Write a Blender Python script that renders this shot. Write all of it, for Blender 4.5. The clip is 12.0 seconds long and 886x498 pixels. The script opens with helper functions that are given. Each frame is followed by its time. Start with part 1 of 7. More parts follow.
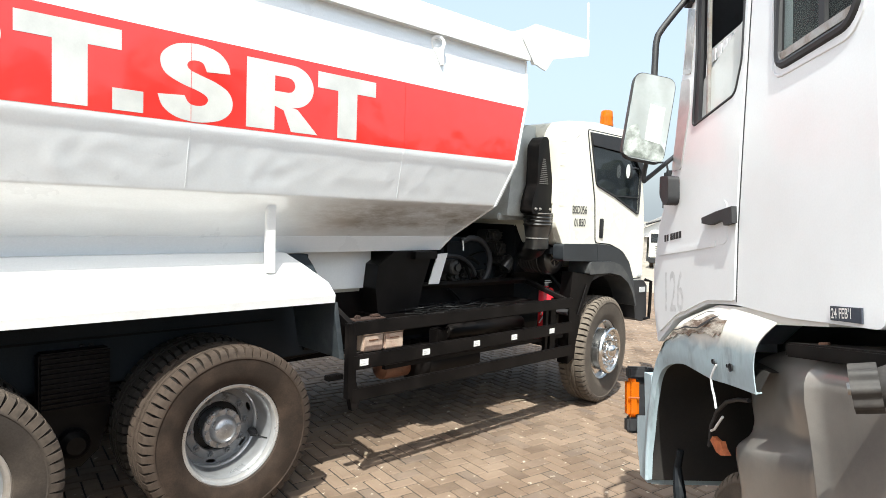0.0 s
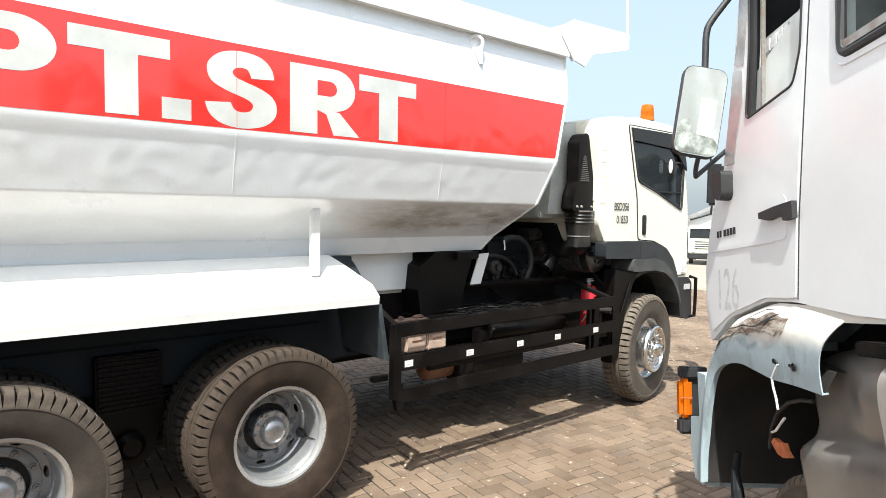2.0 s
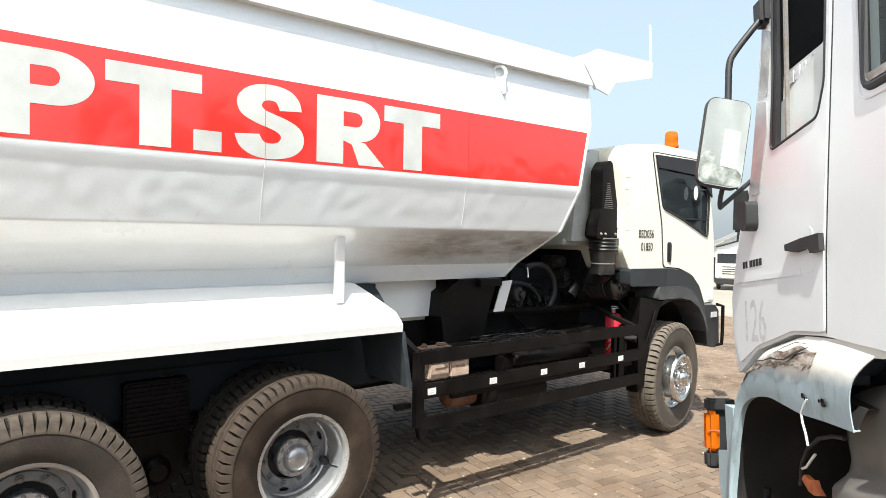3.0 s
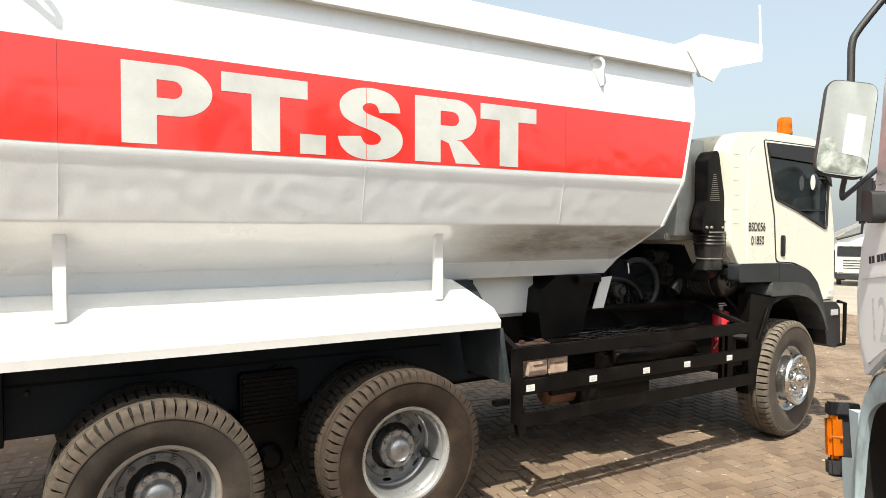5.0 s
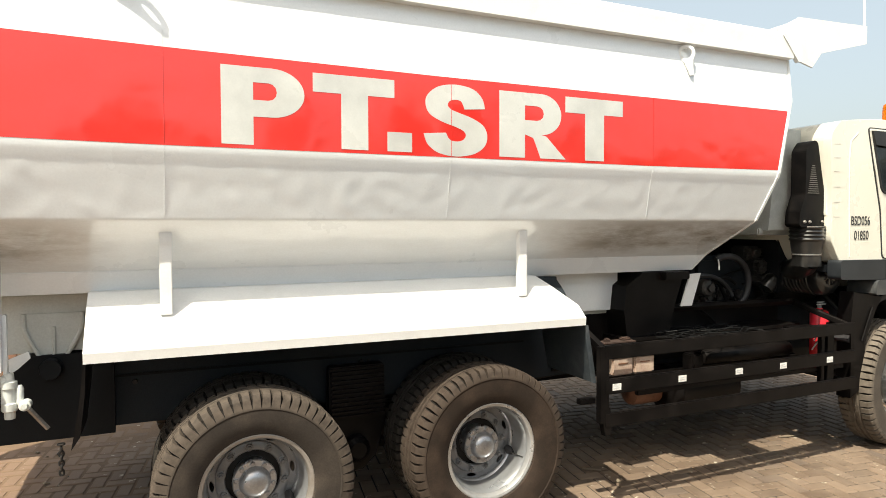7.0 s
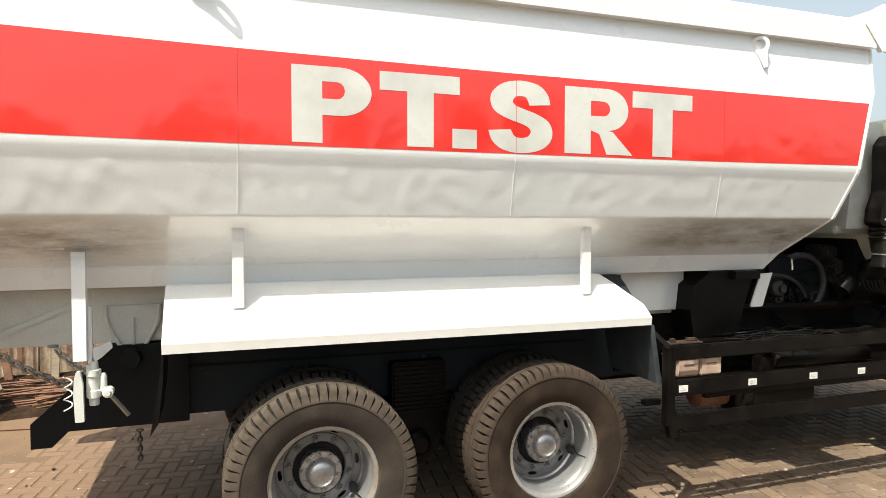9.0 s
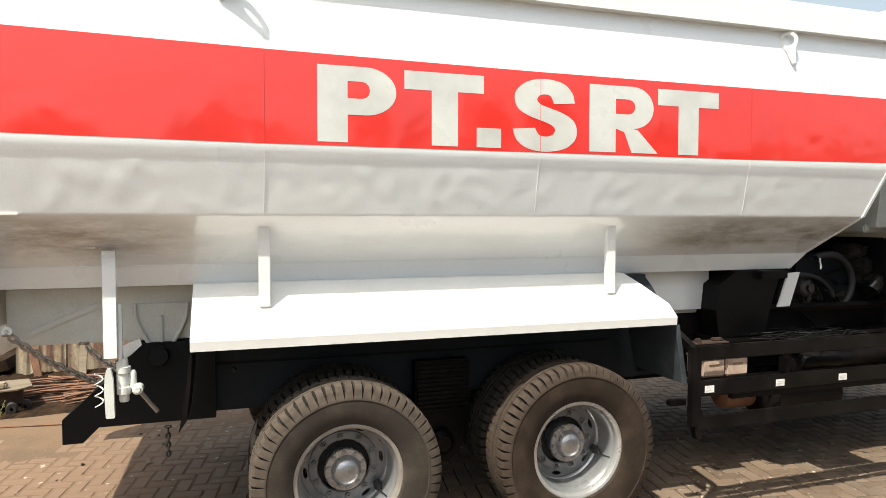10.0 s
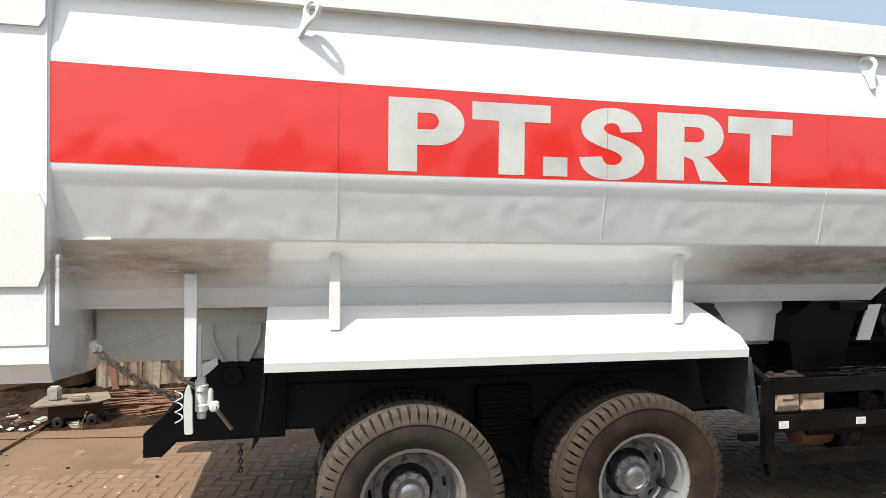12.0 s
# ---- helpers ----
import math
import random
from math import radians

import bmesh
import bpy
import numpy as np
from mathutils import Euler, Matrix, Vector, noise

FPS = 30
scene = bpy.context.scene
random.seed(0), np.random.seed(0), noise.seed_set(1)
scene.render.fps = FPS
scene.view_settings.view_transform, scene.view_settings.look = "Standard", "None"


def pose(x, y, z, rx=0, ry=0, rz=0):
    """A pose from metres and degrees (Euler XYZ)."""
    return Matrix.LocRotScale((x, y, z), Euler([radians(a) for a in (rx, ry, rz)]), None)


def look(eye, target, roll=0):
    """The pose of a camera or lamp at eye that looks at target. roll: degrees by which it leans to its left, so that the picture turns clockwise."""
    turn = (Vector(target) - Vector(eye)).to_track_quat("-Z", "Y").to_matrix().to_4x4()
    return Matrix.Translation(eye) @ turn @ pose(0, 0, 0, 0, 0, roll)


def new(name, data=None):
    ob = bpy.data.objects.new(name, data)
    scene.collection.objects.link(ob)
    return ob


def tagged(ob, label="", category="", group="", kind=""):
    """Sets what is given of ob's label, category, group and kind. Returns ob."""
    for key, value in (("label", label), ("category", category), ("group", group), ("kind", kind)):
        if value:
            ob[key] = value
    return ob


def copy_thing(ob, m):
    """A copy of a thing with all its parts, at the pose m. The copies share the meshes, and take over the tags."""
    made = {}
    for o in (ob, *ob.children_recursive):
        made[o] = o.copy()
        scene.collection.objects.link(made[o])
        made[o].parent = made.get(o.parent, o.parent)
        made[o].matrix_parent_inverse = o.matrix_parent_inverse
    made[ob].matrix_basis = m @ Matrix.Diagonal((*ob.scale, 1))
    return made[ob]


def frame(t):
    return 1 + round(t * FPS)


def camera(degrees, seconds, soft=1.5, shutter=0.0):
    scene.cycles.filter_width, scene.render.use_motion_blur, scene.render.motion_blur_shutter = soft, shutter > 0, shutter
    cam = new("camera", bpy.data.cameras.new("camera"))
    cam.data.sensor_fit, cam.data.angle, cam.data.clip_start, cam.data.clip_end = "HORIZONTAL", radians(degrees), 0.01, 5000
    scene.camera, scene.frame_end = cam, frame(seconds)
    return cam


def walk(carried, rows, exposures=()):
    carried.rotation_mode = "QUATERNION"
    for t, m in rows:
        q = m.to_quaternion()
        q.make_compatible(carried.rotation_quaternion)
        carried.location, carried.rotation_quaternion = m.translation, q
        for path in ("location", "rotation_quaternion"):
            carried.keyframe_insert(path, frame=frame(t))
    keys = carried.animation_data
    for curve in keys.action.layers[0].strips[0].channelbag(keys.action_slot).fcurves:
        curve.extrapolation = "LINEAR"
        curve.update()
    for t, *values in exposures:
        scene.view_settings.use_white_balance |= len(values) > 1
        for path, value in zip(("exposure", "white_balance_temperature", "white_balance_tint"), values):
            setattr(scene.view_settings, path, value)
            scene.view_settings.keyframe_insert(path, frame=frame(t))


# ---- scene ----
cam = camera(69.5, 12.0, soft=0.3)

PATH = [
    (0, (-1.6448, -3.5522, 1.8346), (-0.2662, -2.1074, 1.7246), 1.94),
    (0.5, (-1.6530, -3.5506, 1.8365), (-0.2810, -2.0994, 1.7280), 1.65),
    (1, (-1.6510, -3.5380, 1.8368), (-0.2927, -2.0745, 1.7226), 1.35),
    (1.5, (-1.6623, -3.5173, 1.8358), (-0.3258, -2.0341, 1.7177), 1.11),
    (2, (-1.6780, -3.5030, 1.8397), (-0.3788, -1.9868, 1.7250), 0.79),
    (2.5, (-1.6830, -3.5047, 1.8493), (-0.4167, -1.9593, 1.7580), 0.76),
    (2.7, (-1.6870, -3.5106, 1.8604), (-0.4272, -1.9584, 1.8019), 0.81),
    (4.3, (-1.7002, -3.5355, 1.8770), (-0.5815, -1.8783, 1.8313), 0.13),
    (4.5, (-1.7066, -3.5365, 1.8758), (-0.6213, -1.8572, 1.8315), 0.15),
    (5, (-1.7198, -3.5266, 1.8737), (-0.7197, -1.7956, 1.8168), 0.11),
    (5.5, (-1.7399, -3.5144, 1.8723), (-0.8131, -1.7431, 1.8135), 0.11),
    (6, (-1.7658, -3.4996, 1.8710), (-0.8813, -1.7066, 1.8162), 0.23),
    (6.5, (-1.7782, -3.4924, 1.8700), (-0.9265, -1.6838, 1.8101), 0.02),
    (7, (-1.7954, -3.4857, 1.8693), (-0.9911, -1.6557, 1.8026), -0.20),
    (8.8, (-1.8512, -3.4643, 1.8751), (-1.1894, -1.5786, 1.7971), 0.20),
    (9, (-1.8577, -3.4619, 1.8762), (-1.2052, -1.5730, 1.7965), 0.05),
    (9.5, (-1.8751, -3.4558, 1.8790), (-1.2419, -1.5604, 1.7981), 0.03),
    (10, (-1.8916, -3.4534, 1.8753), (-1.2925, -1.5470, 1.7929), -0.01),
    (10.5, (-1.9148, -3.4581, 1.8775), (-1.3809, -1.5323, 1.7970), 0.11),
    (11, (-1.9312, -3.4654, 1.8840), (-1.4354, -1.5292, 1.8119), 0.15),
    (11.5, (-1.9489, -3.4782, 1.8991), (-1.4808, -1.5341, 1.8647), 0.44),
    (12, (-1.9558, -3.4881, 1.9083), (-1.5266, -1.5347, 1.8916), 0.52),
]
walk(cam, [(t, look(eye, aim, roll)) for t, eye, aim, roll in PATH],
     exposures=[(0, 1.17, 6150, 4), (2.7, 1.12, 6200, 4), (4.5, 0.98, 6450, 4), (5.5, 0.95, 6850, 4), (7, 0.93, 6950, 4), (9, 0.89, 6850, 4), (10, 0.86, 6700, 4), (11, 0.78, 6500, 4), (12, 0.69, 6300, 5)])

# ---- light ----
SUN_TO = Vector((-0.46, -0.33, 1.0)).normalized()
world = bpy.data.worlds.new("hazy_sky")
scene.world = world
world.use_nodes = True
wn = world.node_tree.nodes
sky = wn.new("ShaderNodeTexSky")
sky.sky_type = "NISHITA"
sky.sun_disc = False
sky.sun_elevation = math.asin(SUN_TO.z)
sky.sun_rotation = math.atan2(SUN_TO.x, SUN_TO.y)
sky.air_density, sky.dust_density, sky.ozone_density = 1.0, 6.0, 1.0
wn["Background"].inputs["Strength"].default_value = 0.131
haze = wn.new("ShaderNodeMix")
haze.data_type = "RGBA"
haze.inputs[0].default_value = 0.45
haze.inputs[7].default_value = (3.8, 4.12, 4.35, 1)
world.node_tree.links.new(sky.outputs[0], haze.inputs[6])
world.node_tree.links.new(haze.outputs[2], wn["Background"].inputs["Color"])
sun = new("sun", bpy.data.lights.new("sun", "SUN"))
sun.data.energy, sun.data.angle, sun.data.color = 4.3, radians(0.55), (1.0, 0.95, 0.87)
sun.matrix_world = look(SUN_TO * 40, (0, 0, 0))


# ---- materials ----
def ramp(nt, src, stops):
    r = nt.nodes.new("ShaderNodeValToRGB")
    el = r.color_ramp.elements
    while len(el) < len(stops):
        el.new(0.5)
    for e, (p, c) in zip(el, stops):
        e.position, e.color = p, (*c, 1)
    nt.links.new(src, r.inputs[0])
    return r.outputs[0]


def noise_tex(nt, scale, detail=4.0, rough=0.55, stretch=(1, 1, 1), offset=0.0):
    tc = nt.nodes.new("ShaderNodeTexCoord")
    mp = nt.nodes.new("ShaderNodeMapping")
    mp.inputs["Scale"].default_value = stretch
    mp.inputs["Location"].default_value = (offset, offset * 0.7, offset * 0.3)
    n = nt.nodes.new("ShaderNodeTexNoise")
    n.inputs["Scale"].default_value, n.inputs["Detail"].default_value, n.inputs["Roughness"].default_value = scale, detail, rough
    nt.links.new(tc.outputs["Object"], mp.inputs[0])
    nt.links.new(mp.outputs[0], n.inputs["Vector"])
    return n.outputs["Fac"]


def mix(nt, fac, a, b):
    m = nt.nodes.new("ShaderNodeMix")
    m.data_type = "RGBA"
    for sock, v in ((m.inputs[0], fac), (m.inputs[6], a), (m.inputs[7], b)):
        if isinstance(v, (int, float)):
            sock.default_value = v
        elif isinstance(v, tuple):
            sock.default_value = (*v, 1)
        else:
            nt.links.new(v, sock)
    return m.outputs[2]


def surface(name, base, worn=None, rough=0.5, rough_to=None, metal=0.0, coat=0.0, coat_rough=0.12, scale=3.0, fine=60.0, bump=0.1, dist=0.002,
            stretch=(1, 1, 1), amount=(0.45, 0.7), dent=0.0, dent_scale=7.0, spec=0.5, grain=0.12):
    """A paint, rubber, metal or stone: base colour worn to another in patches, a fine grain, relief and uneven gloss."""
    m = bpy.data.materials.new(name)
    m.use_nodes = True
    nt = m.node_tree
    b = nt.nodes["Principled BSDF"]
    worn = worn or tuple(c * 0.75 for c in base)
    big = noise_tex(nt, scale, 6, 0.6, stretch)
    mask = ramp(nt, big, [(amount[0], (0, 0, 0)), (amount[1], (1, 1, 1))])
    col = mix(nt, mask, base, worn)
    small = noise_tex(nt, fine, 3, 0.6, stretch, 3.0)
    dark = ramp(nt, small, [(0.3, (1 - grain,) * 3), (0.7, (1, 1, 1))])
    mul = nt.nodes.new("ShaderNodeMix")
    mul.data_type, mul.blend_type = "RGBA", "MULTIPLY"
    mul.inputs[0].default_value = 1.0
    nt.links.new(col, mul.inputs[6])
    nt.links.new(dark, mul.inputs[7])
    nt.links.new(mul.outputs[2], b.inputs["Base Color"])
    lo, hi = rough, rough_to if rough_to is not None else min(1.0, rough + 0.15)
    r = ramp(nt, big, [(0.35, (lo,) * 3), (0.7, (hi,) * 3)])
    nt.links.new(r, b.inputs["Roughness"])
    b.inputs["Metallic"].default_value = metal
    b.inputs["Coat Weight"].default_value = coat
    b.inputs["Coat Roughness"].default_value = coat_rough
    b.inputs["Specular IOR Level"].default_value = spec
    bp = nt.nodes.new("ShaderNodeBump")
    bp.inputs["Strength"].default_value, bp.inputs["Distance"].default_value = bump, dist
    nt.links.new(small, bp.inputs["Height"])
    last = bp.outputs[0]
    if dent:
        dn = noise_tex(nt, dent_scale, 0.6, 0.4, (1, 1, 1), 5.0)
        b2 = nt.nodes.new("ShaderNodeBump")
        b2.inputs["Strength"].default_value, b2.inputs["Distance"].default_value = dent, 0.02
        nt.links.new(dn, b2.inputs["Height"])
        nt.links.new(last, b2.inputs["Normal"])
        last = b2.outputs[0]
        nt.links.new(last, b.inputs["Coat Normal"])
    nt.links.new(last, b.inputs["Normal"])
    return m


def glass(name, tint, rough=0.03, clear=0.85):
    m = bpy.data.materials.new(name)
    m.use_nodes = True
    b = m.node_tree.nodes["Principled BSDF"]
    b.inputs["Base Color"].default_value = (*tint, 1)
    b.inputs["Roughness"].default_value = rough
    b.inputs["Transmission Weight"].default_value = clear
    b.inputs["IOR"].default_value = 1.05 if clear > 0.9 else 1.45
    return m


BED_WHITE = surface("bed_white_paint", (0.84, 0.87, 0.885), (0.78, 0.81, 0.82), 0.25, 0.40, coat=1.0, coat_rough=0.10, scale=1.3, fine=90, bump=0.03, amount=(0.5, 0.8), dent=0.06, dent_scale=12.0, grain=0.05)


def dirt_and_reflection(m, z_mid, z_half, colour, most):
    """Streaky brown along one band of a panel: dirt, and the ground's reflection painted in."""
    nt = m.node_tree
    b = nt.nodes["Principled BSDF"]
    old = b.inputs["Base Color"].links[0].from_socket
    tc = nt.nodes.new("ShaderNodeTexCoord")
    sep = nt.nodes.new("ShaderNodeSeparateXYZ")
    nt.links.new(tc.outputs["Object"], sep.inputs[0])
    off = nt.nodes.new("ShaderNodeMath")
    off.operation = "SUBTRACT"
    nt.links.new(sep.outputs[2], off.inputs[0])
    off.inputs[1].default_value = z_mid
    ab = nt.nodes.new("ShaderNodeMath")
    ab.operation = "ABSOLUTE"
    nt.links.new(off.outputs[0], ab.inputs[0])
    band = nt.nodes.new("ShaderNodeMapRange")
    band.inputs[1].default_value, band.inputs[2].default_value = z_half, z_half * 0.3
    nt.links.new(ab.outputs[0], band.inputs[0])
    patch = ramp(nt, noise_tex(nt, 2.6, 9, 0.72, (0.6, 1, 2.6), 12.0), [(0.38, (most * 0.12,) * 3), (0.58, (most,) * 3)])
    mid = nt.nodes.new("ShaderNodeMath")
    mid.operation = "ADD"
    nt.links.new(sep.outputs[0], mid.inputs[0])
    mid.inputs[1].default_value = 0.75
    away = nt.nodes.new("ShaderNodeMath")
    away.operation = "ABSOLUTE"
    nt.links.new(mid.outputs[0], away.inputs[0])
    ends = nt.nodes.new("ShaderNodeMapRange")
    ends.inputs[1].default_value, ends.inputs[2].default_value = 1.2, 1.8
    ends.inputs[3].default_value = 0.12
    nt.links.new(away.outputs[0], ends.inputs[0])
    both = nt.nodes.new("ShaderNodeMath")
    both.operation = "MULTIPLY"
    nt.links.new(band.outputs[0], both.inputs[0])
    nt.links.new(ends.outputs[0], both.inputs[1])
    mul = nt.nodes.new("ShaderNodeMath")
    mul.operation = "MULTIPLY"
    nt.links.new(both.outputs[0], mul.inputs[0])
    nt.links.new(patch, mul.inputs[1])
    nt.links.new(mix(nt, mul.outputs[0], old, colour), b.inputs["Base Color"])
    return m


BED_WHITE.node_tree.nodes["Principled BSDF"].inputs["Coat IOR"].default_value = 1.6
# Strongest past the mudguard ends, where the brown ground's reflection is painted on.
dirt_and_reflection(BED_WHITE, 1.795, 0.15, (0.24, 0.195, 0.135), 0.80)
# White paint greyed for dirt and for the shade under the bed.
SUB_GREY = surface("greyed_white_paint", (0.67, 0.695, 0.665), (0.54, 0.55, 0.51), 0.45, 0.65, scale=3, fine=90, bump=0.06, amount=(0.45, 0.75), grain=0.12)
TRIM_WHITE = surface("trim_white_paint", (0.80, 0.80, 0.785), (0.70, 0.695, 0.665), 0.35, 0.5, coat=0.2, scale=4, fine=90, bump=0.04, amount=(0.55, 0.85), grain=0.05)
STRIPE_RED = surface("stripe_red_paint", (0.74, 0.022, 0.012), (0.66, 0.018, 0.012), 0.3, 0.42, coat=1.0, coat_rough=0.09, scale=2, fine=120, bump=0.01, dent=0.15, dent_scale=7.0, grain=0.04)
ENGINE = surface("oily_engine_iron", (0.024, 0.023, 0.022), (0.075, 0.067, 0.058), 0.45, 0.75, coat=0.2, scale=9, fine=120, bump=0.4, grain=0.35)
# The greyer patches paint mottled reflections into the letter colour.
LETTER = surface("letter_paint", (0.64, 0.645, 0.615), (0.50, 0.505, 0.485), 0.25, 0.4, coat=1.0, coat_rough=0.07, scale=2.6, fine=90, bump=0.02, dent=0.16, dent_scale=7.0, grain=0.05)
WELD = surface("weld_bead", (0.70, 0.68, 0.62), (0.45, 0.40, 0.33), 0.5, scale=9, fine=200, bump=0.5)
CHASSIS = surface("chassis_black_paint", (0.0060, 0.0078, 0.0100), (0.011, 0.012, 0.0135), 0.5, 0.8, scale=5, fine=140, bump=0.12, grain=0.25, spec=0.2)
# Chassis black, lifted and tinted blue to the tone of the shade below.
UNDER_BLACK = surface("underside_shade_black", (0.0165, 0.0225, 0.0285), (0.026, 0.0300, 0.0345), 0.5, 0.8, scale=5, fine=140, bump=0.12, grain=0.25, spec=0.2)
LINER_BROWN = surface("dusty_liner_plastic", (0.016, 0.0145, 0.0135), (0.034, 0.029, 0.025), 0.6, 0.85, scale=6, fine=120, bump=0.2, grain=0.25)
RACK_BLACK = surface("rack_black_paint", (0.0034, 0.0029, 0.0029), (0.010, 0.0078, 0.007), 0.35, 0.6, scale=6, fine=120, bump=0.1, grain=0.2, spec=0.17)
ARCH_PLASTIC = surface("blue_black_arch_plastic", (0.020, 0.023, 0.027), (0.032, 0.036, 0.041), 0.34, 0.5, scale=5, fine=260, bump=0.12, grain=0.15)
ARCH_GREY = surface("dusty_grey_mudguard", (0.05, 0.053, 0.056), (0.105, 0.105, 0.10), 0.4, 0.6, scale=6, fine=200, bump=0.12, grain=0.2)
PLASTIC = surface("black_plastic", (0.016, 0.016, 0.018), (0.03, 0.03, 0.032), 0.5, 0.65, scale=5, fine=300, bump=0.2, grain=0.2)


def rubber(name, wall, wall_dust, tread, r_edge):
    """Tyre rubber: dark walls with brown dust, and paler scuffed lugs out from the radius r_edge."""
    m = surface(name, wall, wall_dust, 0.7, 0.9, scale=5, fine=110, bump=0.3, amount=(0.45, 0.75), spec=0.25, grain=0.25)
    nt = m.node_tree
    b = nt.nodes["Principled BSDF"]
    old = b.inputs["Base Color"].links[0].from_socket
    tc = nt.nodes.new("ShaderNodeTexCoord")
    flat = nt.nodes.new("ShaderNodeVectorMath")
    flat.operation = "MULTIPLY"
    flat.inputs[1].default_value = (1, 0, 1)
    nt.links.new(tc.outputs["Object"], flat.inputs[0])
    ln = nt.nodes.new("ShaderNodeVectorMath")
    ln.operation = "LENGTH"
    nt.links.new(flat.outputs[0], ln.inputs[0])
    rng = nt.nodes.new("ShaderNodeMapRange")
    rng.inputs[1].default_value, rng.inputs[2].default_value = r_edge - 0.012, r_edge + 0.004
    nt.links.new(ln.outputs["Value"], rng.inputs[0])
    scuff = nt.nodes.new("ShaderNodeMath")
    scuff.operation = "MULTIPLY"
    nt.links.new(rng.outputs[0], scuff.inputs[0])
    nt.links.new(ramp(nt, noise_tex(nt, 22, 4, 0.6), [(0.3, (0.25,) * 3), (0.65, (1, 1, 1))]), scuff.inputs[1])
    nt.links.new(mix(nt, scuff.outputs[0], old, tread), b.inputs["Base Color"])
    return m


RUBBER = rubber("tyre_rubber_brown", (0.026, 0.0175, 0.0125), (0.066, 0.044, 0.031), (0.058, 0.043, 0.033), 0.460)
# Darker copy for the near inner tyres: their shade is in the colour.
RUBBER_SHADED = rubber("tyre_rubber_shaded", (0.015, 0.013, 0.0115), (0.025, 0.0215, 0.018), (0.024, 0.0205, 0.017), 0.460)
RUBBER_FRONT = rubber("tyre_rubber_front", (0.085, 0.071, 0.058), (0.135, 0.113, 0.092), (0.15, 0.125, 0.10), 0.482)
RUBBER_DUSTY = rubber("tyre_rubber_dusty", (0.037, 0.030, 0.025), (0.074, 0.059, 0.047), (0.090, 0.071, 0.056), 0.444)
HUB = surface("hub_silver", (0.50, 0.51, 0.53), (0.30, 0.30, 0.305), 0.26, 0.42, metal=0.75, scale=12, fine=150, bump=0.05, grain=0.1)
RIM_CLEAN = surface("rim_flange_silver", (0.52, 0.52, 0.52), (0.40, 0.385, 0.37), 0.25, 0.36, metal=0.6, scale=6, fine=150, bump=0.0, grain=0.04)
RIM = surface("rim_silver_paint", (0.44, 0.45, 0.465), (0.34, 0.335, 0.33), 0.25, 0.38, metal=0.7, scale=4, fine=150, bump=0.0, grain=0.04)
DISC_GREY = surface("disc_grey_paint", (0.22, 0.23, 0.245), (0.14, 0.142, 0.148), 0.28, 0.45, metal=0.3, coat=0.4, scale=8, fine=150, bump=0.02, grain=0.08)
RIM_EDGE = surface("rim_flange_dusty", (0.36, 0.335, 0.31), (0.25, 0.22, 0.19), 0.35, 0.5, metal=0.35, scale=5, fine=150, bump=0.02, grain=0.06)
CHROME = surface("polished_steel", (0.75, 0.74, 0.72), (0.55, 0.52, 0.48), 0.12, 0.3, metal=1.0, scale=9, fine=150, bump=0.03, grain=0.1)
GLOSS_BLACK = surface("oily_black_plastic", (0.013, 0.0125, 0.012), (0.030, 0.027, 0.024), 0.28, 0.46, coat=0.5, scale=6, fine=200, bump=0.1, grain=0.15)
DRUM = surface("drum_dark_iron", (0.012, 0.0115, 0.0115), (0.032, 0.025, 0.02), 0.6, scale=8, fine=120, bump=0.3, grain=0.3)
CAB_WHITE = surface("cab_cream_paint", (0.80, 0.775, 0.68), (0.76, 0.73, 0.63), 0.22, 0.32, coat=0.6, scale=1.2, fine=160, bump=0.015, grain=0.03)
GREY_CAB_BACK = surface("cab_back_grey", (0.46, 0.48, 0.46), (0.36, 0.37, 0.35), 0.45, 0.65, scale=5, fine=90, bump=0.1)
TINTED = glass("tinted_glass", (0.05, 0.06, 0.07), 0.03, 0.6)
CLEAR = glass("window_glass", (0.75, 0.82, 0.82), 0.02, 0.96)
AMBER = glass("amber_lens", (0.80, 0.20, 0.008), 0.10, 0.55)
OLD_ORANGE = surface("faded_orange_plastic", (0.48, 0.14, 0.05), (0.30, 0.09, 0.04), 0.6, scale=20, grain=0.2)
LAMP_GLASS = glass("headlamp_glass", (0.9, 0.92, 0.95), 0.08, 0.5)
SEAT = surface("seat_cloth", (0.06, 0.065, 0.075), None, 0.9, scale=8, fine=300, bump=0.4)
RED_EXT = surface("extinguisher_red", (0.74, 0.035, 0.06), (0.6, 0.02, 0.02), 0.3, coat=0.4, scale=6, grain=0.05)
LABEL = surface("sticker_white", (0.82, 0.81, 0.78), (0.6, 0.58, 0.55), 0.4, scale=30, grain=0.2)
INK = surface("black_ink", (0.02, 0.02, 0.022), None, 0.6, scale=20)
CARDBOARD = surface("battery_case_cream", (0.58, 0.45, 0.36), (0.40, 0.25, 0.19), 0.7, scale=8, fine=120, bump=0.3, grain=0.2)
CLAY = surface("brown_oily_tank", (0.20, 0.09, 0.05), (0.09, 0.05, 0.035), 0.5, 0.75, scale=7, fine=120, bump=0.3, grain=0.2)
STEEL = surface("bare_steel", (0.42, 0.41, 0.39), (0.28, 0.22, 0.17), 0.4, 0.6, metal=0.8, scale=14, fine=160, bump=0.2, grain=0.2)
BROWN_RUST = surface("dark_rust", (0.040, 0.021, 0.015), (0.075, 0.038, 0.024), 0.8, 0.95, scale=8, fine=110, bump=0.4, grain=0.3)
RUST = surface("rusty_steel", (0.16, 0.075, 0.045), (0.28, 0.15, 0.09), 0.8, 0.95, scale=8, fine=110, bump=0.5, grain=0.35)
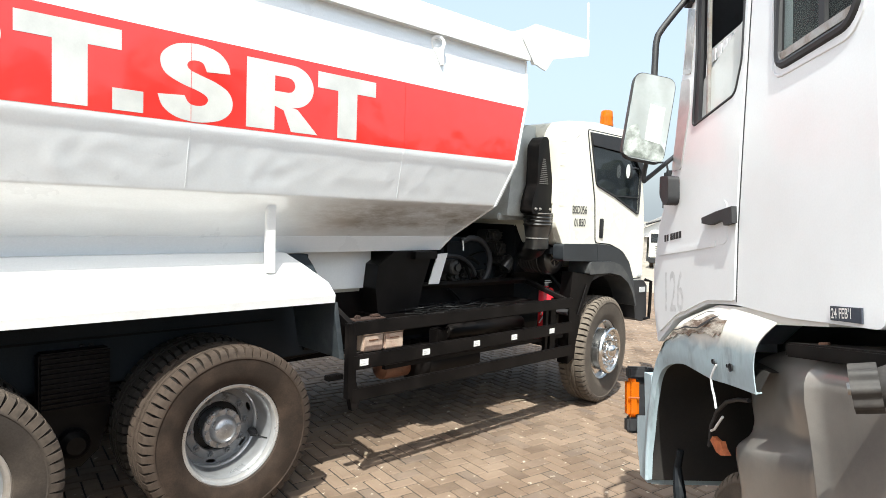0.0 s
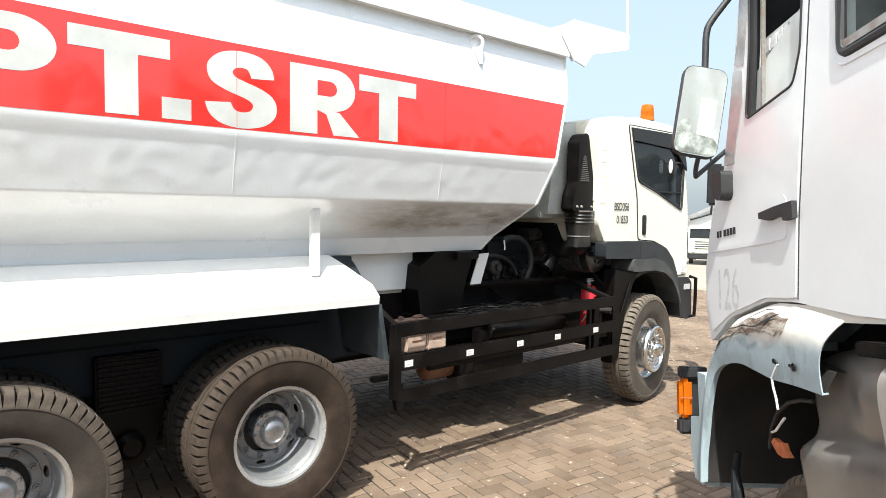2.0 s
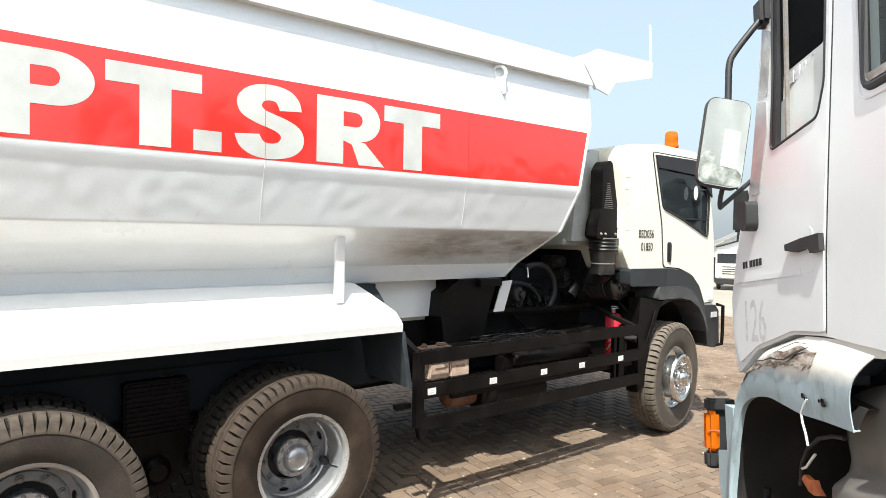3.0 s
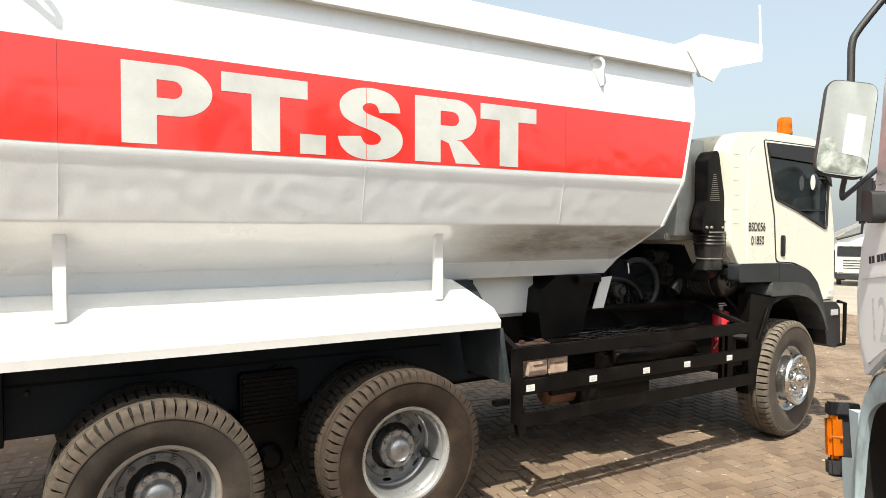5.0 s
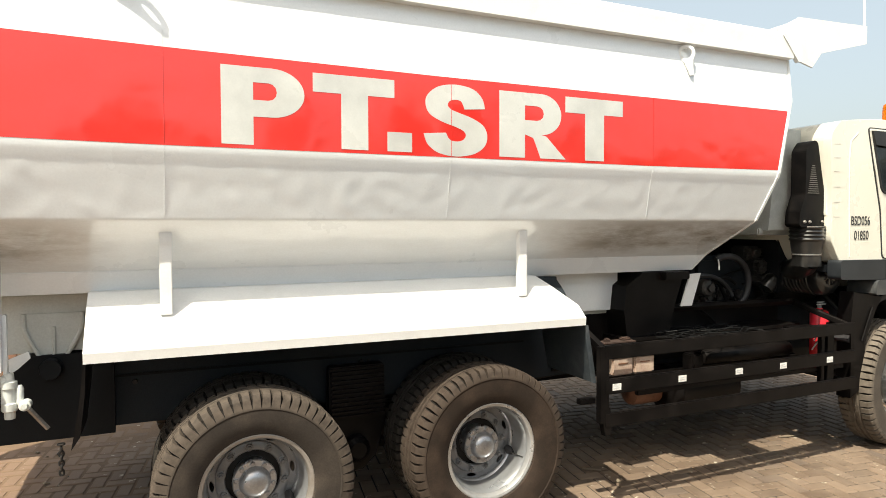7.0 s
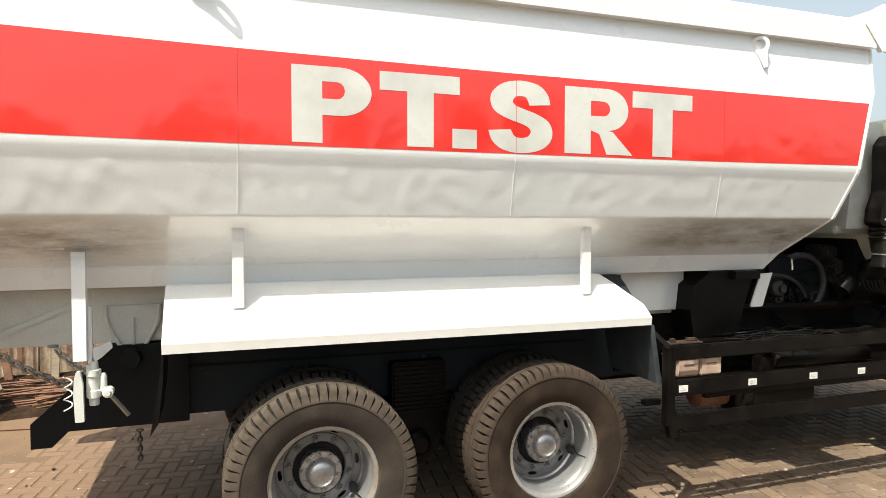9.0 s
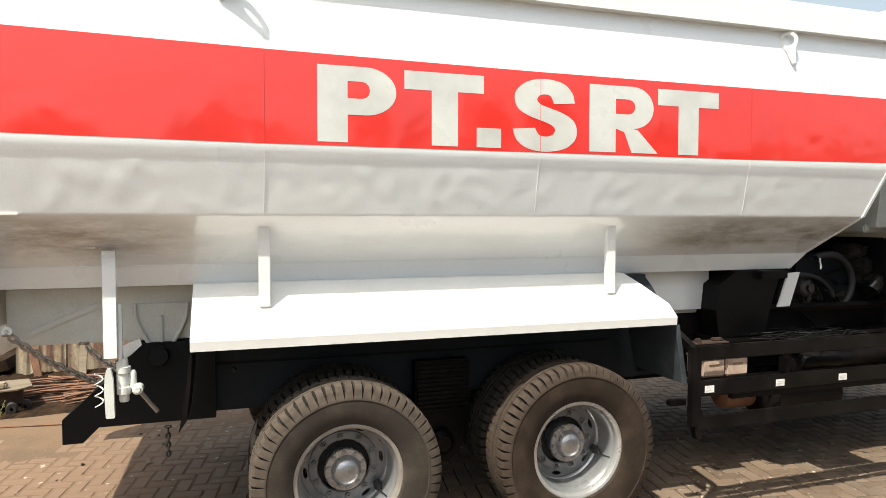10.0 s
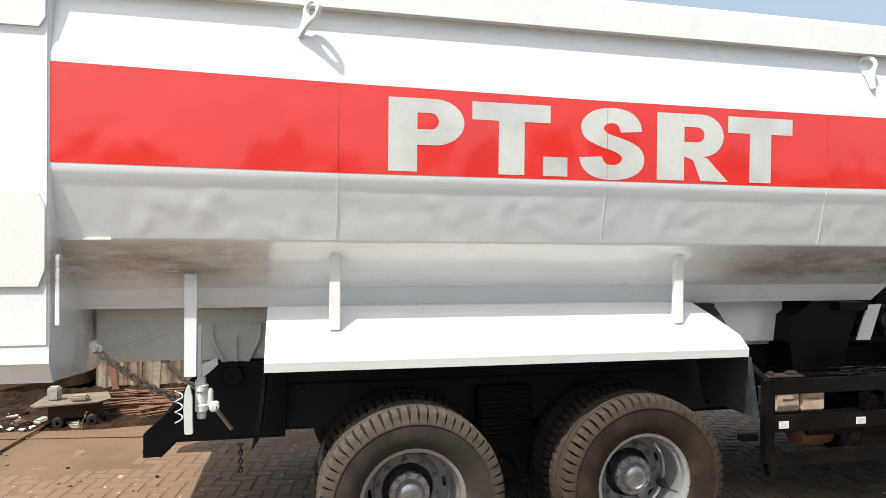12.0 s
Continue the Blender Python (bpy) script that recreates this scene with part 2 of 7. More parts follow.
HAUL_WHITE = surface("old_white_paint", (0.74, 0.755, 0.77), (0.69, 0.70, 0.71), 0.3, 0.42, coat=0.4, scale=1.6, fine=140, bump=0.02, dent=0.03, dent_scale=3, grain=0.04)
FENDER_PAINT = surface("fender_weathered_paint", (0.35, 0.43, 0.47), (0.22, 0.26, 0.275), 0.45, 0.7, scale=11, fine=60, bump=0.12, stretch=(1, 1, 0.4), amount=(0.52, 0.72), grain=0.12)


def bleached(m, z_low, z_high, colour, most):
    """Paint that the sun has bleached towards the upper edge, in an uneven band."""
    nt = m.node_tree
    b = nt.nodes["Principled BSDF"]
    old = b.inputs["Base Color"].links[0].from_socket
    tc = nt.nodes.new("ShaderNodeTexCoord")
    sep = nt.nodes.new("ShaderNodeSeparateXYZ")
    nt.links.new(tc.outputs["Object"], sep.inputs[0])
    wob = nt.nodes.new("ShaderNodeMath")
    wob.operation = "MULTIPLY_ADD"
    nt.links.new(noise_tex(nt, 9, 5, 0.6), wob.inputs[0])
    wob.inputs[1].default_value = 0.10
    nt.links.new(sep.outputs[2], wob.inputs[2])
    band = nt.nodes.new("ShaderNodeMapRange")
    band.inputs[1].default_value, band.inputs[2].default_value, band.inputs[4].default_value = z_low + 0.05, z_high + 0.05, most
    nt.links.new(wob.outputs[0], band.inputs[0])
    nt.links.new(mix(nt, band.outputs[0], old, colour), b.inputs["Base Color"])


bleached(FENDER_PAINT, -0.165, -0.115, (0.62, 0.60, 0.55), 0.92)
FENDER_RUST = surface("fender_rusty_top", (0.46, 0.42, 0.365), (0.13, 0.085, 0.06), 0.7, 0.9, scale=16, fine=110, bump=0.8, amount=(0.42, 0.62), stretch=(0.6, 1, 2.2), grain=0.45)
FADED = surface("faded_grey_print", (0.50, 0.51, 0.52), (0.68, 0.69, 0.70), 0.4, scale=22, amount=(0.4, 0.6), grain=0.1)
TANK_GREY = surface("sun_worn_tank_plastic", (0.115, 0.108, 0.100), (0.19, 0.176, 0.160), 0.32, 0.48, coat=0.8, coat_rough=0.20, scale=3.0, fine=240, bump=0.05, amount=(0.40, 0.66), grain=0.08)
MIRROR = surface("mirror_silver", (0.62, 0.66, 0.65), (0.46, 0.50, 0.48), 0.08, 0.3, metal=0.6, scale=7, fine=60, bump=0.0, amount=(0.5, 0.75), grain=0.05)
PEEL = surface("mirror_lost_silver", (0.40, 0.43, 0.41), (0.12, 0.135, 0.12), 0.5, scale=12, fine=60, amount=(0.42, 0.6), grain=0.3)
PAPER = surface("paper_label", (0.82, 0.82, 0.80), None, 0.7, scale=20, grain=0.04)
PLATE_BLUE = surface("date_plate_dark_blue", (0.035, 0.045, 0.065), (0.07, 0.08, 0.10), 0.5, scale=25, grain=0.3)
CONCRETE = surface("weathered_concrete", (0.40, 0.37, 0.33), (0.25, 0.22, 0.19), 0.85, scale=2.5, fine=40, bump=0.6, dist=0.006, grain=0.25)
SHEET = surface("rusty_corrugated_sheet", (0.60, 0.50, 0.37), (0.30, 0.145, 0.09), 0.6, 0.85, scale=4.5, fine=60, bump=0.3, amount=(0.42, 0.58), stretch=(1, 1, 0.5), grain=0.3)
TIMBER = surface("grey_timber", (0.33, 0.27, 0.20), (0.20, 0.15, 0.10), 0.85, scale=3, fine=40, bump=0.6, stretch=(0.3, 3, 3), grain=0.35)
CABLE = surface("cable_sheath", (0.004, 0.004, 0.004), None, 0.55, scale=20, spec=0.2)


def paver_material():
    m = bpy.data.materials.new("clay_grey_pavers")
    m.use_nodes = True
    nt = m.node_tree
    b = nt.nodes["Principled BSDF"]
    tc = nt.nodes.new("ShaderNodeNewGeometry")
    oi = nt.nodes.new("ShaderNodeObjectInfo")
    add = nt.nodes.new("ShaderNodeMath")
    add.operation = "ADD"
    nt.links.new(tc.outputs["Random Per Island"], add.inputs[0])
    nt.links.new(oi.outputs["Random"], add.inputs[1])
    fr = nt.nodes.new("ShaderNodeMath")
    fr.operation = "FRACT"
    nt.links.new(add.outputs[0], fr.inputs[0])
    each = ramp(nt, fr.outputs[0], [(0.0, (0.087, 0.058, 0.038)), (0.35, (0.122, 0.082, 0.054)), (0.7, (0.162, 0.112, 0.076)), (1.0, (0.098, 0.071, 0.053))])

    def world_noise(scale, detail, rough, off):
        mp = nt.nodes.new("ShaderNodeMapping")
        mp.inputs["Location"].default_value = (off, off, 0)
        nt.links.new(tc.outputs["Position"], mp.inputs[0])
        n = nt.nodes.new("ShaderNodeTexNoise")
        n.inputs["Scale"].default_value, n.inputs["Detail"].default_value, n.inputs["Roughness"].default_value = scale, detail, rough
        nt.links.new(mp.outputs[0], n.inputs["Vector"])
        return n.outputs["Fac"]

    dust = ramp(nt, world_noise(1.1, 6, 0.65, 2.0), [(0.42, (0, 0, 0)), (0.72, (0.75,) * 3)])
    col = mix(nt, dust, each, (0.230, 0.170, 0.122))
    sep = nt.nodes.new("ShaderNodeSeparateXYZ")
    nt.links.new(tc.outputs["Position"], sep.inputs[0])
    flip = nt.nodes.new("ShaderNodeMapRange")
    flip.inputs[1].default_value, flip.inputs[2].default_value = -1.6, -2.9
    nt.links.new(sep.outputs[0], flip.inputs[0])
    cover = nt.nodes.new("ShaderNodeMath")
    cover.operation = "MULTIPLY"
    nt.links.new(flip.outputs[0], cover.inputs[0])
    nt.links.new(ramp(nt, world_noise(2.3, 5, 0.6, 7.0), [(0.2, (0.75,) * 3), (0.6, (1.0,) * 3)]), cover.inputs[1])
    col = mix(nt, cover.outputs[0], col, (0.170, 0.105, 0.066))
    oil = ramp(nt, world_noise(0.8, 5, 0.6, 9.0), [(0.58, (0, 0, 0)), (0.75, (0.55,) * 3)])
    col = mix(nt, oil, col, (0.085, 0.068, 0.054))
    chips = ramp(nt, world_noise(14, 3, 0.5, 4.0), [(0.66, (0, 0, 0)), (0.71, (0.8,) * 3)])
    col = mix(nt, chips, col, (0.42, 0.36, 0.28))
    nt.links.new(col, b.inputs["Base Color"])
    b.inputs["Roughness"].default_value = 0.85
    bp = nt.nodes.new("ShaderNodeBump")
    bp.inputs["Strength"].default_value, bp.inputs["Distance"].default_value = 0.5, 0.004
    nt.links.new(world_noise(70, 4, 0.65, 0.0), bp.inputs["Height"])
    nt.links.new(bp.outputs[0], b.inputs["Normal"])
    return m


PAVER = paver_material()
SAND = surface("joint_sand", (0.035, 0.028, 0.021), (0.065, 0.05, 0.036), 0.95, scale=0.6, fine=40, bump=0.6, dist=0.006, grain=0.3)


# ---- mesh helpers ----
def part(name, bm, material, parent=None, label="", smooth=False, m=None, angle=38):
    """Links a bmesh, or a mesh that is shared, as one object under a thing or a part."""
    if isinstance(bm, bmesh.types.BMesh):
        me = bpy.data.meshes.new(name)
        bmesh.ops.recalc_face_normals(bm, faces=bm.faces)
        bm.to_mesh(me)
        bm.free()
        me.materials.append(material)
        if smooth:
            me.shade_smooth()
            me.set_sharp_from_angle(angle=radians(angle))
    else:
        me = bm
    ob = new(name, me)
    if m is not None:
        ob.matrix_basis = m
    if parent is not None:
        ob.parent = parent
        ob.matrix_parent_inverse = parent.matrix_basis.inverted() if parent.type == "EMPTY" else Matrix()
    return tagged(ob, label)


def thing(name, at, label, category, group="", kind=""):
    ob = new(name)
    ob.matrix_basis = at if isinstance(at, Matrix) else Matrix.Translation(at)
    return tagged(ob, label, category, group, kind)


def box(bm, x0, x1, y0, y1, z0, z1, bevel=0.0, m=None):
    vs = bmesh.ops.create_cube(bm, size=1.0)["verts"]
    t = Matrix.LocRotScale(((x0 + x1) / 2, (y0 + y1) / 2, (z0 + z1) / 2), None, (abs(x1 - x0), abs(y1 - y0), abs(z1 - z0)))
    bmesh.ops.transform(bm, matrix=(m @ t) if m else t, verts=vs)
    if bevel:
        es = list({e for v in vs for e in v.link_edges})
        bmesh.ops.bevel(bm, geom=es, offset=bevel, segments=2, affect="EDGES", clamp_overlap=True)
    return bm


def boxes(*specs):
    bm = bmesh.new()
    for s in specs:
        box(bm, *s)
    return bm


def prism(pts, axis, a0, a1, bevel=0.0, bm=None, holes=()):
    """A solid with the outline pts (and holes), drawn out along an axis: 'y' takes (x, z), 'x' takes (y, z), 'z' takes (x, y)."""
    bm = bm or bmesh.new()

    def put(p, a):
        return {"y": (p[0], a, p[1]), "x": (a, p[0], p[1]), "z": (p[0], p[1], a)}[axis]

    loops = [pts, *holes]
    sides = []
    for a in (a0, a1):
        edges, all_vs = [], []
        for loop in loops:
            vs = [bm.verts.new(put(p, a)) for p in loop]
            edges += [bm.edges.new((vs[i], vs[(i + 1) % len(vs)])) for i in range(len(vs))]
            all_vs.append(vs)
        if holes:
            bmesh.ops.triangle_fill(bm, use_beauty=True, edges=edges)
        else:
            bm.faces.new(all_vs[0])
        sides.append(all_vs)
    rim = []
    for va, vb in zip(*sides):
        n = len(va)
        for i in range(n):
            bm.faces.new((va[i], va[(i + 1) % n], vb[(i + 1) % n], vb[i]))
        rim += va + vb
    if bevel:
        s = set(rim)
        es = [e for e in bm.edges if e.verts[0] in s and e.verts[1] in s and len(e.link_faces) == 2 and e.calc_face_angle(0) > 0.5]
        bmesh.ops.bevel(bm, geom=es, offset=bevel, segments=2, affect="EDGES", clamp_overlap=True)
    return bm


def arc(cx, cz, r, a0, a1, n, rz=None):
    return [(cx + r * math.cos(radians(a0 + (a1 - a0) * i / n)), cz + (rz or r) * math.sin(radians(a0 + (a1 - a0) * i / n))) for i in range(n + 1)]


def rounded(pts, r, n=4):
    """An outline with its corners rounded."""
    out = []
    k = len(pts)
    for i in range(k):
        p, a, b = Vector(pts[i]), Vector(pts[i - 1]), Vector(pts[(i + 1) % k])
        da, db = (a - p), (b - p)
        ra = min(r, da.length * 0.45, db.length * 0.45)
        s, e = p + da.normalized() * ra, p + db.normalized() * ra
        for j in range(n + 1):
            t = j / n
            q = s * (1 - t) ** 2 + p * 2 * t * (1 - t) + e * t * t
            out.append((q.x, q.y))
    return out


def tube(path, r, sides=8, bm=None, closed=False):
    """A round bar along a path of points."""
    bm = bm or bmesh.new()
    pts = [Vector(p) for p in path]
    rings = []
    n = len(pts)
    side = None
    for i, p in enumerate(pts):
        a = pts[i - 1] if (i or closed) else p
        b = pts[(i + 1) % n] if (i < n - 1 or closed) else p
        d = (b - a).normalized()
        if side is None:
            side = d.orthogonal().normalized()
        side = (side - d * side.dot(d)).normalized()
        up = d.cross(side)
        rr = r[i] if isinstance(r, (list, tuple)) else r
        rings.append([bm.verts.new(p + (side * math.cos(2 * math.pi * k / sides) + up * math.sin(2 * math.pi * k / sides)) * rr) for k in range(sides)])
    for i in range(n if closed else n - 1):
        a, b = rings[i], rings[(i + 1) % n]
        for k in range(sides):
            bm.faces.new((a[k], a[(k + 1) % sides], b[(k + 1) % sides], b[k]))
    if not closed:
        bm.faces.new(rings[0][::-1])
        bm.faces.new(rings[-1])
    return bm


def lathe(profile, n=48, bm=None, centre=(0, 0, 0), axis="y"):
    """A turned shape: profile of (radius, along the axis)."""
    bm = bm or bmesh.new()
    c = Vector(centre)

    def put(r, a, t):
        u, v = r * math.cos(t), r * math.sin(t)
        return c + Vector({"y": (u, a, v), "z": (u, v, a), "x": (a, u, v)}[axis])

    rings = []
    for r, a in profile:
        if r < 1e-5:
            rings.append([bm.verts.new(put(0, a, 0))])
        else:
            rings.append([bm.verts.new(put(r, a, 2 * math.pi * k / n)) for k in range(n)])
    for a, b in zip(rings, rings[1:]):
        for k in range(n):
            quad = (a[k % len(a)], a[(k + 1) % len(a)], b[(k + 1) % len(b)], b[k % len(b)])
            face = list(dict.fromkeys(quad))
            if len(face) > 2:
                bm.faces.new(face)
    return bm


def chain_link(r=0.011, length=0.05, wide=0.034):
    h, w = length / 2 - wide / 2, wide / 2
    path = [(h + w * math.cos(radians(a)), w * math.sin(radians(a)), 0) for a in range(-90, 91, 30)]
    path += [(-h + w * math.cos(radians(a)), w * math.sin(radians(a)), 0) for a in range(90, 271, 30)]
    return tube(path, r, 6, closed=True)


def wavy(x, z, amp, size=0.16, seed=0.0):
    return amp * noise.noise(Vector((x / size, z / size, seed)))


# ---- ground ----
def ground_sheet():
    bm = bmesh.new()
    rings = [0, 14, 30, 46, 80, 250, 900, 3000]
    fall = [0, 0, 0.88, 1.76, 2.6, 2.6, 2.6, 2.6]      # the yard falls away past the paving
    c = Vector((1.0, 1.0, -0.014))
    prev = [bm.verts.new(c)]
    for r, low in zip(rings[1:], fall[1:]):
        ring = [bm.verts.new(c + Vector((r * math.cos(2 * math.pi * k / 48), r * math.sin(2 * math.pi * k / 48), -low))) for k in range(48)]
        for k in range(48):
            bm.faces.new(list(dict.fromkeys((prev[k % len(prev)], prev[(k + 1) % len(prev)], ring[(k + 1) % 48], ring[k]))))
        prev = ring
    return bm


YARD = surface("yard_far_paving", (0.29, 0.255, 0.205), (0.35, 0.315, 0.26), 0.9, scale=0.35, fine=9, bump=0.4, grain=0.3)
ground = tagged(part("ground", ground_sheet(), YARD), "dusty beige paved yard reaching the horizon", "ground", kind="structure")

# ---- dump truck ----
YC = 1.14          # centre line of the truck
truck = thing("dump_truck", (1.0, YC, 0.0), "white six-wheel dump truck with red side stripe, parked on pavers", "truck")


def far(y):
    return 2 * YC - y


# --- tipping bed ---
# near half of the cross-section, from the rail down to the floor: (y, z)
SECTION = [(-0.07, 3.125), (-0.13, 2.80), (-0.13, 2.265), (-0.124, 2.232), (-0.111, 2.198), (-0.037, 1.915), (0.25, 1.65), (0.30, 1.535), (YC, 1.525)]
X_REAR = -3.13


def front_x(z):
    return float(np.interp(z, [1.52, 1.65, 1.915, 2.21, 2.80, 3.11], [1.97, 2.08, 2.29, 2.40, 2.525, 2.56]))


ding_rnd = random.Random(17)
# small knocks in the side plates: panel, along, across, radius, depth
DINGS = [(4, ding_rnd.uniform(-3.0, 2.2), ding_rnd.uniform(0.15, 0.85), ding_rnd.uniform(0.026, 0.050), ding_rnd.choice((-1, 1, 1)) * ding_rnd.uniform(0.0008, 0.0024)) for k in range(150)]
DINGS += [(5, ding_rnd.uniform(-3.0, 1.9), ding_rnd.uniform(0.10, 0.90), ding_rnd.uniform(0.035, 0.07), ding_rnd.choice((-1, 1)) * ding_rnd.uniform(0.001, 0.003)) for k in range(45)]


def knock(i, x, t, length):
    """How far the plate stands out at one spot because of the knocks around it."""
    d = 0.0
    for j, dx, dt, r, deep in DINGS:
        if j == i and abs(x - dx) < 2.5 * r and abs(t - dt) * length < 2.5 * r:
            d += deep * (1 - 0.6 * min(1.0, max(0.0, x / 1.3))) * math.exp(-((x - dx) ** 2 + ((t - dt) * length) ** 2) / (r * r))
    return d


def bed_shell():
    bm = bmesh.new()
    dents = {1: 0.0006, 4: 0.0015, 5: 0.0014}
    for mirror in (False, True):
        for i, ((y0, z0), (y1, z1)) in enumerate(zip(SECTION, SECTION[1:])):
            n = Vector((0, -(z0 - z1), -(y1 - y0))).normalized()
            length = math.hypot(y1 - y0, z1 - z0)
            fine = i in (4, 5) and not mirror
            rows = max(1, round(length / (0.024 if fine else 0.055))) if i < 7 else 1
            cols = 96 if mirror else 260
            grid = []
            for t in ([0.0, 0.03] + [r / rows for r in range(1, rows)] + [0.97, 1.0] if rows > 1 else [0.0, 1.0]):
                y, z = y0 + (y1 - y0) * t, z0 + (z1 - z0) * t
                line = []
                for c in range(cols + 1):
                    u = c / cols
                    x = X_REAR + (front_x(z) - X_REAR) * u
                    edge = min(1, 8 * t * (1 - t)) * min(1, 12 * u * (1 - u))
                    if i == 1:
                        edge *= max(0.0, min(1.0, (2.62 - z) / 0.25))
                    d = (wavy(x, z, dents.get(i, 0), 0.10 if fine else 0.15) + (wavy(x, z, 0.35 * dents[i], 0.05, 4.0) + knock(i, x, t, length) if fine else 0.0)) * edge
                    p = Vector((x, y, z)) + n * d
                    line.append(bm.verts.new((p.x, far(p.y) if mirror else p.y, p.z)))
                grid.append(line)
            for a, b in zip(grid, grid[1:]):
                for c in range(cols):
                    bm.faces.new((a[c], a[c + 1], b[c + 1], b[c]))
    bmesh.ops.remove_doubles(bm, verts=bm.verts, dist=1e-4)
    return bm


def bed_lining():
    """The inner skin, floor and head board, a hand's width inside the outer skin."""
    bm = bmesh.new()
    inner = [(0.02, 3.11), (-0.02, 2.8), (-0.02, 2.25), (0.06, 1.98), (0.33, 1.74), (0.5, 1.64)]
    loop = inner + [(far(y), z) for y, z in reversed(inner)]
    ends = []
    for x_of in (lambda z: X_REAR + 0.05, lambda z: front_x(z) - 0.07):
        ends.append([bm.verts.new((x_of(z), y, z)) for y, z in loop])
    for k in range(len(loop) - 1):
        bm.faces.new((ends[0][k], ends[0][k + 1], ends[1][k + 1], ends[1][k]))
    bm.faces.new(ends[1])
    return bm


def head_board():
    """The sloped front wall of the bed, with its edge standing a little proud."""
    bm = bmesh.new()
    loop = [(y - 0.006, z) for y, z in SECTION[:-1]] + [(far(y) + 0.006, z) for y, z in reversed(SECTION[:-1])]
    a = [bm.verts.new((front_x(z) - 0.012, y, z)) for y, z in loop]
    b = [bm.verts.new((front_x(z) + 0.010, y, z)) for y, z in loop]
    k = len(loop)
    bm.faces.new(a)
    bm.faces.new(b)
    for i in range(k):
        bm.faces.new((a[i], a[(i + 1) % k], b[(i + 1) % k], b[i]))
    return bm


bed = part("dump_bed", bed_shell(), BED_WHITE, truck, "dented white steel tipping bed with soft bulged sides", smooth=True, angle=48)
part("bed_lining", bed_lining(), BED_WHITE, bed)
part("head_board", head_board(), TRIM_WHITE, bed)


def stripe_mesh(sign):
    bm = bmesh.new()
    grid = []
    for r in range(9):
        line = []
        for c in range(97):
            u = c / 96
            x = X_REAR + (front_x(2.28 + 0.45 * r / 8) - 0.018 - X_REAR) * u
            low = float(np.interp(x, [-3.13, -1.78, 1.2, 2.4], [2.279, 2.271, 2.276, 2.287]))
            z = low + (float(np.interp(x, [-3.13, -1.78, -0.28], [2.757, 2.738, 2.728])) - low) * r / 8
            edge = min(1, 12 * u * (1 - u)) * max(0.0, min(1.0, (2.62 - z) / 0.25)) * max(0.0, min(1, 8 * ((2.8 - z) / 0.535) * (1 - (2.8 - z) / 0.535)))
            y = -0.1313 - wavy(x, z, 0.0006, 0.15) * edge
            line.append(bm.verts.new((x, y if sign < 0 else far(y), z)))
        grid.append(line)
    for a, b in zip(grid, grid[1:]):
        for c in range(96):
            bm.faces.new((a[c], a[c + 1], b[c + 1], b[c]))
    return bm


STRIPE_RED.node_tree.nodes["Principled BSDF"].inputs["Coat IOR"].default_value = 1.65
part("side_stripe", stripe_mesh(-1), STRIPE_RED, bed, "glossy red painted stripe", smooth=True)
part("side_stripe", stripe_mesh(1), STRIPE_RED, bed, "glossy red painted stripe", smooth=True)


# --- the painted letters, drawn as bold block shapes ---
def letter_p(x0, x1, z0, z1, leg=False):
    """A bold P; with a leg it becomes an R."""
    w, h = x1 - x0, z1 - z0
    sx = x0 + 0.375 * w
    bx = x0 + (0.60 if not leg else 0.62) * w
    top, low = z1, z0 + 0.365 * h
    mid, r = (top + low) / 2, (top - low) / 2
    ex = x1 if not leg else x0 + 0.93 * w
    bowl = [(bx, top)] + [(bx + (ex - bx) * math.cos(radians(a)), mid + r * math.sin(radians(a))) for a in range(80, -81, -8)] + [(bx, low)]
    outer = [(x0, z0), (x0, z1)] + bowl
    if leg:
        outer += [(x0 + 0.70 * w, low - 0.02 * h), (x1, z0), (x1 - 0.39 * w, z0), (x0 + 0.50 * w, z0 + 0.31 * h), (sx, z0 + 0.36 * h), (sx, z0)]
    else:
        outer += [(sx, low), (sx, z0)]
    ht, hl = top - 0.195 * h, low + 0.215 * h
    hm, hr = (ht + hl) / 2, (ht - hl) / 2
    hx = x0 + 0.56 * w
    hole = [(sx, hl), (sx, ht), (hx, ht)] + [(hx + 0.10 * w * math.cos(radians(a)), hm + hr * math.sin(radians(a))) for a in range(60, -61, -30)] + [(hx, hl)]
    return outer, [hole]


def letter_t(x0, x1, z0, z1):
    w, h = x1 - x0, z1 - z0
    return [(x0, z1), (x1, z1), (x1, z1 - 0.25 * h), (x0 + 0.665 * w, z1 - 0.25 * h), (x0 + 0.665 * w, z0), (x0 + 0.335 * w, z0), (x0 + 0.335 * w, z1 - 0.25 * h), (x0, z1 - 0.25 * h)], []


def smooth_line(pts, n=7):
    """Points along a soft curve through pts."""
    out = []
    for i in range(len(pts) - 1):
        p0, p1, p2, p3 = (Vector(pts[max(0, min(len(pts) - 1, i + d))]) for d in (-1, 0, 1, 2))
        for j in range(n):
            t = j / n
            out.append(0.5 * (2 * p1 + (p2 - p0) * t + (2 * p0 - 5 * p1 + 4 * p2 - p3) * t * t + (3 * p1 - p0 - 3 * p2 + p3) * t ** 3))
    return out + [Vector(pts[-1])]


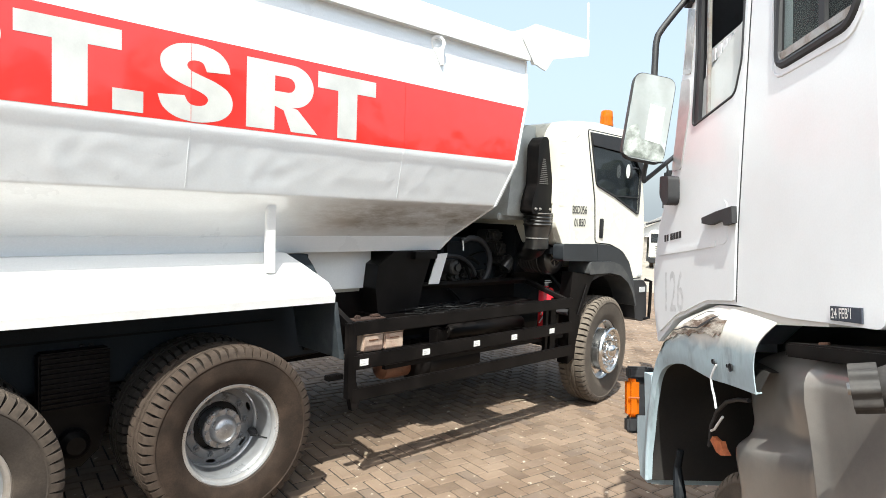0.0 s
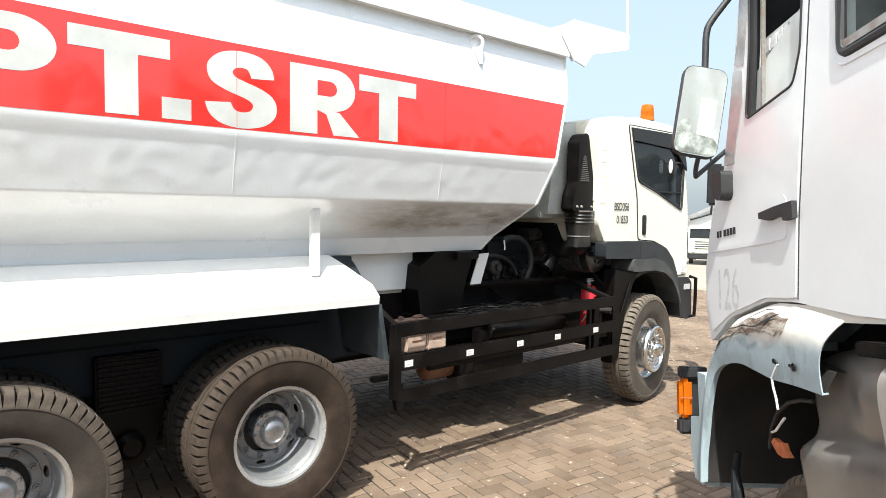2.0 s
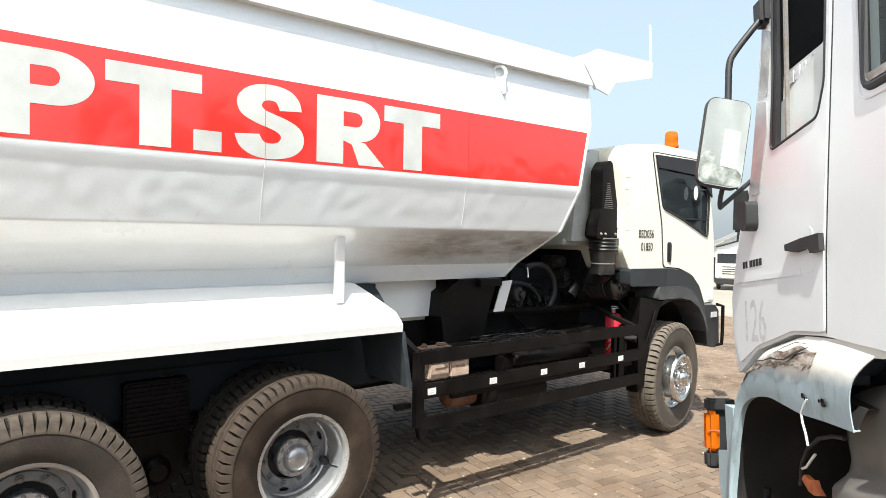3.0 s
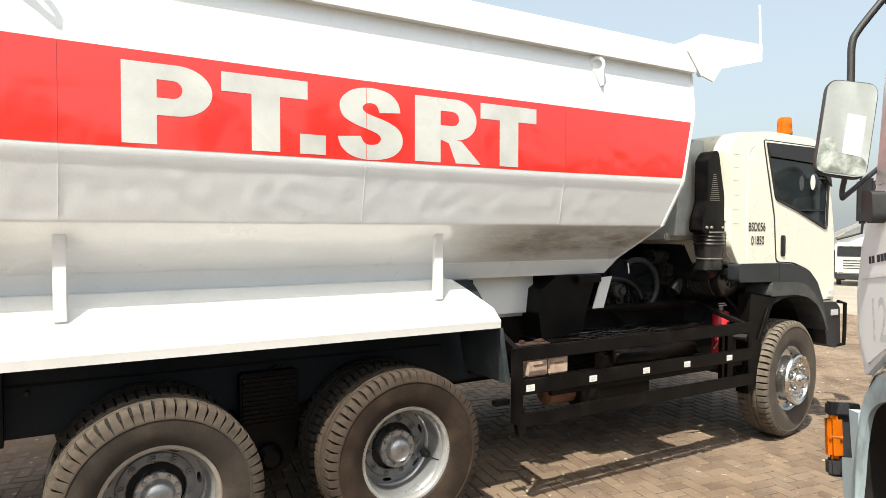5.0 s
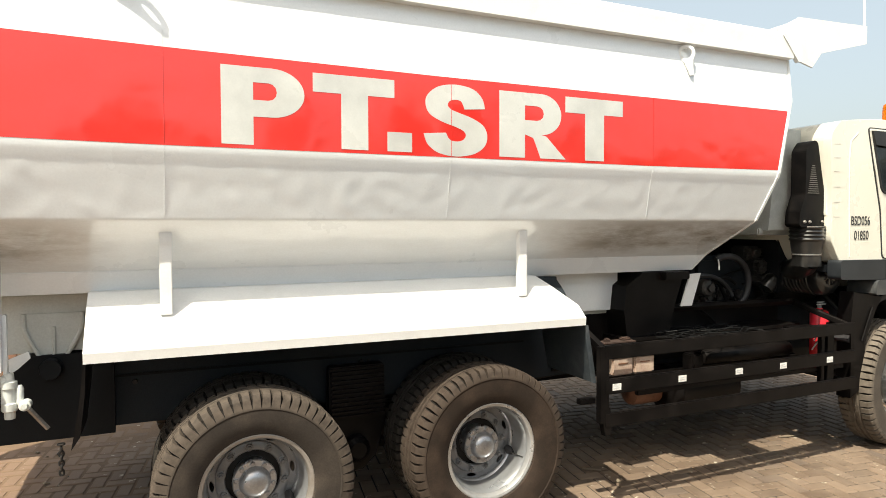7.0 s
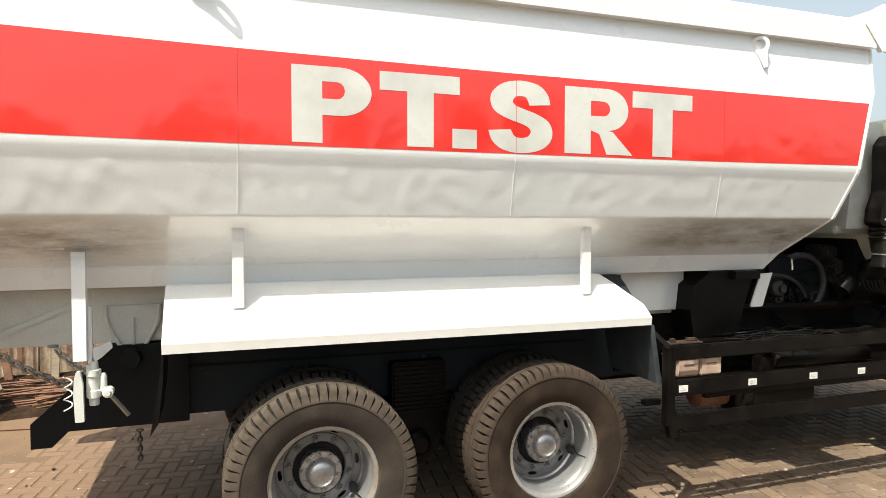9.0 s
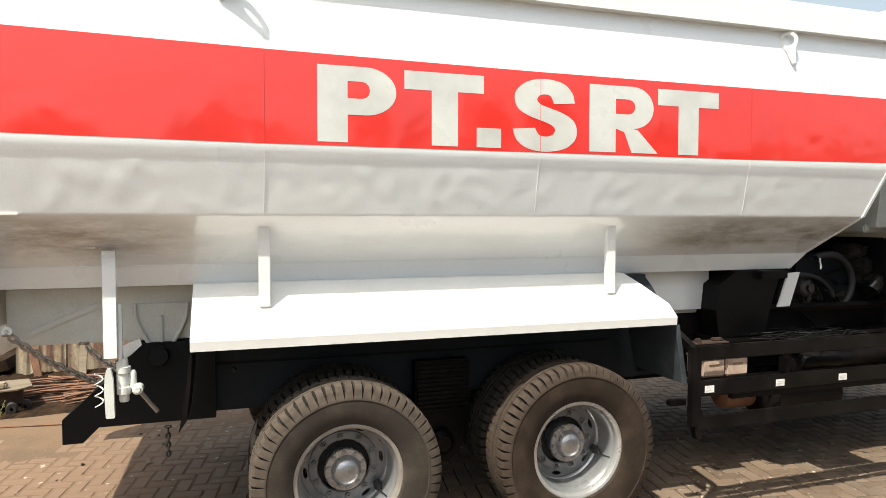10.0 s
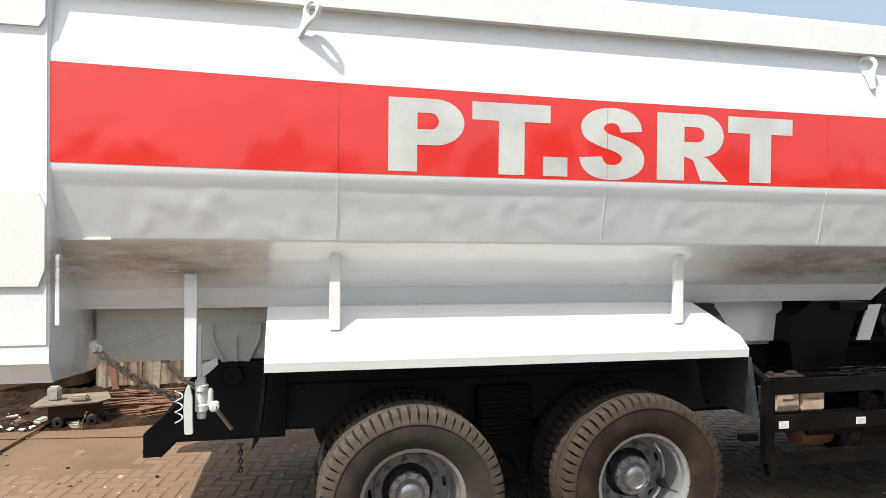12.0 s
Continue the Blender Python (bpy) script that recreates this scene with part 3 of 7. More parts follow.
def letter_s(x0, x1, z0, z1):
    """A bold S: one bent band, wider where it runs upright."""
    w, h = x1 - x0, z1 - z0
    one = [(0.94, 0.69), (0.90, 0.83), (0.76, 0.955), (0.50, 1.0), (0.24, 0.955), (0.08, 0.83), (0.05, 0.70), (0.11, 0.57), (0.29, 0.475), (0.50, 0.41), (0.61, 0.36), (0.645, 0.30), (0.60, 0.235), (0.50, 0.21), (0.40, 0.235), (0.345, 0.325)]
    two = [(0.02, 0.30), (0.08, 0.15), (0.24, 0.04), (0.50, 0.0), (0.78, 0.05), (0.94, 0.17), (0.975, 0.32), (0.91, 0.455), (0.74, 0.55), (0.53, 0.615), (0.42, 0.655), (0.375, 0.71), (0.41, 0.77), (0.50, 0.79), (0.58, 0.765), (0.625, 0.665)]
    outline = [(x0 + p.x * w, z0 + p.y * h) for p in smooth_line(one, 4) + smooth_line(two, 4)]
    return prism(outline, "y", -0.1326, -0.1314)


Z0, Z1 = 2.291, 2.682
LETTERS = [
    letter_p(-1.519, -1.106, Z0, Z1),
    letter_t(-1.062, -0.611, Z0, Z1),
    ([(-0.653, Z0), (-0.508, Z0), (-0.508, Z0 + 0.107), (-0.653, Z0 + 0.107)], []),
    ([], []),
    letter_p(0.047, 0.516, Z0, Z1, leg=True),
    letter_t(0.514, 0.958, Z0, Z1),
]
for outline, holes in LETTERS:
    part("letter", prism(outline, "y", -0.1326, -0.1314, holes=holes) if outline else letter_s(-0.447, -0.024, Z0 - 0.012, Z1 + 0.008), LETTER, bed, "bold off-white painted letter")

# weld seams down the side plates
for sx, z_top, bend in ((-1.780, 2.82, -0.004), (-0.266, 2.80, 0.008), (1.214, 2.80, 0.020)):
    part("weld_seam", tube([(sx, -0.1298, z_top), (sx, -0.1298, 2.729)], 0.0016, 5), BED_WHITE, bed)
    part("weld_seam", tube([(sx, -0.1322, 2.728), (sx, -0.1322, 2.5), (sx, -0.1322, 2.282)], 0.0016, 5), STRIPE_RED, bed, "thin weld bead under red paint")
    part("weld_seam", tube([(sx, -0.1302, 2.270), (sx, -0.1245, 2.232), (sx + bend * 0.1, -0.1115, 2.198), (sx + bend * 0.5, -0.0760, 2.06), (sx + bend, -0.0418, 1.93)], 0.0016, 5), BED_WHITE, bed, "thin raised weld bead")
for za, ya in ((1.65, 0.247),):
    path = [(X_REAR + 0.05 + i * 0.3, ya, za - 0.002) for i in range(17)]
    part("weld_seam", tube(path, 0.002, 5), BED_WHITE, bed)
part("weld_patch", boxes((-2.71, -2.60, 0.135, 0.15, 1.745, 1.752, 0.002)), WELD, bed)
part("weld_patch", boxes((-3.11, -2.88, -0.050, -0.032, 1.908, 1.920, 0.003)), WELD, bed)

# top rails, with a light lip along the bottom
for sign in (-1, 1):
    def yy(y, s=sign):
        return y if s < 0 else far(y)
    rail = [(yy(-0.130), 3.125), (yy(-0.130), 3.275), (yy(-0.105), 3.318), (yy(0.03), 3.318), (yy(0.05), 3.29), (yy(0.05), 3.125)]
    part("top_rail", prism(rail, "x", X_REAR - 0.02, 2.55, 0.008), TRIM_WHITE, bed, "boxed white top rail")
    # forward spill guard wing over the cab
    wing = [(2.437, 3.29), (2.41, 3.335), (2.646, 3.452), (3.435, 3.48), (3.432, 3.338), (2.897, 3.207), (2.798, 3.089), (2.66, 3.12)]
    part("guard_wing", prism(wing, "y", yy(-0.10), yy(-0.085)), TRIM_WHITE, bed, "folded white steel wing of the cab guard")
part("cab_guard", prism([(2.50, 3.20), (2.48, 3.32), (2.66, 3.44), (3.425, 3.465), (3.425, 3.43), (2.72, 3.40)], "y", -0.08, far(-0.08), 0.004), TRIM_WHITE, bed, "white steel cab guard reaching over the cab roof")
part("whip_antenna", tube([(3.42, -0.09, 3.46), (3.412, -0.09, 3.64), (3.40, -0.09, 3.815)], 0.009, 6), TRIM_WHITE, bed, "thin white marker rod")
part("guard_lip", prism([(2.60, 3.10), (2.645, 3.125), (2.452, 3.30), (2.432, 3.285)], "y", -0.137, -0.105), TRIM_WHITE, bed)


def lifting_eye(x, z, lean, tip):
    """A flat teardrop lug with a hole, welded under the top rail."""
    pts = [(-0.030, 0.055), (-0.050, 0.085)] + arc(0.0, 0.115, 0.055, 165, -25, 10) + [(0.030, 0.060), (0.016, 0.015), (0.006, -0.035), (-0.016, -0.035)]
    bm = prism(pts, "y", -0.011, 0.011, 0.003, holes=[arc(0.0, 0.115, 0.034, 0, 337.5, 15)])
    m = Matrix.Translation((x, -0.122, z)) @ Matrix.Rotation(radians(lean), 4, "Z") @ Matrix.Rotation(radians(tip), 4, "Y") @ Matrix.Scale(1.05, 4)
    bmesh.ops.transform(bm, matrix=m, verts=bm.verts)
    return bm


for x, z, twist, tip in ((-1.965, 2.992, -50, 38), (1.55, 2.945, -38, -16)):
    part("lifting_eye", lifting_eye(x, z, twist, tip), TRIM_WHITE, bed, "white steel lifting eye with a hole")

# rear frame, tailgate and corner plates
rear = [(-0.132, 1.322), (-0.085, 1.226), (0.50, 1.168), (far(0.50), 1.168), (far(-0.085), 1.226), (far(-0.132), 1.322), (far(-0.132), 3.33), (-0.132, 3.33)]
part("rear_frame", prism(rear, "x", -3.30, -3.129, 0.006), BED_WHITE, bed, "white rear bolster plate of the bed")
for sign in (-1, 1):
    def yy(y, s=sign):
        return y if s < 0 else far(y)
    y0, y1 = sorted((yy(-0.140), yy(0.06)))
    part("corner_post", boxes((-3.62, -3.126, y0, y1, 1.40, 3.36, 0.012)), BED_WHITE, bed, "broad white corner post")
    foot = [(yy(-0.136), 1.40), (yy(-0.136), 1.322), (yy(-0.118), 1.310), (yy(-0.085), 1.222), (yy(0.06), 1.222), (yy(0.06), 1.40)]
    part("post_foot", prism(foot, "x", -3.62, -3.1275, 0.004), BED_WHITE, bed, "chamfered foot of the corner post")
    plate = [(-3.50, 2.07), (-3.44, 2.13), (-3.17, 2.13), (-3.142, 2.07), (-3.142, 1.77), (-3.17, 1.69), (-3.44, 1.69), (-3.50, 1.77)]
    part("post_plate", prism(plate, "y", yy(-0.153), yy(-0.138), 0.004), TRIM_WHITE, bed, "eight-sided white doubling plate")
    upper = [(-3.50, 3.32), (-3.142, 3.32), (-3.142, 2.96), (-3.17, 2.91), (-3.44, 2.91), (-3.50, 2.96)]
    part("post_plate", prism(upper, "y", yy(-0.153), yy(-0.138), 0.004), TRIM_WHITE, bed)
    part("post_rib", boxes((-3.108, -3.085, *sorted((yy(-0.125), yy(-0.100))), 1.50, 1.84, 0.004)), BED_WHITE, bed)
tail = bmesh.new()
box(tail, -3.38, -3.30, 0.06, far(0.06), 1.36, 3.20, 0.01)
for z in (1.5, 1.95, 2.4, 2.85):
    box(tail, -3.44, -3.38, 0.06, far(0.06), z, z + 0.10, 0.01)
part("tailgate", tail, BED_WHITE, bed, "ribbed white steel tailgate")

# white support posts between bed and mudguard
for x0, x1 in ((-1.812, -1.752), (0.281, 0.340)):
    post = boxes((x0, x1, 0.035, 0.075, 1.43, 1.85, 0.004))
    box(post, x0 + 0.002, x1 - 0.002, 0.03, 0.07, 1.79, 1.853, 0.003)
    part("support_post", post, TRIM_WHITE, bed, "upright white flat-bar post")

# bed subframe: white long beams, cross plates and hoist pocket
for y in (0.48, far(0.56)):
    part("subframe_beam", boxes((-3.10, 1.32, y, y + 0.08, 1.21, 1.52, 0.006)), SUB_GREY, truck, "white box-section subframe beam under the bed")
for x in (-3.0, -1.9, -0.8, 0.3, 1.2):
    part("subframe_cross_plate", boxes((x, x + 0.08, 0.56, far(0.56), 1.26, 1.5, 0.004)), TRIM_WHITE, truck)
part("subframe_gusset", prism([(-3.02, 1.25), (-2.62, 1.42), (-2.62, 1.45), (-3.02, 1.28)], "y", 0.466, 0.48), SUB_GREY, truck)
pocket = bmesh.new()
box(pocket, 0.60, 1.39, 0.44, 0.47, 1.24, 1.54, 0.004)
part("hoist_panel", pocket, BED_WHITE, truck, "white folded side plate before the hoist")
part("hoist_housing", prism([(1.32, 1.25), (1.34, 1.43), (1.50, 1.53), (1.90, 1.53), (1.80, 1.25), (1.74, 0.98), (1.36, 0.98)], "y", 0.28, 0.60, 0.008), RACK_BLACK, truck, "black hoist housing")
part("hoist_cap", boxes((1.66, 1.90, 0.22, 0.30, 1.47, 1.53, 0.006)), RACK_BLACK, truck)
part("hoist_flap", prism([(1.84, 1.26), (1.93, 1.505), (2.04, 1.51), (1.95, 1.26)], "y", 0.25, 0.262), TRIM_WHITE, truck, "white hanging flap plate")
part("tie_strap", tube([(2.07, 0.11, 1.62), (2.08, 0.11, 1.57), (2.075, 0.105, 1.54)], 0.006, 6), LABEL, truck)

# --- mudguard over the tandem wheels ---
PLATE_DUSTY = surface("dusty_blue_black_plate", (0.045, 0.054, 0.062), (0.11, 0.12, 0.125), 0.35, 0.6, scale=4, fine=90, bump=0.1, grain=0.25)
GUARD = [(0.30, 1.545), (0.20, 1.545), (0.115, 1.488), (-0.0225, 1.36), (-0.102, 1.286), (-0.097, 1.236), (-0.091, 1.236), (-0.096, 1.280), (-0.016, 1.354), (0.118, 1.476), (0.205, 1.532), (0.30, 1.532)]


def mudguard(y_of):
    bm = bmesh.new()
    rings = []
    for x0, drop in ((-2.145, 0.0), (0.42, 0.0), (0.70, 1.0)):
        ring = []
        for y, z in GUARD:
            lift = max(0.0, (z - 1.355) / 0.19)
            x = x0 - (0.20 * lift * drop)
            zz = z - drop * 0.0
            ring.append(bm.verts.new((x, y_of(y), zz)))
        rings.append(ring)
    for a, b in zip(rings, rings[1:]):
        for k in range(len(GUARD)):
            j = (k + 1) % len(GUARD)
            bm.faces.new((a[k], a[j], b[j], b[k]))
    bm.faces.new(rings[0])
    bm.faces.new(rings[-1])
    return bm


for f in (lambda y: y, far):
    guard = part("mudguard", mudguard(f), TRIM_WHITE, truck, "long white folded-steel mudguard over the rear wheels")
    part("guard_front", prism([(0.70, 1.235), (0.775, 0.85), (0.785, 0.85), (0.712, 1.235)], "y", *sorted((f(-0.090), f(0.46))), 0.002), PLATE_DUSTY, guard, "black front plate under the mudguard")
    part("guard_edge", prism([(0.705, 1.235), (0.70, 1.16), (0.745, 0.86), (0.785, 0.85), (0.72, 1.235)], "y", *sorted((f(-0.097), f(-0.091))), 0.002), PLATE_DUSTY, guard, "grey folded edge of the front plate")
    # Lining and backing carry the cool shade under the guard in their colour.
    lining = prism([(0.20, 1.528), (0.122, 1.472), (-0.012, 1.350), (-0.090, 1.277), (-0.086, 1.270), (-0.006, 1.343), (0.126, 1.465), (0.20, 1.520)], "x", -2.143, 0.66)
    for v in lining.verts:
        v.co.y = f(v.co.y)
    part("guard_lining", lining, UNDER_BLACK, guard, "blue-black mudguard underside, shade tone put into its colour")
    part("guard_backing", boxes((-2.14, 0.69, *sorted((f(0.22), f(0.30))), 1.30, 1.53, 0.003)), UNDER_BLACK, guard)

# --- chassis ---
for f in (lambda y: y, far):
    a, b = sorted((f(0.52), f(0.60)))
    rail = boxes((-2.42, 4.95, a, b, 0.76, 1.16, 0.008))
    part("chassis_rail", rail, UNDER_BLACK, truck, "black pressed-steel chassis rail")
    part("rail_flange", boxes((-2.42, 1.25, *sorted((f(0.50), f(0.61))), 1.16, 1.205, 0.004)), CHASSIS, truck)
    part("flange_strip", boxes((-2.45, 0.6, *sorted((f(0.512), f(0.52))), 1.035, 1.05, 0.002)), CHASSIS, truck)
    for x in (-2.30, -2.25, -1.95, -0.62, -0.57, 1.0, 1.4):
        part("chassis_bolt", lathe([(0.0, -0.012), (0.014, -0.012), (0.016, 0.0)], 6, centre=(x, f(0.518), 1.0)), DRUM, truck)
for x in (-2.6, -1.2, -0.2, 1.0, 2.2, 3.4, 4.6):
    part("cross_member", boxes((x, x + 0.10, 0.60, far(0.60), 0.84, 1.08, 0.008)), CHASSIS, truck)
end = [(-2.84, 0.665), (-2.84, 0.80), (-2.62, 1.0), (-2.45, 1.2), (-2.05, 1.2), (-2.05, 0.745), (-2.66, 0.745), (-2.74, 0.665)]
for f in (lambda y: y, far):
    part("frame_end_plate", prism(end, "y", *sorted((f(0.44), f(0.50))), 0.006), CHASSIS, truck, "black cut-out frame end plate")
part("rear_cross_beam", boxes((-2.82, -2.74, 0.505, far(0.505), 0.67, 0.80, 0.008)), CHASSIS, truck)
hinge = prism([(-2.475, 1.30), (-2.485, 1.42), (-2.19, 1.42), (-2.205, 1.30), (-2.285, 1.175), (-2.39, 1.175)], "y", 0.468, 0.50, 0.006)
part("hinge_plate", hinge, SUB_GREY, truck, "white body hinge bracket")
for xa, xb in ((-2.472, -2.392), (-2.200, -2.285)):
    part("hinge_rib", tube(smooth_line([(xa, 0.462, 1.42), (xa + (xb - xa) * 0.05, 0.460, 1.34), (xa + (xb - xa) * 0.45, 0.459, 1.26), (xb, 0.458, 1.175)], 4), 0.011, 8), SUB_GREY, truck, smooth=True)
part("hinge_rib", tube([(-2.335, 0.462, 1.35), (-2.335, 0.46, 1.20)], 0.009, 8), SUB_GREY, truck)
part("hinge_pin", lathe([(0, 0.38), (0.05, 0.38), (0.055, 0.40), (0.055, 0.5)], 16, centre=(-2.345, 0, 1.13)), CHASSIS, truck)
for f in (lambda y: y, far):
    for xc in (-0.685,):
        pack = bmesh.new()
        for k in range(7):
            box(pack, xc - 0.62 + 0.06 * k, xc + 0.62 - 0.06 * k, *sorted((f(0.62), f(0.71))), 0.74 - 0.02 * k, 0.757 - 0.02 * k, 0.003)
        part("leaf_spring", pack, DRUM, truck)
    vb = part("ribbed_valve_box", boxes((-0.86, -0.50, *sorted((f(0.40), f(0.50))), 0.66, 1.0, 0.01)), RACK_BLACK, truck, "black ribbed valve box")
    for k in range(11):
        part("cooling_rib", boxes((-0.85, -0.51, *sorted((f(0.385), f(0.402))), 0.68 + 0.028 * k, 0.692 + 0.028 * k)), RACK_BLACK, vb)
    part("equaliser_bracket", prism([(-0.88, 0.66), (-0.48, 0.66), (-0.55, 0.40), (-0.64, 0.32), (-0.74, 0.32), (-0.82, 0.40)], "y", *sorted((f(0.44), f(0.60))), 0.01), RACK_BLACK, truck)
    part("equaliser_hub", lathe([(0, 0.36), (0.05, 0.36), (0.08, 0.39), (0.085, 0.47)] if f(0) == 0 else [(0.085, far(0.47)), (0.08, far(0.39)), (0.05, far(0.36)), (0, far(0.36))], 20, centre=(-0.685, 0, 0.47)), RACK_BLACK, truck)
for x in (0.0, -1.37):
    part("drive_axle", lathe([(0.0, 0.20), (0.10, 0.20), (0.10, 0.75), (0.13, 0.9), (0.24, 1.0), (0.26, YC), (0.24, 1.28), (0.13, 1.38), (0.10, 1.53), (0.10, 2.08), (0.0, 2.08)], 20, centre=(x, 0, 0.52)), DRUM, truck)
part("front_axle", boxes((3.88, 3.99, 0.20, far(0.20), 0.44, 0.56, 0.02)), DRUM, truck)
part("drive_shaft", tube([(0.2, YC, 0.56), (3.2, YC, 0.80)], 0.055, 12), DRUM, truck)
part("gearbox", boxes((2.6, 3.5, 0.85, 1.45, 0.62, 1.1, 0.08)), DRUM, truck)
part("engine_block", boxes((3.4, 4.6, 0.75, 1.55, 0.7, 1.42, 0.06)), DRUM, truck)


# --- wheels ---
def tyre_mesh(R=0.515, rim=0.285, w=0.28, pitches=60, seed=1, deep=1.0, lug=0.058):
    """Bias-ply truck tyre: bulged walls with a ridge, ribbed tread and open wedge grooves in the shoulders."""
    rnd = random.Random(seed)
    h = w / 2
    # radius, across, groove depth inwards and sideways, groove width as a share
    prof = [(rim, -h * 0.62, 0, 0, 0), (rim + 0.012, -h * 0.78, 0, 0, 0), (rim + 0.016, -h * 0.84, 0, 0, 0), (rim + 0.05, -h * 0.95, 0, 0, 0), (rim + 0.09, -h, 0, 0, 0),
            (R - lug - 0.024, -h, 0, 0, 0), (R - lug - 0.012, -h * 1.0, 0, 0, 0), (R - lug - 0.006, -h * 1.025, 0, 0, 0), (R - lug, -h * 1.02, 0, 0.0, 0.1), (R - lug + 0.008, -h * 1.0, 0.001, 0.004, 0.3),
            (R - lug * 0.55, -h * 0.975, 0.006, 0.012, 0.65), (R - 0.020, -h * 0.93, 0.020, 0.013, 0.85), (R - 0.005, -h * 0.85, 0.026, 0.004, 0.95), (R, -h * 0.64, 0.020, 0, 0.9), (R + 0.001, -h * 0.40, 0.004, 0, 0.5),
            (R - 0.012, -h * 0.34, 0, 0, 0), (R - 0.012, -h * 0.28, 0, 0, 0), (R + 0.002, -h * 0.24, 0, 0, 0), (R + 0.002, -0.012, 0, 0, 0), (R - 0.012, -0.008, 0, 0, 0)]
    full = [(k, r, a, dr, dy, wd) for k, (r, a, dr, dy, wd) in enumerate(prof)] + [(k, r, -a, dr, -dy, wd) for k, (r, a, dr, dy, wd) in reversed(list(enumerate(prof)))]
    bm = bmesh.new()
    rings = []
    for p in range(pitches):
        mid = 0.5 + rnd.uniform(-0.03, 0.03)
        for side, down in ((-1.25, 0), (-1.0, 1), (1.0, 1), (1.25, 0)):
            ring = []
            for k, r, a, dr, dy, wd in full:
                t = (p + mid + side * 0.135 * max(wd, 0.12)) / pitches * 2 * math.pi
                rr = r - dr * down * deep
                aa = a + dy * down * deep + (0.006 * (1 if down else -1) if k >= 15 else 0)
                ring.append(bm.verts.new((rr * math.cos(t), aa, rr * math.sin(t))))
            rings.append((ring, down))
    n = len(rings)
    for i in range(n):
        (a, da), (b, db) = rings[i], rings[(i + 1) % n]
        for k in range(len(full) - 1):
            face = bm.faces.new((a[k], b[k], b[k + 1], a[k + 1]))
            low = min(full[k][0], full[k + 1][0])
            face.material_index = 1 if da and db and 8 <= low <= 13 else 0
    return bm


def mesh_of(bm, name, material, smooth=True, angle=34, second=None):
    me = bpy.data.meshes.new(name)
    bmesh.ops.recalc_face_normals(bm, faces=bm.faces)
    bm.to_mesh(me)
    bm.free()
    me.materials.append(material)
    if second:
        me.materials.append(second)
    if smooth:
        me.shade_smooth()
        me.set_sharp_from_angle(angle=radians(angle))
    return me


def disc_with_slots(r_in, r_out, y0, y1, slots, slot_r, slot_w, slot_h):
    """A wheel disc with oval hand holes."""
    holes = []
    for k in range(slots):
        a = 2 * math.pi * (k + 0.3) / slots
        c = Vector((slot_r * math.cos(a), slot_r * math.sin(a)))
        t, n = Vector((-math.sin(a), math.cos(a))), Vector((math.cos(a), math.sin(a)))
        holes.append([tuple(c + t * slot_w * math.cos(q) + n * slot_h * math.sin(q)) for q in [2 * math.pi * j / 12 for j in range(12)]])
    holes.append([(r_in * math.cos(2 * math.pi * j / 32), r_in * math.sin(2 * math.pi * j / 32)) for j in range(32)])
    outer = [(r_out * math.cos(2 * math.pi * j / 48), r_out * math.sin(2 * math.pi * j / 48)) for j in range(48)]
    return prism(outer, "y", y0, y1, holes=holes)


# Groove floors: dark rubber, darkened further to hold the shade of the groove.
GROOVE_SHADE = surface("tyre_groove_rubber_shade", (0.013, 0.0105, 0.009), (0.024, 0.020, 0.016), 0.8, 0.95, scale=9, fine=120, bump=0.3, spec=0.2, grain=0.3)
TYRE = mesh_of(tyre_mesh(), "tyre", RUBBER, True, 24, GROOVE_SHADE)
TYRE_INNER = mesh_of(tyre_mesh(seed=9), "tyre_inner", RUBBER_SHADED, True, 24, GROOVE_SHADE)
TYRE_DUSTY = mesh_of(tyre_mesh(seed=4, lug=0.074), "tyre_dusty", RUBBER_DUSTY, True, 24, GROOVE_SHADE)
TYRE_FRONT = mesh_of(tyre_mesh(0.53, 0.285, 0.27, 56, 7, 0.8, 0.050), "tyre_front", RUBBER_FRONT, True, 24, GROOVE_SHADE)
# outward is -y in the wheel's own frame; the tyre's middle is at y = 0
FLANGE = [(0.266, -0.07), (0.270, -0.092), (0.276, -0.103), (0.290, -0.109), (0.303, -0.105), (0.305, -0.096), (0.290, -0.085), (0.287, 0.13), (0.268, 0.13), (0.266, -0.07)]
RIM_REAR = mesh_of(lathe(FLANGE, 64), "rim", RIM_EDGE)
RIM_BRIGHT = mesh_of(lathe(FLANGE, 64), "rim_bright", RIM_CLEAN)
BARREL = mesh_of(lathe([(0.2655, -0.072), (0.262, -0.062), (0.256, -0.055), (0.250, -0.02), (0.246, 0.05), (0.245, 0.082), (0.252, 0.090), (0.240, 0.100), (0.236, 0.108), (0.236, 0.13)], 64), "barrel", RIM)
DISC_REAR = mesh_of(disc_with_slots(0.150, 0.240, 0.112, 0.125, 6, 0.216, 0.032, 0.012), "disc", DISC_GREY)
STEP_REAR = mesh_of(lathe([(0.200, 0.114), (0.197, 0.102), (0.190, 0.098), (0.152, 0.098), (0.146, 0.106), (0.146, 0.118)], 48), "disc_step", DISC_GREY)
HUB_REAR = mesh_of(lathe([(0.0, -0.030), (0.012, -0.030), (0.013, -0.0275), (0.037, -0.026), (0.061, -0.016), (0.076, 0.002), (0.080, 0.022), (0.085, 0.027), (0.112, 0.028), (0.117, 0.034), (0.117, 0.056), (0.103, 0.062), (0.100, 0.18)], 40), "hub", HUB)
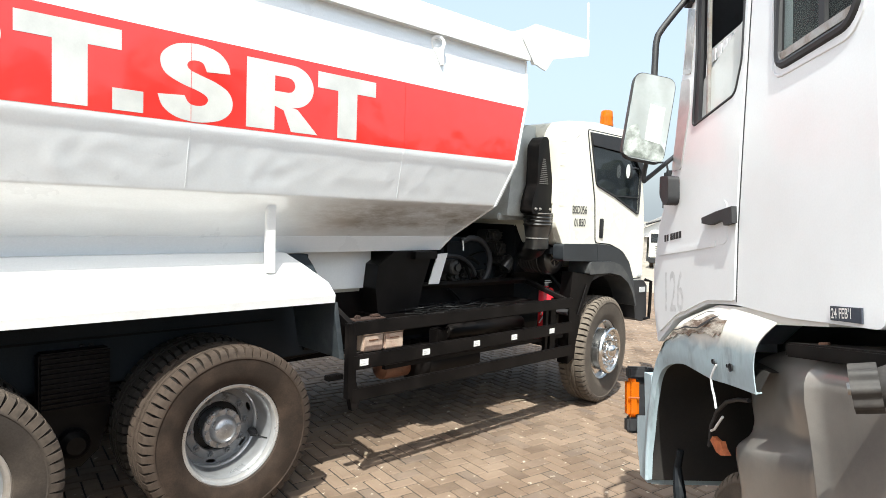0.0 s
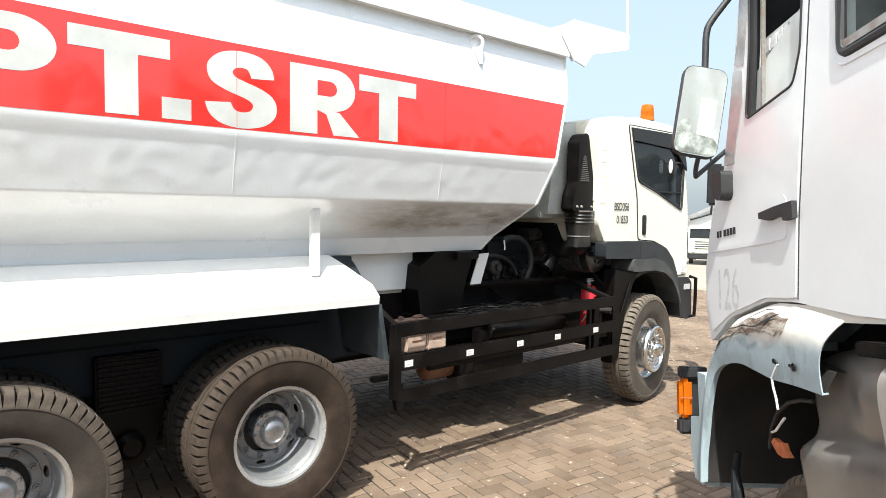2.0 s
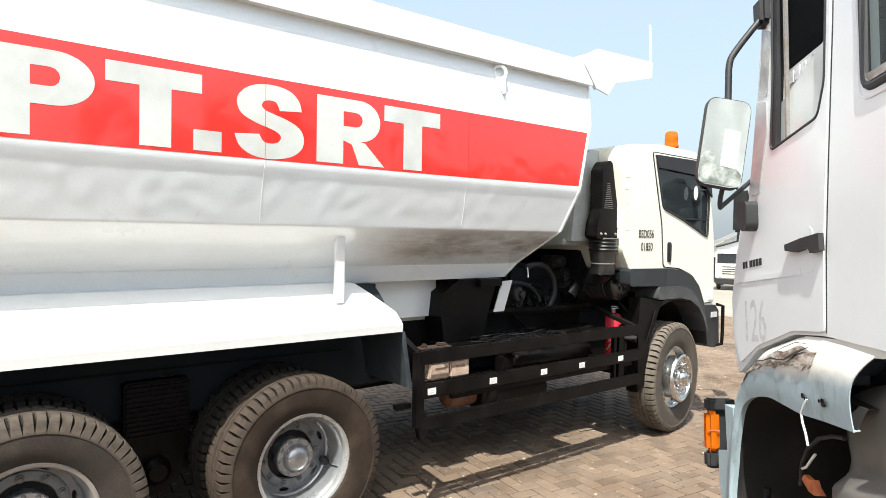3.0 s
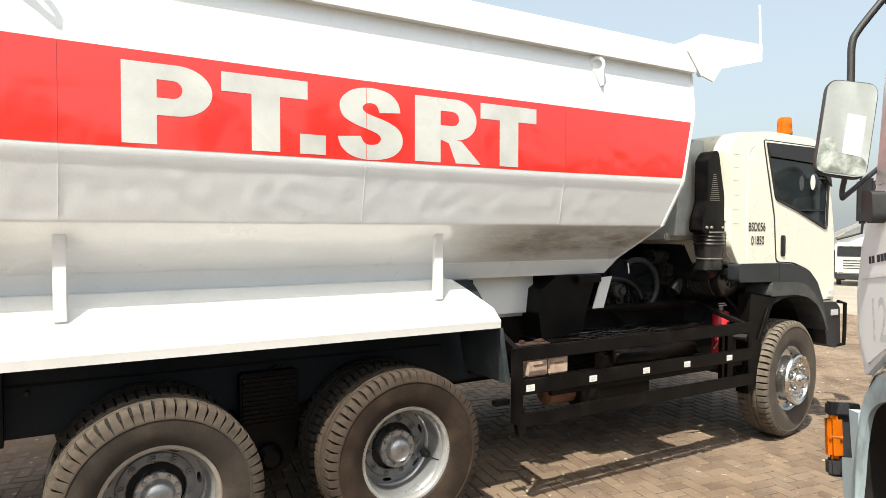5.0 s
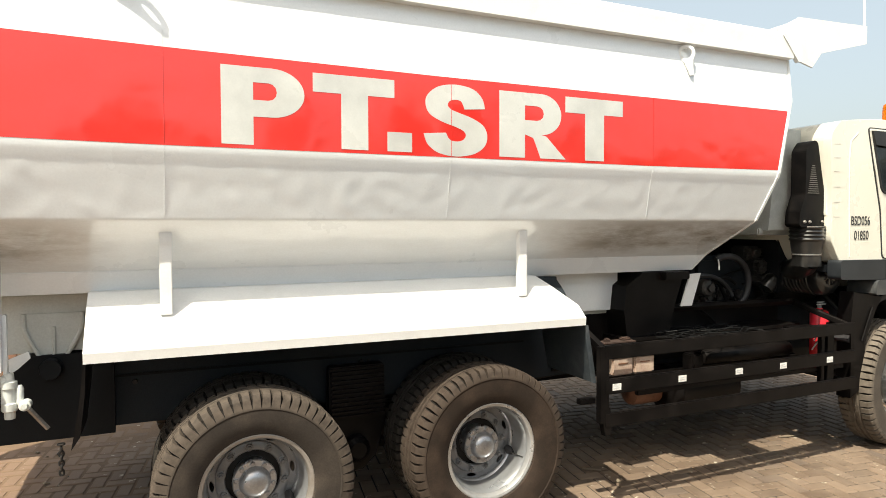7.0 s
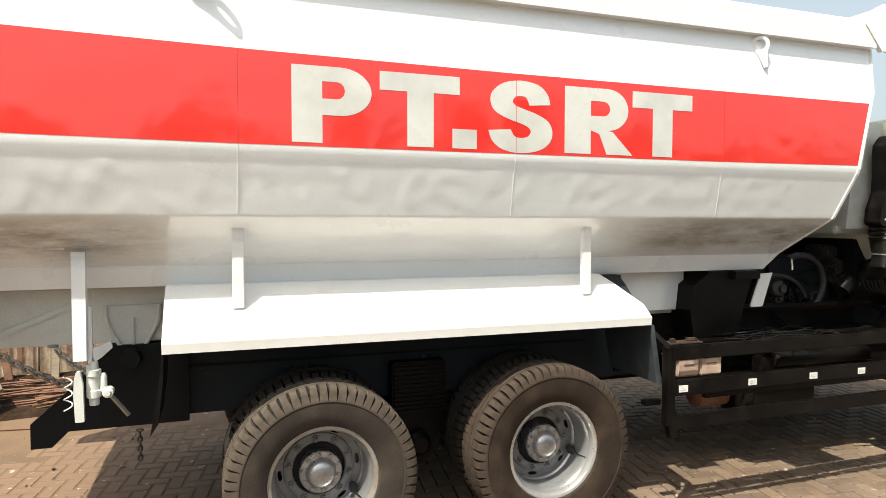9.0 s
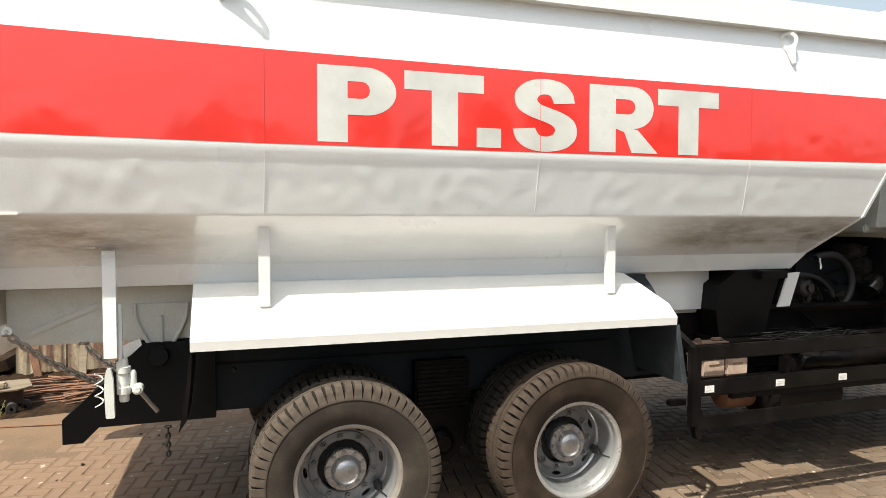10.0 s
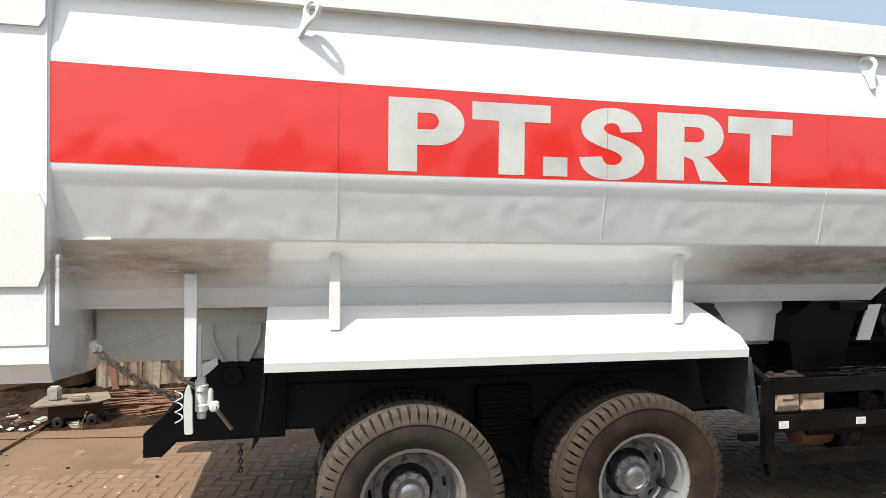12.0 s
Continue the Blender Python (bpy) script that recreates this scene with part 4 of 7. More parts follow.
DRUM_REAR = mesh_of(lathe([(0.0, 0.150), (0.149, 0.150), (0.155, 0.140), (0.205, 0.19), (0.205, 0.32), (0.0, 0.32)], 32), "brake_drum", DRUM)
NUT = mesh_of(lathe([(0, -0.034), (0.009, -0.034), (0.011, -0.021), (0.017, -0.021), (0.019, -0.004), (0.026, -0.003), (0.027, 0.005)], 12), "nut", DISC_GREY, False)
BOLT = mesh_of(lathe([(0, -0.013), (0.010, -0.013), (0.013, -0.009), (0.0145, 0.0)], 6), "bolt", HUB, False)
VALVE_BLOCK = mesh_of(tube([(0.205, 0.095, -0.075), (0.210, 0.065, -0.088), (0.216, 0.035, -0.094)], [0.020, 0.027, 0.014], 8), "valve_root", INK)
VALVE = mesh_of(tube([(0.208, 0.050, -0.090), (0.224, 0.0, -0.10), (0.240, -0.060, -0.100)], 0.0065, 6), "valve", CHROME)
RIM_FRONT = mesh_of(lathe([(0.265, 0.10), (0.262, -0.06), (0.272, -0.095), (0.292, -0.106), (0.303, -0.102), (0.304, -0.094), (0.290, -0.080), (0.287, 0.12), (0.265, 0.10)], 64), "rim_front", RIM)
DISC_FRONT = mesh_of(disc_with_slots(0.19, 0.264, -0.060, -0.048, 8, 0.240, 0.028, 0.011), "disc_front", CHROME)
COVER_FRONT = mesh_of(lathe([(0.212, -0.050), (0.206, -0.10), (0.210, -0.150), (0.228, -0.156), (0.234, -0.166), (0.228, -0.186), (0.214, -0.194), (0.198, -0.188), (0.184, -0.160), (0.10, -0.155), (0.095, -0.130)], 56), "wheel_ring", CHROME)
HUB_FRONT = mesh_of(lathe([(0.0, -0.235), (0.03, -0.232), (0.050, -0.222), (0.060, -0.205), (0.064, -0.185), (0.085, -0.180), (0.090, -0.168), (0.092, -0.11)], 36), "hub_front", CHROME)
NUT_CHROME = mesh_of(lathe([(0, -0.040), (0.009, -0.040), (0.014, -0.030), (0.017, -0.012), (0.024, 0.0)], 8), "nut_chrome", CHROME, False)


def wheel(m, tyre, outer=True, front=False, spin=0.0, rim=None):
    m = m @ Matrix.Rotation(spin, 4, "Y")
    w = part("wheel", RIM_FRONT if front else rim or RIM_REAR, None, truck, "steel truck wheel with a lugged tyre", m=m)
    part("tyre", tyre, None, w, "dusty brown-black lugged truck tyre")
    if front:
        part("wheel_disc", DISC_FRONT, None, w)
        part("trim_ring", COVER_FRONT, None, w, "polished wheel ring")
        part("hub", HUB_FRONT, None, w, "polished hub cap")
        for k in range(10):
            a = 2 * math.pi * k / 10
            part("wheel_nut", NUT_CHROME, None, w, m=Matrix.Translation((0.140 * math.cos(a), -0.157, 0.140 * math.sin(a))))
    else:
        part("wheel_disc", DISC_REAR, None, w)
        part("rim_barrel", BARREL, None, w)
        if outer:
            part("disc_step", STEP_REAR, None, w)
            part("hub", HUB_REAR, None, w, "silver-painted axle hub cap")
            part("brake_drum", DRUM_REAR, None, w)
            part("valve_root", VALVE_BLOCK, None, w)
            part("valve_stem", VALVE, None, w)
            for k in range(10):
                a = 2 * math.pi * k / 10
                part("wheel_nut", NUT, None, w, m=Matrix.Translation((0.172 * math.cos(a), 0.098, 0.172 * math.sin(a))))
                part("hub_bolt", BOLT, None, w, m=Matrix.Translation((0.099 * math.cos(a), 0.028, 0.099 * math.sin(a))))
    return w


TURN = Matrix.Rotation(math.pi, 4, "Z")
for k, (x, z) in enumerate(((0.014, 0.512), (-1.360, 0.506))):
    t = TYRE if k == 0 else TYRE_DUSTY
    wheel(Matrix.Translation((x, 0.005, z)), t, spin=-0.05 + 0.25 * k, rim=RIM_REAR if k else RIM_BRIGHT)
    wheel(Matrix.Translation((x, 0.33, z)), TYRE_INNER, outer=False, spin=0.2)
    wheel(Matrix.Translation((x, far(0.005), z)) @ TURN, TYRE, spin=0.9)
    wheel(Matrix.Translation((x, far(0.33), z)) @ TURN, TYRE, outer=False)
wheel(pose(3.93, 0.024, 0.53, 0, 0, 8), TYRE_FRONT, front=True)
wheel(pose(3.93, far(0.024), 0.53, 0, 0, 188), TYRE_FRONT, front=True)


# --- cab ---
CAB_OUT = [(3.17, 1.57), (3.95, 1.56), (4.14, 1.50), (4.27, 1.39), (4.37, 1.20), (4.61, 1.19), (4.615, 1.40), (4.60, 1.88), (4.52, 2.36), (4.36, 2.68), (4.22, 2.735), (3.6, 2.75), (3.14, 2.71), (3.035, 2.60), (3.04, 2.42), (3.06, 2.05), (3.05, 1.76)]
WINDOW = rounded([(3.525, 2.615), (3.65, 2.16), (3.98, 2.065), (4.45, 1.895), (4.47, 2.30), (4.33, 2.60)], 0.04)


def shrink(pts, k):
    cx, cz = sum(p[0] for p in pts) / len(pts), sum(p[1] for p in pts) / len(pts)
    return [(cx + (x - cx) * k, cz + (z - cz) * k) for x, z in pts]


def grow(pts, d):
    cx, cz = sum(p[0] for p in pts) / len(pts), sum(p[1] for p in pts) / len(pts)
    out = []
    for x, z in pts:
        v = Vector((x - cx, z - cz))
        v = v * (1 + d / v.length)
        out.append((cx + v.x, cz + v.y))
    return out


shell_out = rounded(CAB_OUT, 0.05, 3)
cab = part("cab_shell", prism(shell_out, "y", -0.03, far(-0.03), holes=[shrink(shell_out, 0.965)]), CAB_WHITE, truck, "cream-white cab-over truck cab")
for f in (lambda y: y, far):
    side = prism(shell_out, "y", *sorted((f(-0.092), f(-0.03))), 0.022, holes=[grow(WINDOW, 0.035)])
    part("cab_side", side, CAB_WHITE, cab, smooth=True)
    DOOR = [(3.485, 2.665), (3.56, 2.36), (3.655, 2.0), (3.69, 1.61), (3.96, 1.59), (4.16, 1.525), (4.30, 1.41), (4.40, 1.23), (4.57, 1.23), (4.58, 1.40), (4.56, 1.88), (4.49, 2.35), (4.35, 2.655)]
    door_pts = rounded(DOOR, 0.03, 3)
    door = part("cab_door", prism(door_pts, "y", *sorted((f(-0.103), f(-0.086))), 0.004, holes=[WINDOW]), CAB_WHITE, truck, "cream-white cab door")
    part("door_gap", tube([(x, f(-0.0935), z) for x, z in grow(door_pts, 0.006)], 0.0065, 5, closed=True), INK, door)
    part("window_seal", tube([(x, f(-0.104), z) for x, z in WINDOW], 0.011, 6, closed=True), PLASTIC, door)
    part("window_pane", prism(WINDOW, "y", *sorted((f(-0.090), f(-0.085)))), TINTED, door, "dark tinted side window")
    part("rain_visor", prism([(3.50, 2.645), (3.545, 2.53), (4.28, 2.50), (4.42, 2.36), (4.50, 2.30), (4.47, 2.42), (4.34, 2.645)], "y", *sorted((f(-0.125), f(-0.108))), 0.004), PLASTIC, door, "black plastic rain visor")
    part("door_handle_well", prism(rounded([(3.735, 1.65), (3.735, 1.84), (3.80, 1.84), (3.80, 1.65)], 0.02), "y", *sorted((f(-0.108), f(-0.095)))), INK, door)
    part("door_handle", boxes((3.748, 3.786, *sorted((f(-0.122), f(-0.108))), 1.67, 1.825, 0.006)), PLASTIC, door, "black upright door handle")
    part("quarter_bar", boxes((3.98, 4.44, *sorted((f(-0.098), f(-0.084))), 2.065, 2.078)), PLASTIC, door)
    # flared wheel arch and inner arch
    flare = [(3.12, 1.60), (3.68, 1.594), (3.957, 1.573), (4.139, 1.516), (4.271, 1.407), (4.37, 1.233), (4.43, 1.02), (4.37, 1.02), (4.354, 1.128), (4.256, 1.25), (4.124, 1.361), (3.943, 1.416), (3.567, 1.431), (3.12, 1.444)]
    part("wheel_arch", prism(rounded(flare, 0.03, 3), "y", *sorted((f(-0.132), f(-0.02))), 0.022), ARCH_PLASTIC, truck, "blue-black plastic flared wheel arch", smooth=True)
    part("arch_seam", boxes((3.676, 3.682, *sorted((f(-0.1335), f(-0.120))), 1.435, 1.588)), INK, truck)
    step = [(3.55, 1.428), (3.943, 1.418), (4.106, 1.374), (4.256, 1.252), (4.374, 1.086), (4.43, 0.95), (4.405, 0.94), (4.336, 1.087), (4.239, 1.198), (4.09, 1.275), (3.91, 1.305), (3.53, 1.305)]
    part("arch_lip", prism(rounded(step, 0.03, 3), "y", *sorted((f(-0.150), f(0.10))), 0.020), ARCH_GREY, truck, "dusty grey front mudguard under the arch", smooth=True)
    inner = arc(3.93, 0.56, 0.76, 150, 20, 16) + arc(3.93, 0.56, 0.72, 20, 150, 16)
    part("inner_arch", prism(inner, "y", *sorted((f(-0.09), f(0.42))), 0.006), PLASTIC, truck, "scuffed inner wheel arch")
    part("corner_lamp", boxes((4.475, 4.59, *sorted((f(-0.112), f(-0.08))), 1.245, 1.315, 0.008)), LAMP_GLASS, truck, "small clear side lamp")
    # rear corner strip with notches
    strip = boxes((3.05, 3.10, *sorted((f(-0.06), f(0.0))), 1.95, 2.58, 0.012))
    part("corner_vent", strip, CAB_WHITE, cab)
    for z in (1.94, 2.06, 2.18, 2.30, 2.41, 2.52):
        part("vent_slot", boxes((3.075, 3.15, *sorted((f(-0.0935), f(-0.090))), z, z + 0.006)), WELD, cab)
    part("pillar_crease", tube([(3.36, f(-0.086), 2.62), (3.275, f(-0.086), 2.55), (3.262, f(-0.086), 2.40), (3.268, f(-0.086), 2.0), (3.28, f(-0.086), 1.62)], 0.010, 8), CAB_WHITE, cab, smooth=True)
    # mirror on its arm
    arm = tube([(4.60, f(-0.09), 2.45), (4.78, f(-0.22), 2.46), (4.82, f(-0.26), 2.20), (4.80, f(-0.24), 1.86), (4.64, f(-0.10), 1.80)], 0.013, 6)
    mir = part("side_mirror", arm, PLASTIC, truck, "black truck mirror on a bent tube arm")
    part("mirror_head", boxes((4.79, 4.85, *sorted((f(-0.35), f(-0.18))), 1.95, 2.38, 0.025)), PLASTIC, mir)
    # front corner, headlamp and bumper end
    part("bumper_end", prism([(4.375, 1.205), (4.61, 1.20), (4.68, 1.14), (4.70, 0.80), (4.62, 0.755), (4.47, 0.80), (4.43, 0.97)], "y", *sorted((f(-0.118), f(0.3))), 0.02), PLASTIC, truck, "black plastic bumper end")
    part("headlamp", boxes((4.51, 4.645, *sorted((f(-0.130), f(-0.06))), 1.06, 1.145, 0.015)), LAMP_GLASS, truck, "clear headlamp set in the bumper")
    bar = tube([(4.63, f(-0.10), 0.775), (4.735, f(-0.13), 0.785), (4.745, f(-0.13), 0.90), (4.745, f(-0.13), 1.18), (4.66, f(-0.11), 1.20)], 0.018, 8)
    part("bumper_guard", bar, RACK_BLACK, truck, "black tube bumper guard")
part("front_bumper", prism([(4.50, 0.76), (4.70, 0.78), (4.72, 1.10), (4.60, 1.18)], "y", 0.31, far(0.31), 0.02), PLASTIC, truck, "black front bumper")
part("windscreen", prism([(4.645, 1.90), (4.535, 2.34), (4.545, 2.34), (4.655, 1.90)], "y", 0.08, far(0.08)), TINTED, truck, "dark tinted windscreen")
# Very dark plates added below the cab to keep the engine gap dark.
part("dark_blocking_plate", boxes((3.06, 3.09, 0.40, far(0.40), 1.30, 1.80, 0.005), (3.06, 3.28, 0.38, 0.40, 1.30, 1.80, 0.004)), CHASSIS, truck, "black plate added under the cab to block light")
part("cab_floor", boxes((3.10, 4.62, -0.02, far(-0.02), 1.50, 1.555)), CHASSIS, truck)
part("dashboard", boxes((4.25, 4.58, 0.05, far(0.05), 1.70, 2.0, 0.05)), SEAT, truck)
for y in (0.28, 1.55):
    s = boxes((3.45, 3.95, y, y + 0.5, 1.60, 1.95, 0.06), (3.38, 3.52, y, y + 0.5, 1.9, 2.42, 0.05), (3.37, 3.48, y + 0.12, y + 0.38, 2.42, 2.58, 0.04))
    part("cab_seat", s, SEAT, truck, "dark cloth cab seat")
part("steering_wheel", tube([(4.15 + 0.05 * math.cos(a), 0.55 + 0.21 * math.cos(a), 2.06 + 0.19 * math.sin(a)) for a in [2 * math.pi * k / 20 for k in range(20)]], 0.016, 6, closed=True), PLASTIC, truck)
oval = [(0.022 * math.cos(a), 0.070 * math.sin(a)) for a in [2 * math.pi * k / 20 for k in range(20)]]
wm = part("wing_mirror", prism([(-0.142 + y * 1.15, 2.325 + z * 1.08) for y, z in oval], "x", 4.152, 4.192, 0.008), PLASTIC, truck, "small oval door mirror", smooth=True)
part("mirror_glass", prism([(-0.142 + y, 2.325 + z) for y, z in oval], "x", 4.148, 4.151), SUB_GREY, wm, "bright mirror glass")
part("mirror_arm", tube([(4.175, -0.140, 2.35), (4.32, -0.125, 2.37), (4.50, -0.085, 2.36)], 0.009, 8), PLASTIC, wm)

# roof beacon
bc = part("beacon_base", lathe([(0, 2.745), (0.080, 2.745), (0.082, 2.765), (0.070, 2.780), (0.070, 2.803), (0, 2.803)], 24, centre=(4.20, 0.17, 0), axis="z"), PLASTIC, truck, "black beacon base")
part("beacon_lens", lathe([(0.066, 2.800), (0.072, 2.812), (0.071, 2.826), (0.068, 2.828), (0.065, 2.880), (0.066, 2.882), (0.063, 2.930), (0.058, 2.956), (0.046, 2.966), (0, 2.968)], 24, centre=(4.20, 0.17, 0), axis="z"), AMBER, bc, "amber rotating beacon lens", smooth=True)
part("beacon_lamp", lathe([(0, 2.805), (0.045, 2.805), (0.045, 2.818), (0.022, 2.825), (0.028, 2.900), (0, 2.912)], 12, centre=(4.20, 0.17, 0), axis="z"), CHROME, bc)
part("marker_stud", lathe([(0.03, 2.70), (0.032, 2.735), (0.02, 2.75), (0, 2.755)], 12, centre=(4.40, 0.12, 0), axis="z"), PLASTIC, truck)
part("marker_stud", lathe([(0.03, 2.66), (0.032, 2.70), (0.02, 2.715), (0, 2.72)], 12, centre=(4.44, 0.02, 0), axis="z"), PLASTIC, truck)


def text_mesh(body, size, squeeze=1.0):
    cu = bpy.data.curves.new("text", "FONT")
    cu.body, cu.size, cu.extrude, cu.offset = body, size, 0.0, size * 0.012
    tmp = new("text", cu)
    me = bpy.data.meshes.new_from_object(tmp.evaluated_get(bpy.context.evaluated_depsgraph_get()))
    bpy.data.objects.remove(tmp)
    me.transform(Matrix.Diagonal((squeeze, 1, 1, 1)))
    return me


def writing(body, size, squeeze, m, material, parent, label):
    me = text_mesh(body, size, squeeze)
    me.materials.clear()
    me.shade_flat()
    me.materials.append(material)
    ob = new("lettering", me)
    ob.matrix_basis = m
    ob.parent = parent
    ob.matrix_parent_inverse = parent.matrix_basis.inverted() if parent.type == "EMPTY" else Matrix()
    return tagged(ob, label)


FACE_OUT = Matrix.Rotation(radians(90), 4, "X")
writing("BSD056", 0.102, 0.72, Matrix.Translation((3.285, -0.0955, 1.880)) @ FACE_OUT, INK, cab, "black stencilled fleet code")
writing("01850", 0.102, 0.72, Matrix.Translation((3.325, -0.0955, 1.762)) @ FACE_OUT, INK, cab, "black stencilled fleet code")

# --- intake tower, hose and air cleaner behind the cab ---
TOWER = [(2.880, 2.520), (2.910, 2.545), (2.950, 2.548), (2.974, 2.525), (3.010, 2.347), (3.043, 2.198), (3.077, 2.048), (3.083, 1.890), (3.060, 1.862), (2.795, 1.862), (2.769, 1.885), (2.780, 1.985), (2.836, 2.120), (2.838, 2.240), (2.838, 2.464)]
tw = part("intake_tower", prism(rounded(TOWER, 0.014, 2), "y", -0.03, 0.10, 0.012), RACK_BLACK, truck, "black plastic air intake tower with louvres")
for k in range(14):
    z = 2.130 + k * 0.0165
    part("louvre", boxes((2.862 + 0.0032 * k, 2.985 - 0.0040 * k, -0.036, -0.026, z, z + 0.0062)), TANK_GREY, tw)
for bx in (2.825, 2.885, 3.030):
    part("tower_bolt", lathe([(0, -0.044), (0.010, -0.044), (0.013, -0.036), (0.014, -0.028)], 8, centre=(bx, 0, 1.905)), STEEL, tw)
ripple = []
for k in range(4):
    ripple += [(0.122, 1.868 - k * 0.030), (0.132, 1.856 - k * 0.030), (0.122, 1.844 - k * 0.030)]
ripple += [(0.120, 1.745), (0.114, 1.70), (0.104, 1.65), (0.106, 1.55)]
part("ribbed_hose", lathe(ripple, 28, centre=(2.965, 0.05, 0), axis="z"), GLOSS_BLACK, tw, "ribbed rubber intake hose", smooth=True)
part("hose_clamp", lathe([(0.106, 1.650), (0.111, 1.650), (0.111, 1.640), (0.106, 1.640)], 24, centre=(2.965, 0.05, 0), axis="z"), STEEL, tw)
part("hose_clamp", lathe([(0.130, 1.872), (0.135, 1.872), (0.135, 1.862), (0.130, 1.862)], 24, centre=(2.965, 0.05, 0), axis="z"), STEEL, tw)
part("hose_elbow", tube([(2.965, 0.05, 1.60), (2.985, 0.09, 1.555), (3.045, 0.19, 1.52), (3.16, 0.34, 1.50)], [0.100, 0.096, 0.092, 0.090], 18), GLOSS_BLACK, tw, smooth=True)
can = [(0.0, 0.035), (0.07, 0.03), (0.075, 0.02), (0.125, 0.02), (0.150, 0.035), (0.158, 0.06), (0.158, 0.115), (0.166, 0.12), (0.166, 0.14), (0.154, 0.145)]
for k in range(11):
    can += [(0.160, 0.16 + k * 0.034), (0.151, 0.168 + k * 0.034), (0.151, 0.178 + k * 0.034), (0.160, 0.186 + k * 0.034)]
can += [(0.15, 0.56), (0.11, 0.60), (0.0, 0.60)]
ac = part("air_cleaner", lathe(can, 40, centre=(3.255, 0.03, 1.455)), GLOSS_BLACK, truck, "black ribbed air cleaner canister", smooth=True)
for k in range(12):
    a = 2 * math.pi * k / 12
    part("cap_rib", boxes((-0.035, 0.035, -0.006, 0.006, -0.005, 0.005), ), STEEL if k % 2 else PLASTIC, ac, m=Matrix.Translation((3.255 + 0.060 * math.cos(a), 0.060, 1.455 + 0.060 * math.sin(a))) @ Matrix.Rotation(-a, 4, "Y"))
part("tower_bracket", boxes((3.14, 3.30, 0.02, 0.10, 1.79, 1.82, 0.004), (3.28, 3.31, 0.0, 0.10, 1.74, 1.84, 0.004)), RUST, truck)
# pipes and engine clutter between cab and bed
rnd = random.Random(5)


def hose_path(a, b, sag, n=12):
    """A hose hanging in one smooth bow from a to b."""
    a, b, s = Vector(a), Vector(b), Vector(sag)
    return [a.lerp(b, k / n) + s * (4 * k / n * (1 - k / n)) for k in range(n + 1)]


for k in range(9):
    x, y, z = rnd.uniform(2.15, 2.75), rnd.uniform(0.42, 0.6), rnd.uniform(1.16, 1.45)
    end = (x + rnd.uniform(0.15, 0.5), y + rnd.uniform(-0.06, 0.06), z + rnd.uniform(-0.22, 0.12))
    path = hose_path((x, y, z), end, (rnd.uniform(-0.05, 0.05), 0, rnd.uniform(-0.05, 0.14)))
    part("engine_hose", tube(path, rnd.choice((0.008, 0.011, 0.016)), 8), CABLE, truck, smooth=True)
part("coolant_pipe", tube([(2.50 + 0.25 * math.cos(radians(a)), 0.42, 1.40 + 0.225 * math.sin(radians(a))) for a in range(-60, 121, 12)], 0.027, 10), PLASTIC, truck, "thick bent black hose", smooth=True)
part("coolant_pipe", tube(hose_path((2.20, 0.44, 1.47), (2.56, 0.42, 1.29), (0.05, 0, 0.05)), 0.018, 8), PLASTIC, truck, smooth=True)


def bolted_housing(x, y, z, w, h, seed):
    """A cast housing: a bevelled block with a round cover, ribs and bolt heads."""
    r = random.Random(seed)
    bm = boxes((x - w, x + w, y, y + 0.16, z - h, z + h, 0.018), (x - w * 0.6, x + w * 0.8, y - 0.02, y + 0.02, z - h * 0.5, z + h * 0.7, 0.008))
    lathe([(0, y - 0.045), (0.018, y - 0.045), (0.022, y - 0.03), (0.045, y - 0.028), (0.048, y + 0.01)], 20, bm, (x + r.uniform(-0.02, 0.02), 0, z + r.uniform(-0.02, 0.02)))
    for k in range(5):
        a = r.uniform(0, 6.28)
        lathe([(0, y - 0.014), (0.009, y - 0.014), (0.011, y + 0.01)], 6, bm, (x + w * 0.8 * math.cos(a), 0, z + h * 0.8 * math.sin(a)))
    for k in range(3):
        box(bm, x - w * 1.02, x + w * 1.02, y - 0.008, y + 0.02, z - h + 0.03 + k * h * 0.5, z - h + 0.038 + k * h * 0.5)
    return bm


for k, (cx, cy, cz, cw, ch) in enumerate(((2.92, 0.52, 1.64, 0.10, 0.06), (2.99, 0.50, 1.52, 0.07, 0.07), (3.04, 0.50, 1.40, 0.07, 0.05), (2.60, 0.54, 1.30, 0.09, 0.07), (2.40, 0.54, 1.29, 0.07, 0.06), (2.78, 0.54, 1.26, 0.06, 0.05))):
    part("engine_casting", bolted_housing(cx, cy, cz, cw, ch, k + 3), ENGINE, truck, smooth=True)
part("intake_pipe", tube(hose_path((3.02, 0.48, 1.33), (3.24, 0.42, 1.42), (0, 0, 0.05)), 0.07, 14), GLOSS_BLACK, truck, "ribbed rubber intake pipe", smooth=True)
for k in range(5):
    part("hose_rib", tube([(3.04 + 0.035 * k + 0.012 * math.sin(a), 0.475 - 0.01 * k + 0.074 * math.cos(a), 1.365 + 0.012 * k + 0.074 * math.sin(a)) for a in [2 * math.pi * j / 18 for j in range(18)]], 0.008, 6, closed=True), GLOSS_BLACK, truck, smooth=True)
eng = boxes((2.35, 3.1, 0.62, 1.6, 1.12, 1.62, 0.04), (2.12, 3.05, 0.95, 1.95, 1.05, 1.74, 0.04), (2.50, 2.66, 0.55, 0.66, 1.2, 1.4, 0.03))
part("engine_clutter", eng, UNDER_BLACK, truck, "dark oily engine parts behind the cab")
